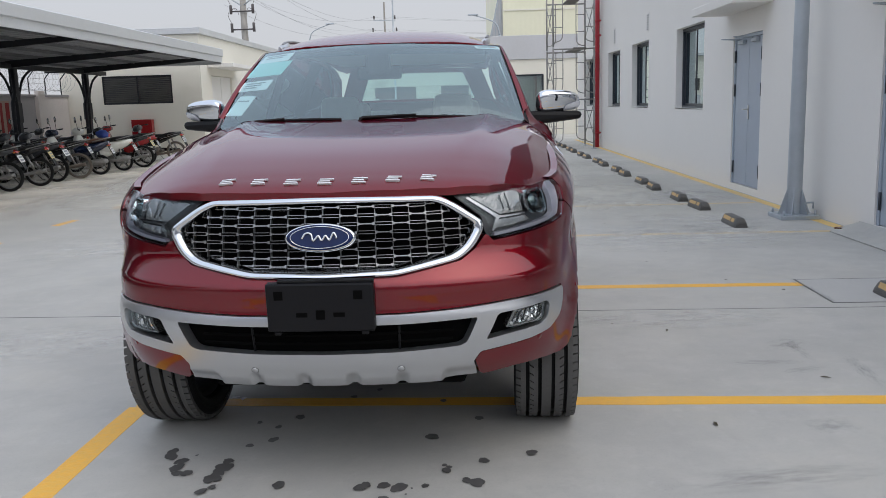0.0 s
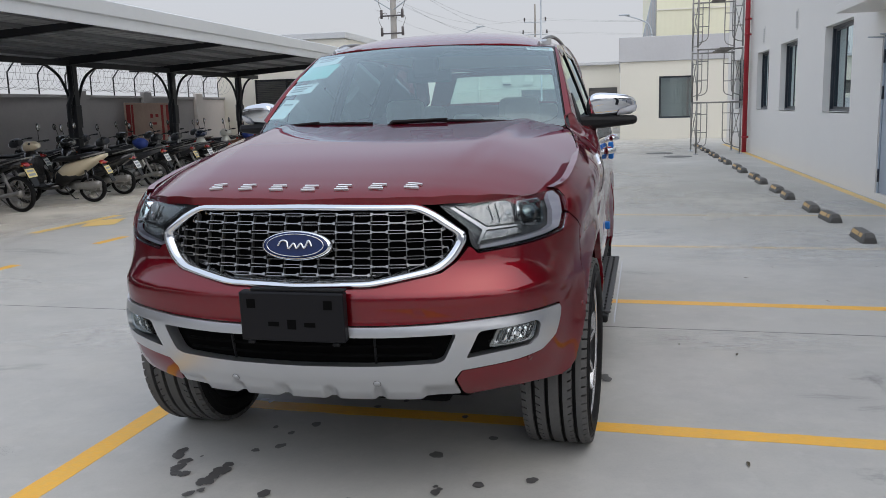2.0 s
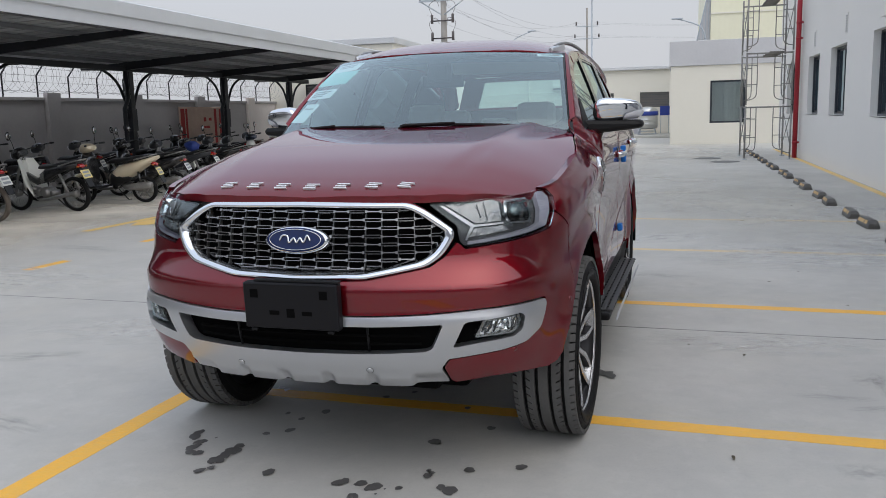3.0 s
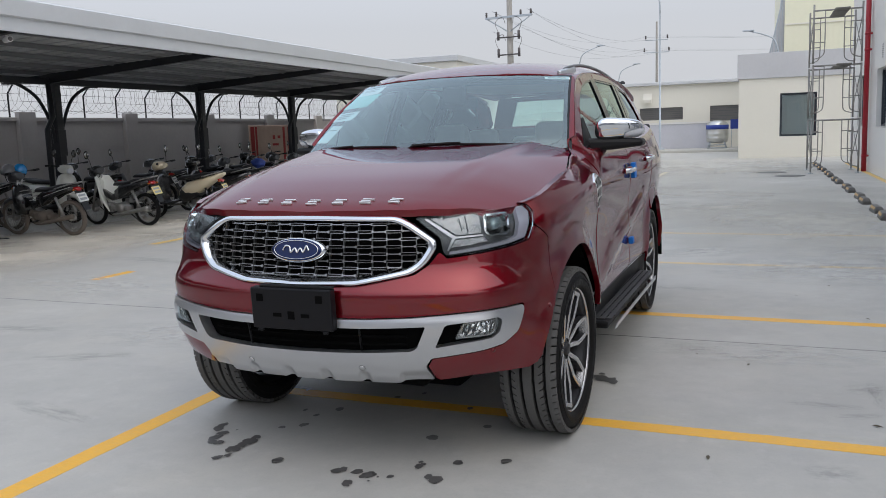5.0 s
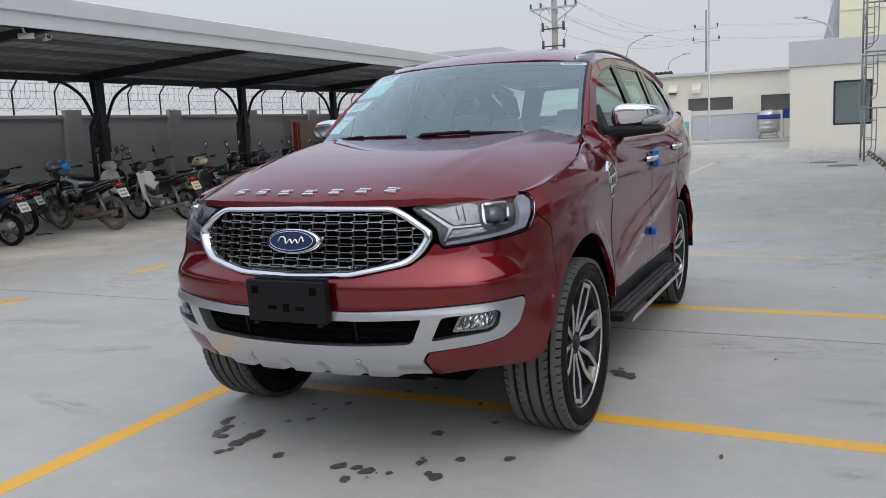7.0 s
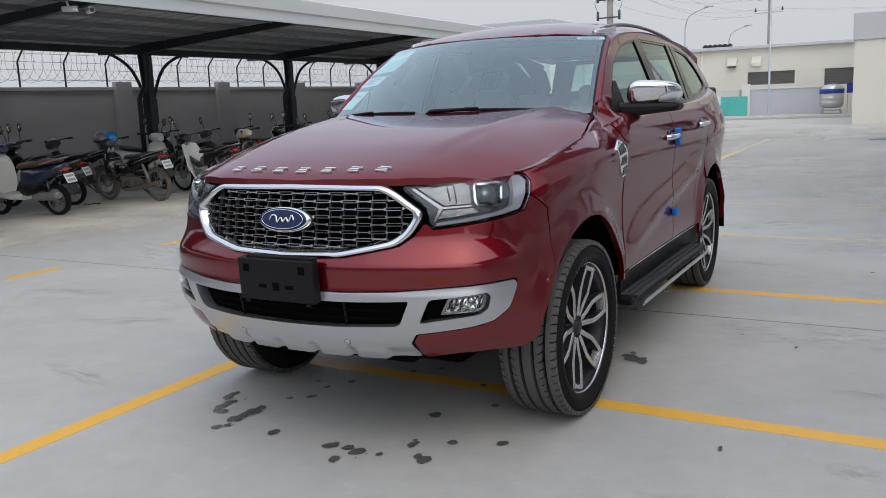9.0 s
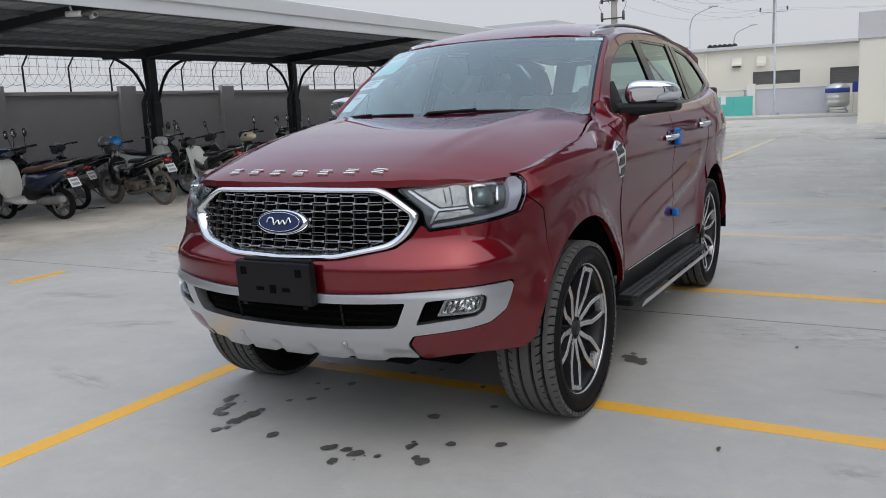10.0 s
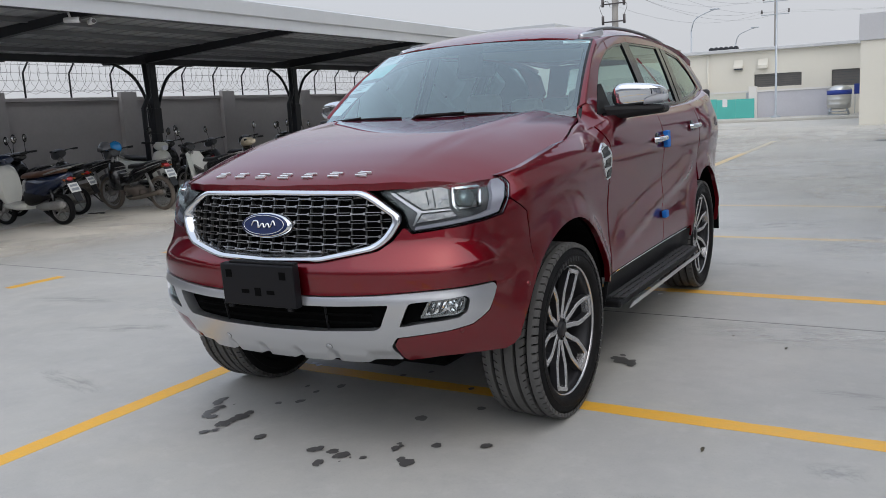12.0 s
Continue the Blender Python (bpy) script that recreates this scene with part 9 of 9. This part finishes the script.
# square cover with a dark seam, and the door ramp beside the wall
cv = thing("drain_cover", "square concrete drain cover with dark seams, flush with the yard", "drain cover", (3.09, 6.19, 0), -2.0, kind="structure")
part("cover", block((-0.375, -0.375, -0.05), (0.375, 0.375, 0.0035), 0.003), M["cover_concrete"], cv)
for a, b in (((-0.392, -0.392), (0.392, -0.378)), ((-0.392, 0.378), (0.392, 0.392)), ((-0.392, -0.3775), (-0.378, 0.3775)), ((0.378, -0.3775), (0.392, 0.3775))):
    part("seam", block((*a, -0.02), (*b, 0.002)), M["joint"], cv)


def soft_mark(name, tone, strength, scale, rough, lo=0.42, hi=0.62):
    """A stain that thins out to nothing towards its edge, broken by grain."""
    m = material(name, tone, rough)
    nt = m.node_tree
    b = nt.nodes["Principled BSDF"]
    co = nt.nodes.new("ShaderNodeTexCoord")
    ln = nt.nodes.new("ShaderNodeVectorMath")
    ln.operation = "LENGTH"
    nt.links.new(co.outputs["Object"], ln.inputs[0])
    fall = nt.nodes.new("ShaderNodeMapRange")
    fall.inputs["From Min"].default_value = 1.0
    fall.inputs["From Max"].default_value = 0.25
    nt.links.new(ln.outputs["Value"], fall.inputs["Value"])
    n = nt.nodes.new("ShaderNodeTexNoise")
    n.inputs["Scale"].default_value = scale
    n.inputs["Detail"].default_value = 8
    n.inputs["Roughness"].default_value = 0.7
    info = nt.nodes.new("ShaderNodeObjectInfo")
    add = nt.nodes.new("ShaderNodeVectorMath")
    add.operation = "ADD"
    nt.links.new(co.outputs["Object"], add.inputs[0])
    nt.links.new(info.outputs["Location"], add.inputs[1])
    nt.links.new(add.outputs["Vector"], n.inputs["Vector"])
    cutoff = nt.nodes.new("ShaderNodeMapRange")
    cutoff.inputs["From Min"].default_value = lo
    cutoff.inputs["From Max"].default_value = hi
    nt.links.new(n.outputs["Fac"], cutoff.inputs["Value"])
    mul = nt.nodes.new("ShaderNodeMath")
    mul.operation = "MULTIPLY"
    nt.links.new(fall.outputs["Result"], mul.inputs[0])
    nt.links.new(cutoff.outputs["Result"], mul.inputs[1])
    amp = nt.nodes.new("ShaderNodeMath")
    amp.operation = "MULTIPLY"
    amp.inputs[1].default_value = strength
    nt.links.new(mul.outputs["Value"], amp.inputs[0])
    nt.links.new(amp.outputs["Value"], b.inputs["Alpha"])
    return m


M["dust_pale"] = soft_mark("pale_dust", (0.66, 0.65, 0.62), 0.6, 2.6, 0.8)
M["scuff_dark"] = soft_mark("dark_scuff", (0.24, 0.24, 0.24), 0.28, 2.2, 0.6)
# sandy dust, made paler to lift the shaded ground under the shelter
M["dust_sand_lit"] = soft_mark("sandy_dust", (0.74, 0.69, 0.60), 0.9, 1.6, 0.85, 0.15, 0.5)
M["dust_warm"] = soft_mark("warm_dust", (0.60, 0.57, 0.50), 0.62, 1.4, 0.8, 0.25, 0.6)
MARKS = [("dust_warm", x, y, rx, ry, 0) for x, y, rx, ry in ((-0.5, 17, 5.5, 5), (-3.5, 24, 6, 6), (0.5, 29, 4, 8), (-6, 33, 7, 9), (-4.5, 14, 4, 5), (2.2, 13, 2.5, 4))] + [("dust_pale", 2.4, 8.6, 1.5, 0.7, 5), ("dust_pale", 3.0, 9.0, 1.2, 0.6, -8)] + [("dust_sand_lit", -8.6 + 0.3 * (k % 2), 6.5 + 1.9 * k, 2.1, 2.3, 12 * k) for k in range(10)] + [("dust_pale", 1.9, 9.0, 1.1, 0.75, 10), ("dust_pale", 2.9, 9.9, 0.9, 0.6, -20), ("dust_pale", 1.5, 5.5, 0.8, 0.3, 0), ("dust_pale", 0.9, 9.9, 0.7, 0.4, 30), ("dust_pale", -2.6, 5.2, 0.9, 0.5, 15), ("dust_pale", -5.0, 6.8, 1.4, 0.7, -10), ("dust_pale", 3.3, 12.5, 0.8, 0.9, 0), ("dust_pale", -3.4, 9.0, 1.3, 0.9, 20),
         ("scuff_dark", 2.03, 4.76, 0.04, 0.28, 0), ("scuff_dark", 2.22, 4.36, 0.05, 0.30, -6), ("scuff_dark", 1.77, 4.52, 0.22, 0.06, 0), ("scuff_dark", 1.92, 4.38, 0.14, 0.05, 20), ("scuff_dark", 1.74, 3.61, 0.13, 0.10, 0), ("scuff_dark", 2.0, 4.85, 0.16, 0.10, 35), ("scuff_dark", 0.83, 7.62, 0.35, 0.10, -8), ("scuff_dark", 2.7, 6.2, 0.05, 0.5, 0), ("scuff_dark", -2.9, 4.4, 0.5, 0.12, 20), ("scuff_dark", -2.2, 3.4, 0.4, 0.10, -15), ("scuff_dark", -4.1, 5.0, 0.6, 0.14, 8), ("scuff_dark", -1.9, 6.9, 0.5, 0.15, 30), ("scuff_dark", 1.3, 3.1, 0.5, 0.12, 10), ("scuff_dark", -5.6, 8.4, 0.8, 0.2, -12)]
for k, (mt, x, y, rx, ry, a) in enumerate(MARKS):
    bm = bmesh.new()
    bmesh.ops.create_circle(bm, cap_ends=True, segments=24, radius=1.0)
    o = part("dusty_patch" if mt != "scuff_dark" else "scuff_mark", bm, M[mt])
    o.matrix_basis = pose(x, y, 0.0012 + 0.00008 * k, 0, 0, a) @ Matrix.Diagonal((rx, ry, 1, 1))
    tagged(o, "pale dusty patch on the yard concrete" if mt in ("dust_pale", "dust_warm") else "sandy dust, painted paler to brighten the concrete under the motorbikes" if mt == "dust_sand_lit" else "faint dark scuff mark on the yard concrete", "stain", kind="structure")
for x, y, a in ((-1.026, 4.124, 20), (-0.98, 4.10, 70)):
    bm = bmesh.new()
    bm.faces.new([bm.verts.new(p) for p in ((-0.022, -0.010, 0.003), (0.018, -0.014, 0.007), (0.024, 0.008, 0.004), (-0.012, 0.012, 0.009))])
    lt = part("paper_scrap", bm, M["white_paint"])
    lt.matrix_basis = pose(x, y, 0.002, 0, 0, a)
    tagged(lt, "tiny white paper scrap on the concrete", "litter")
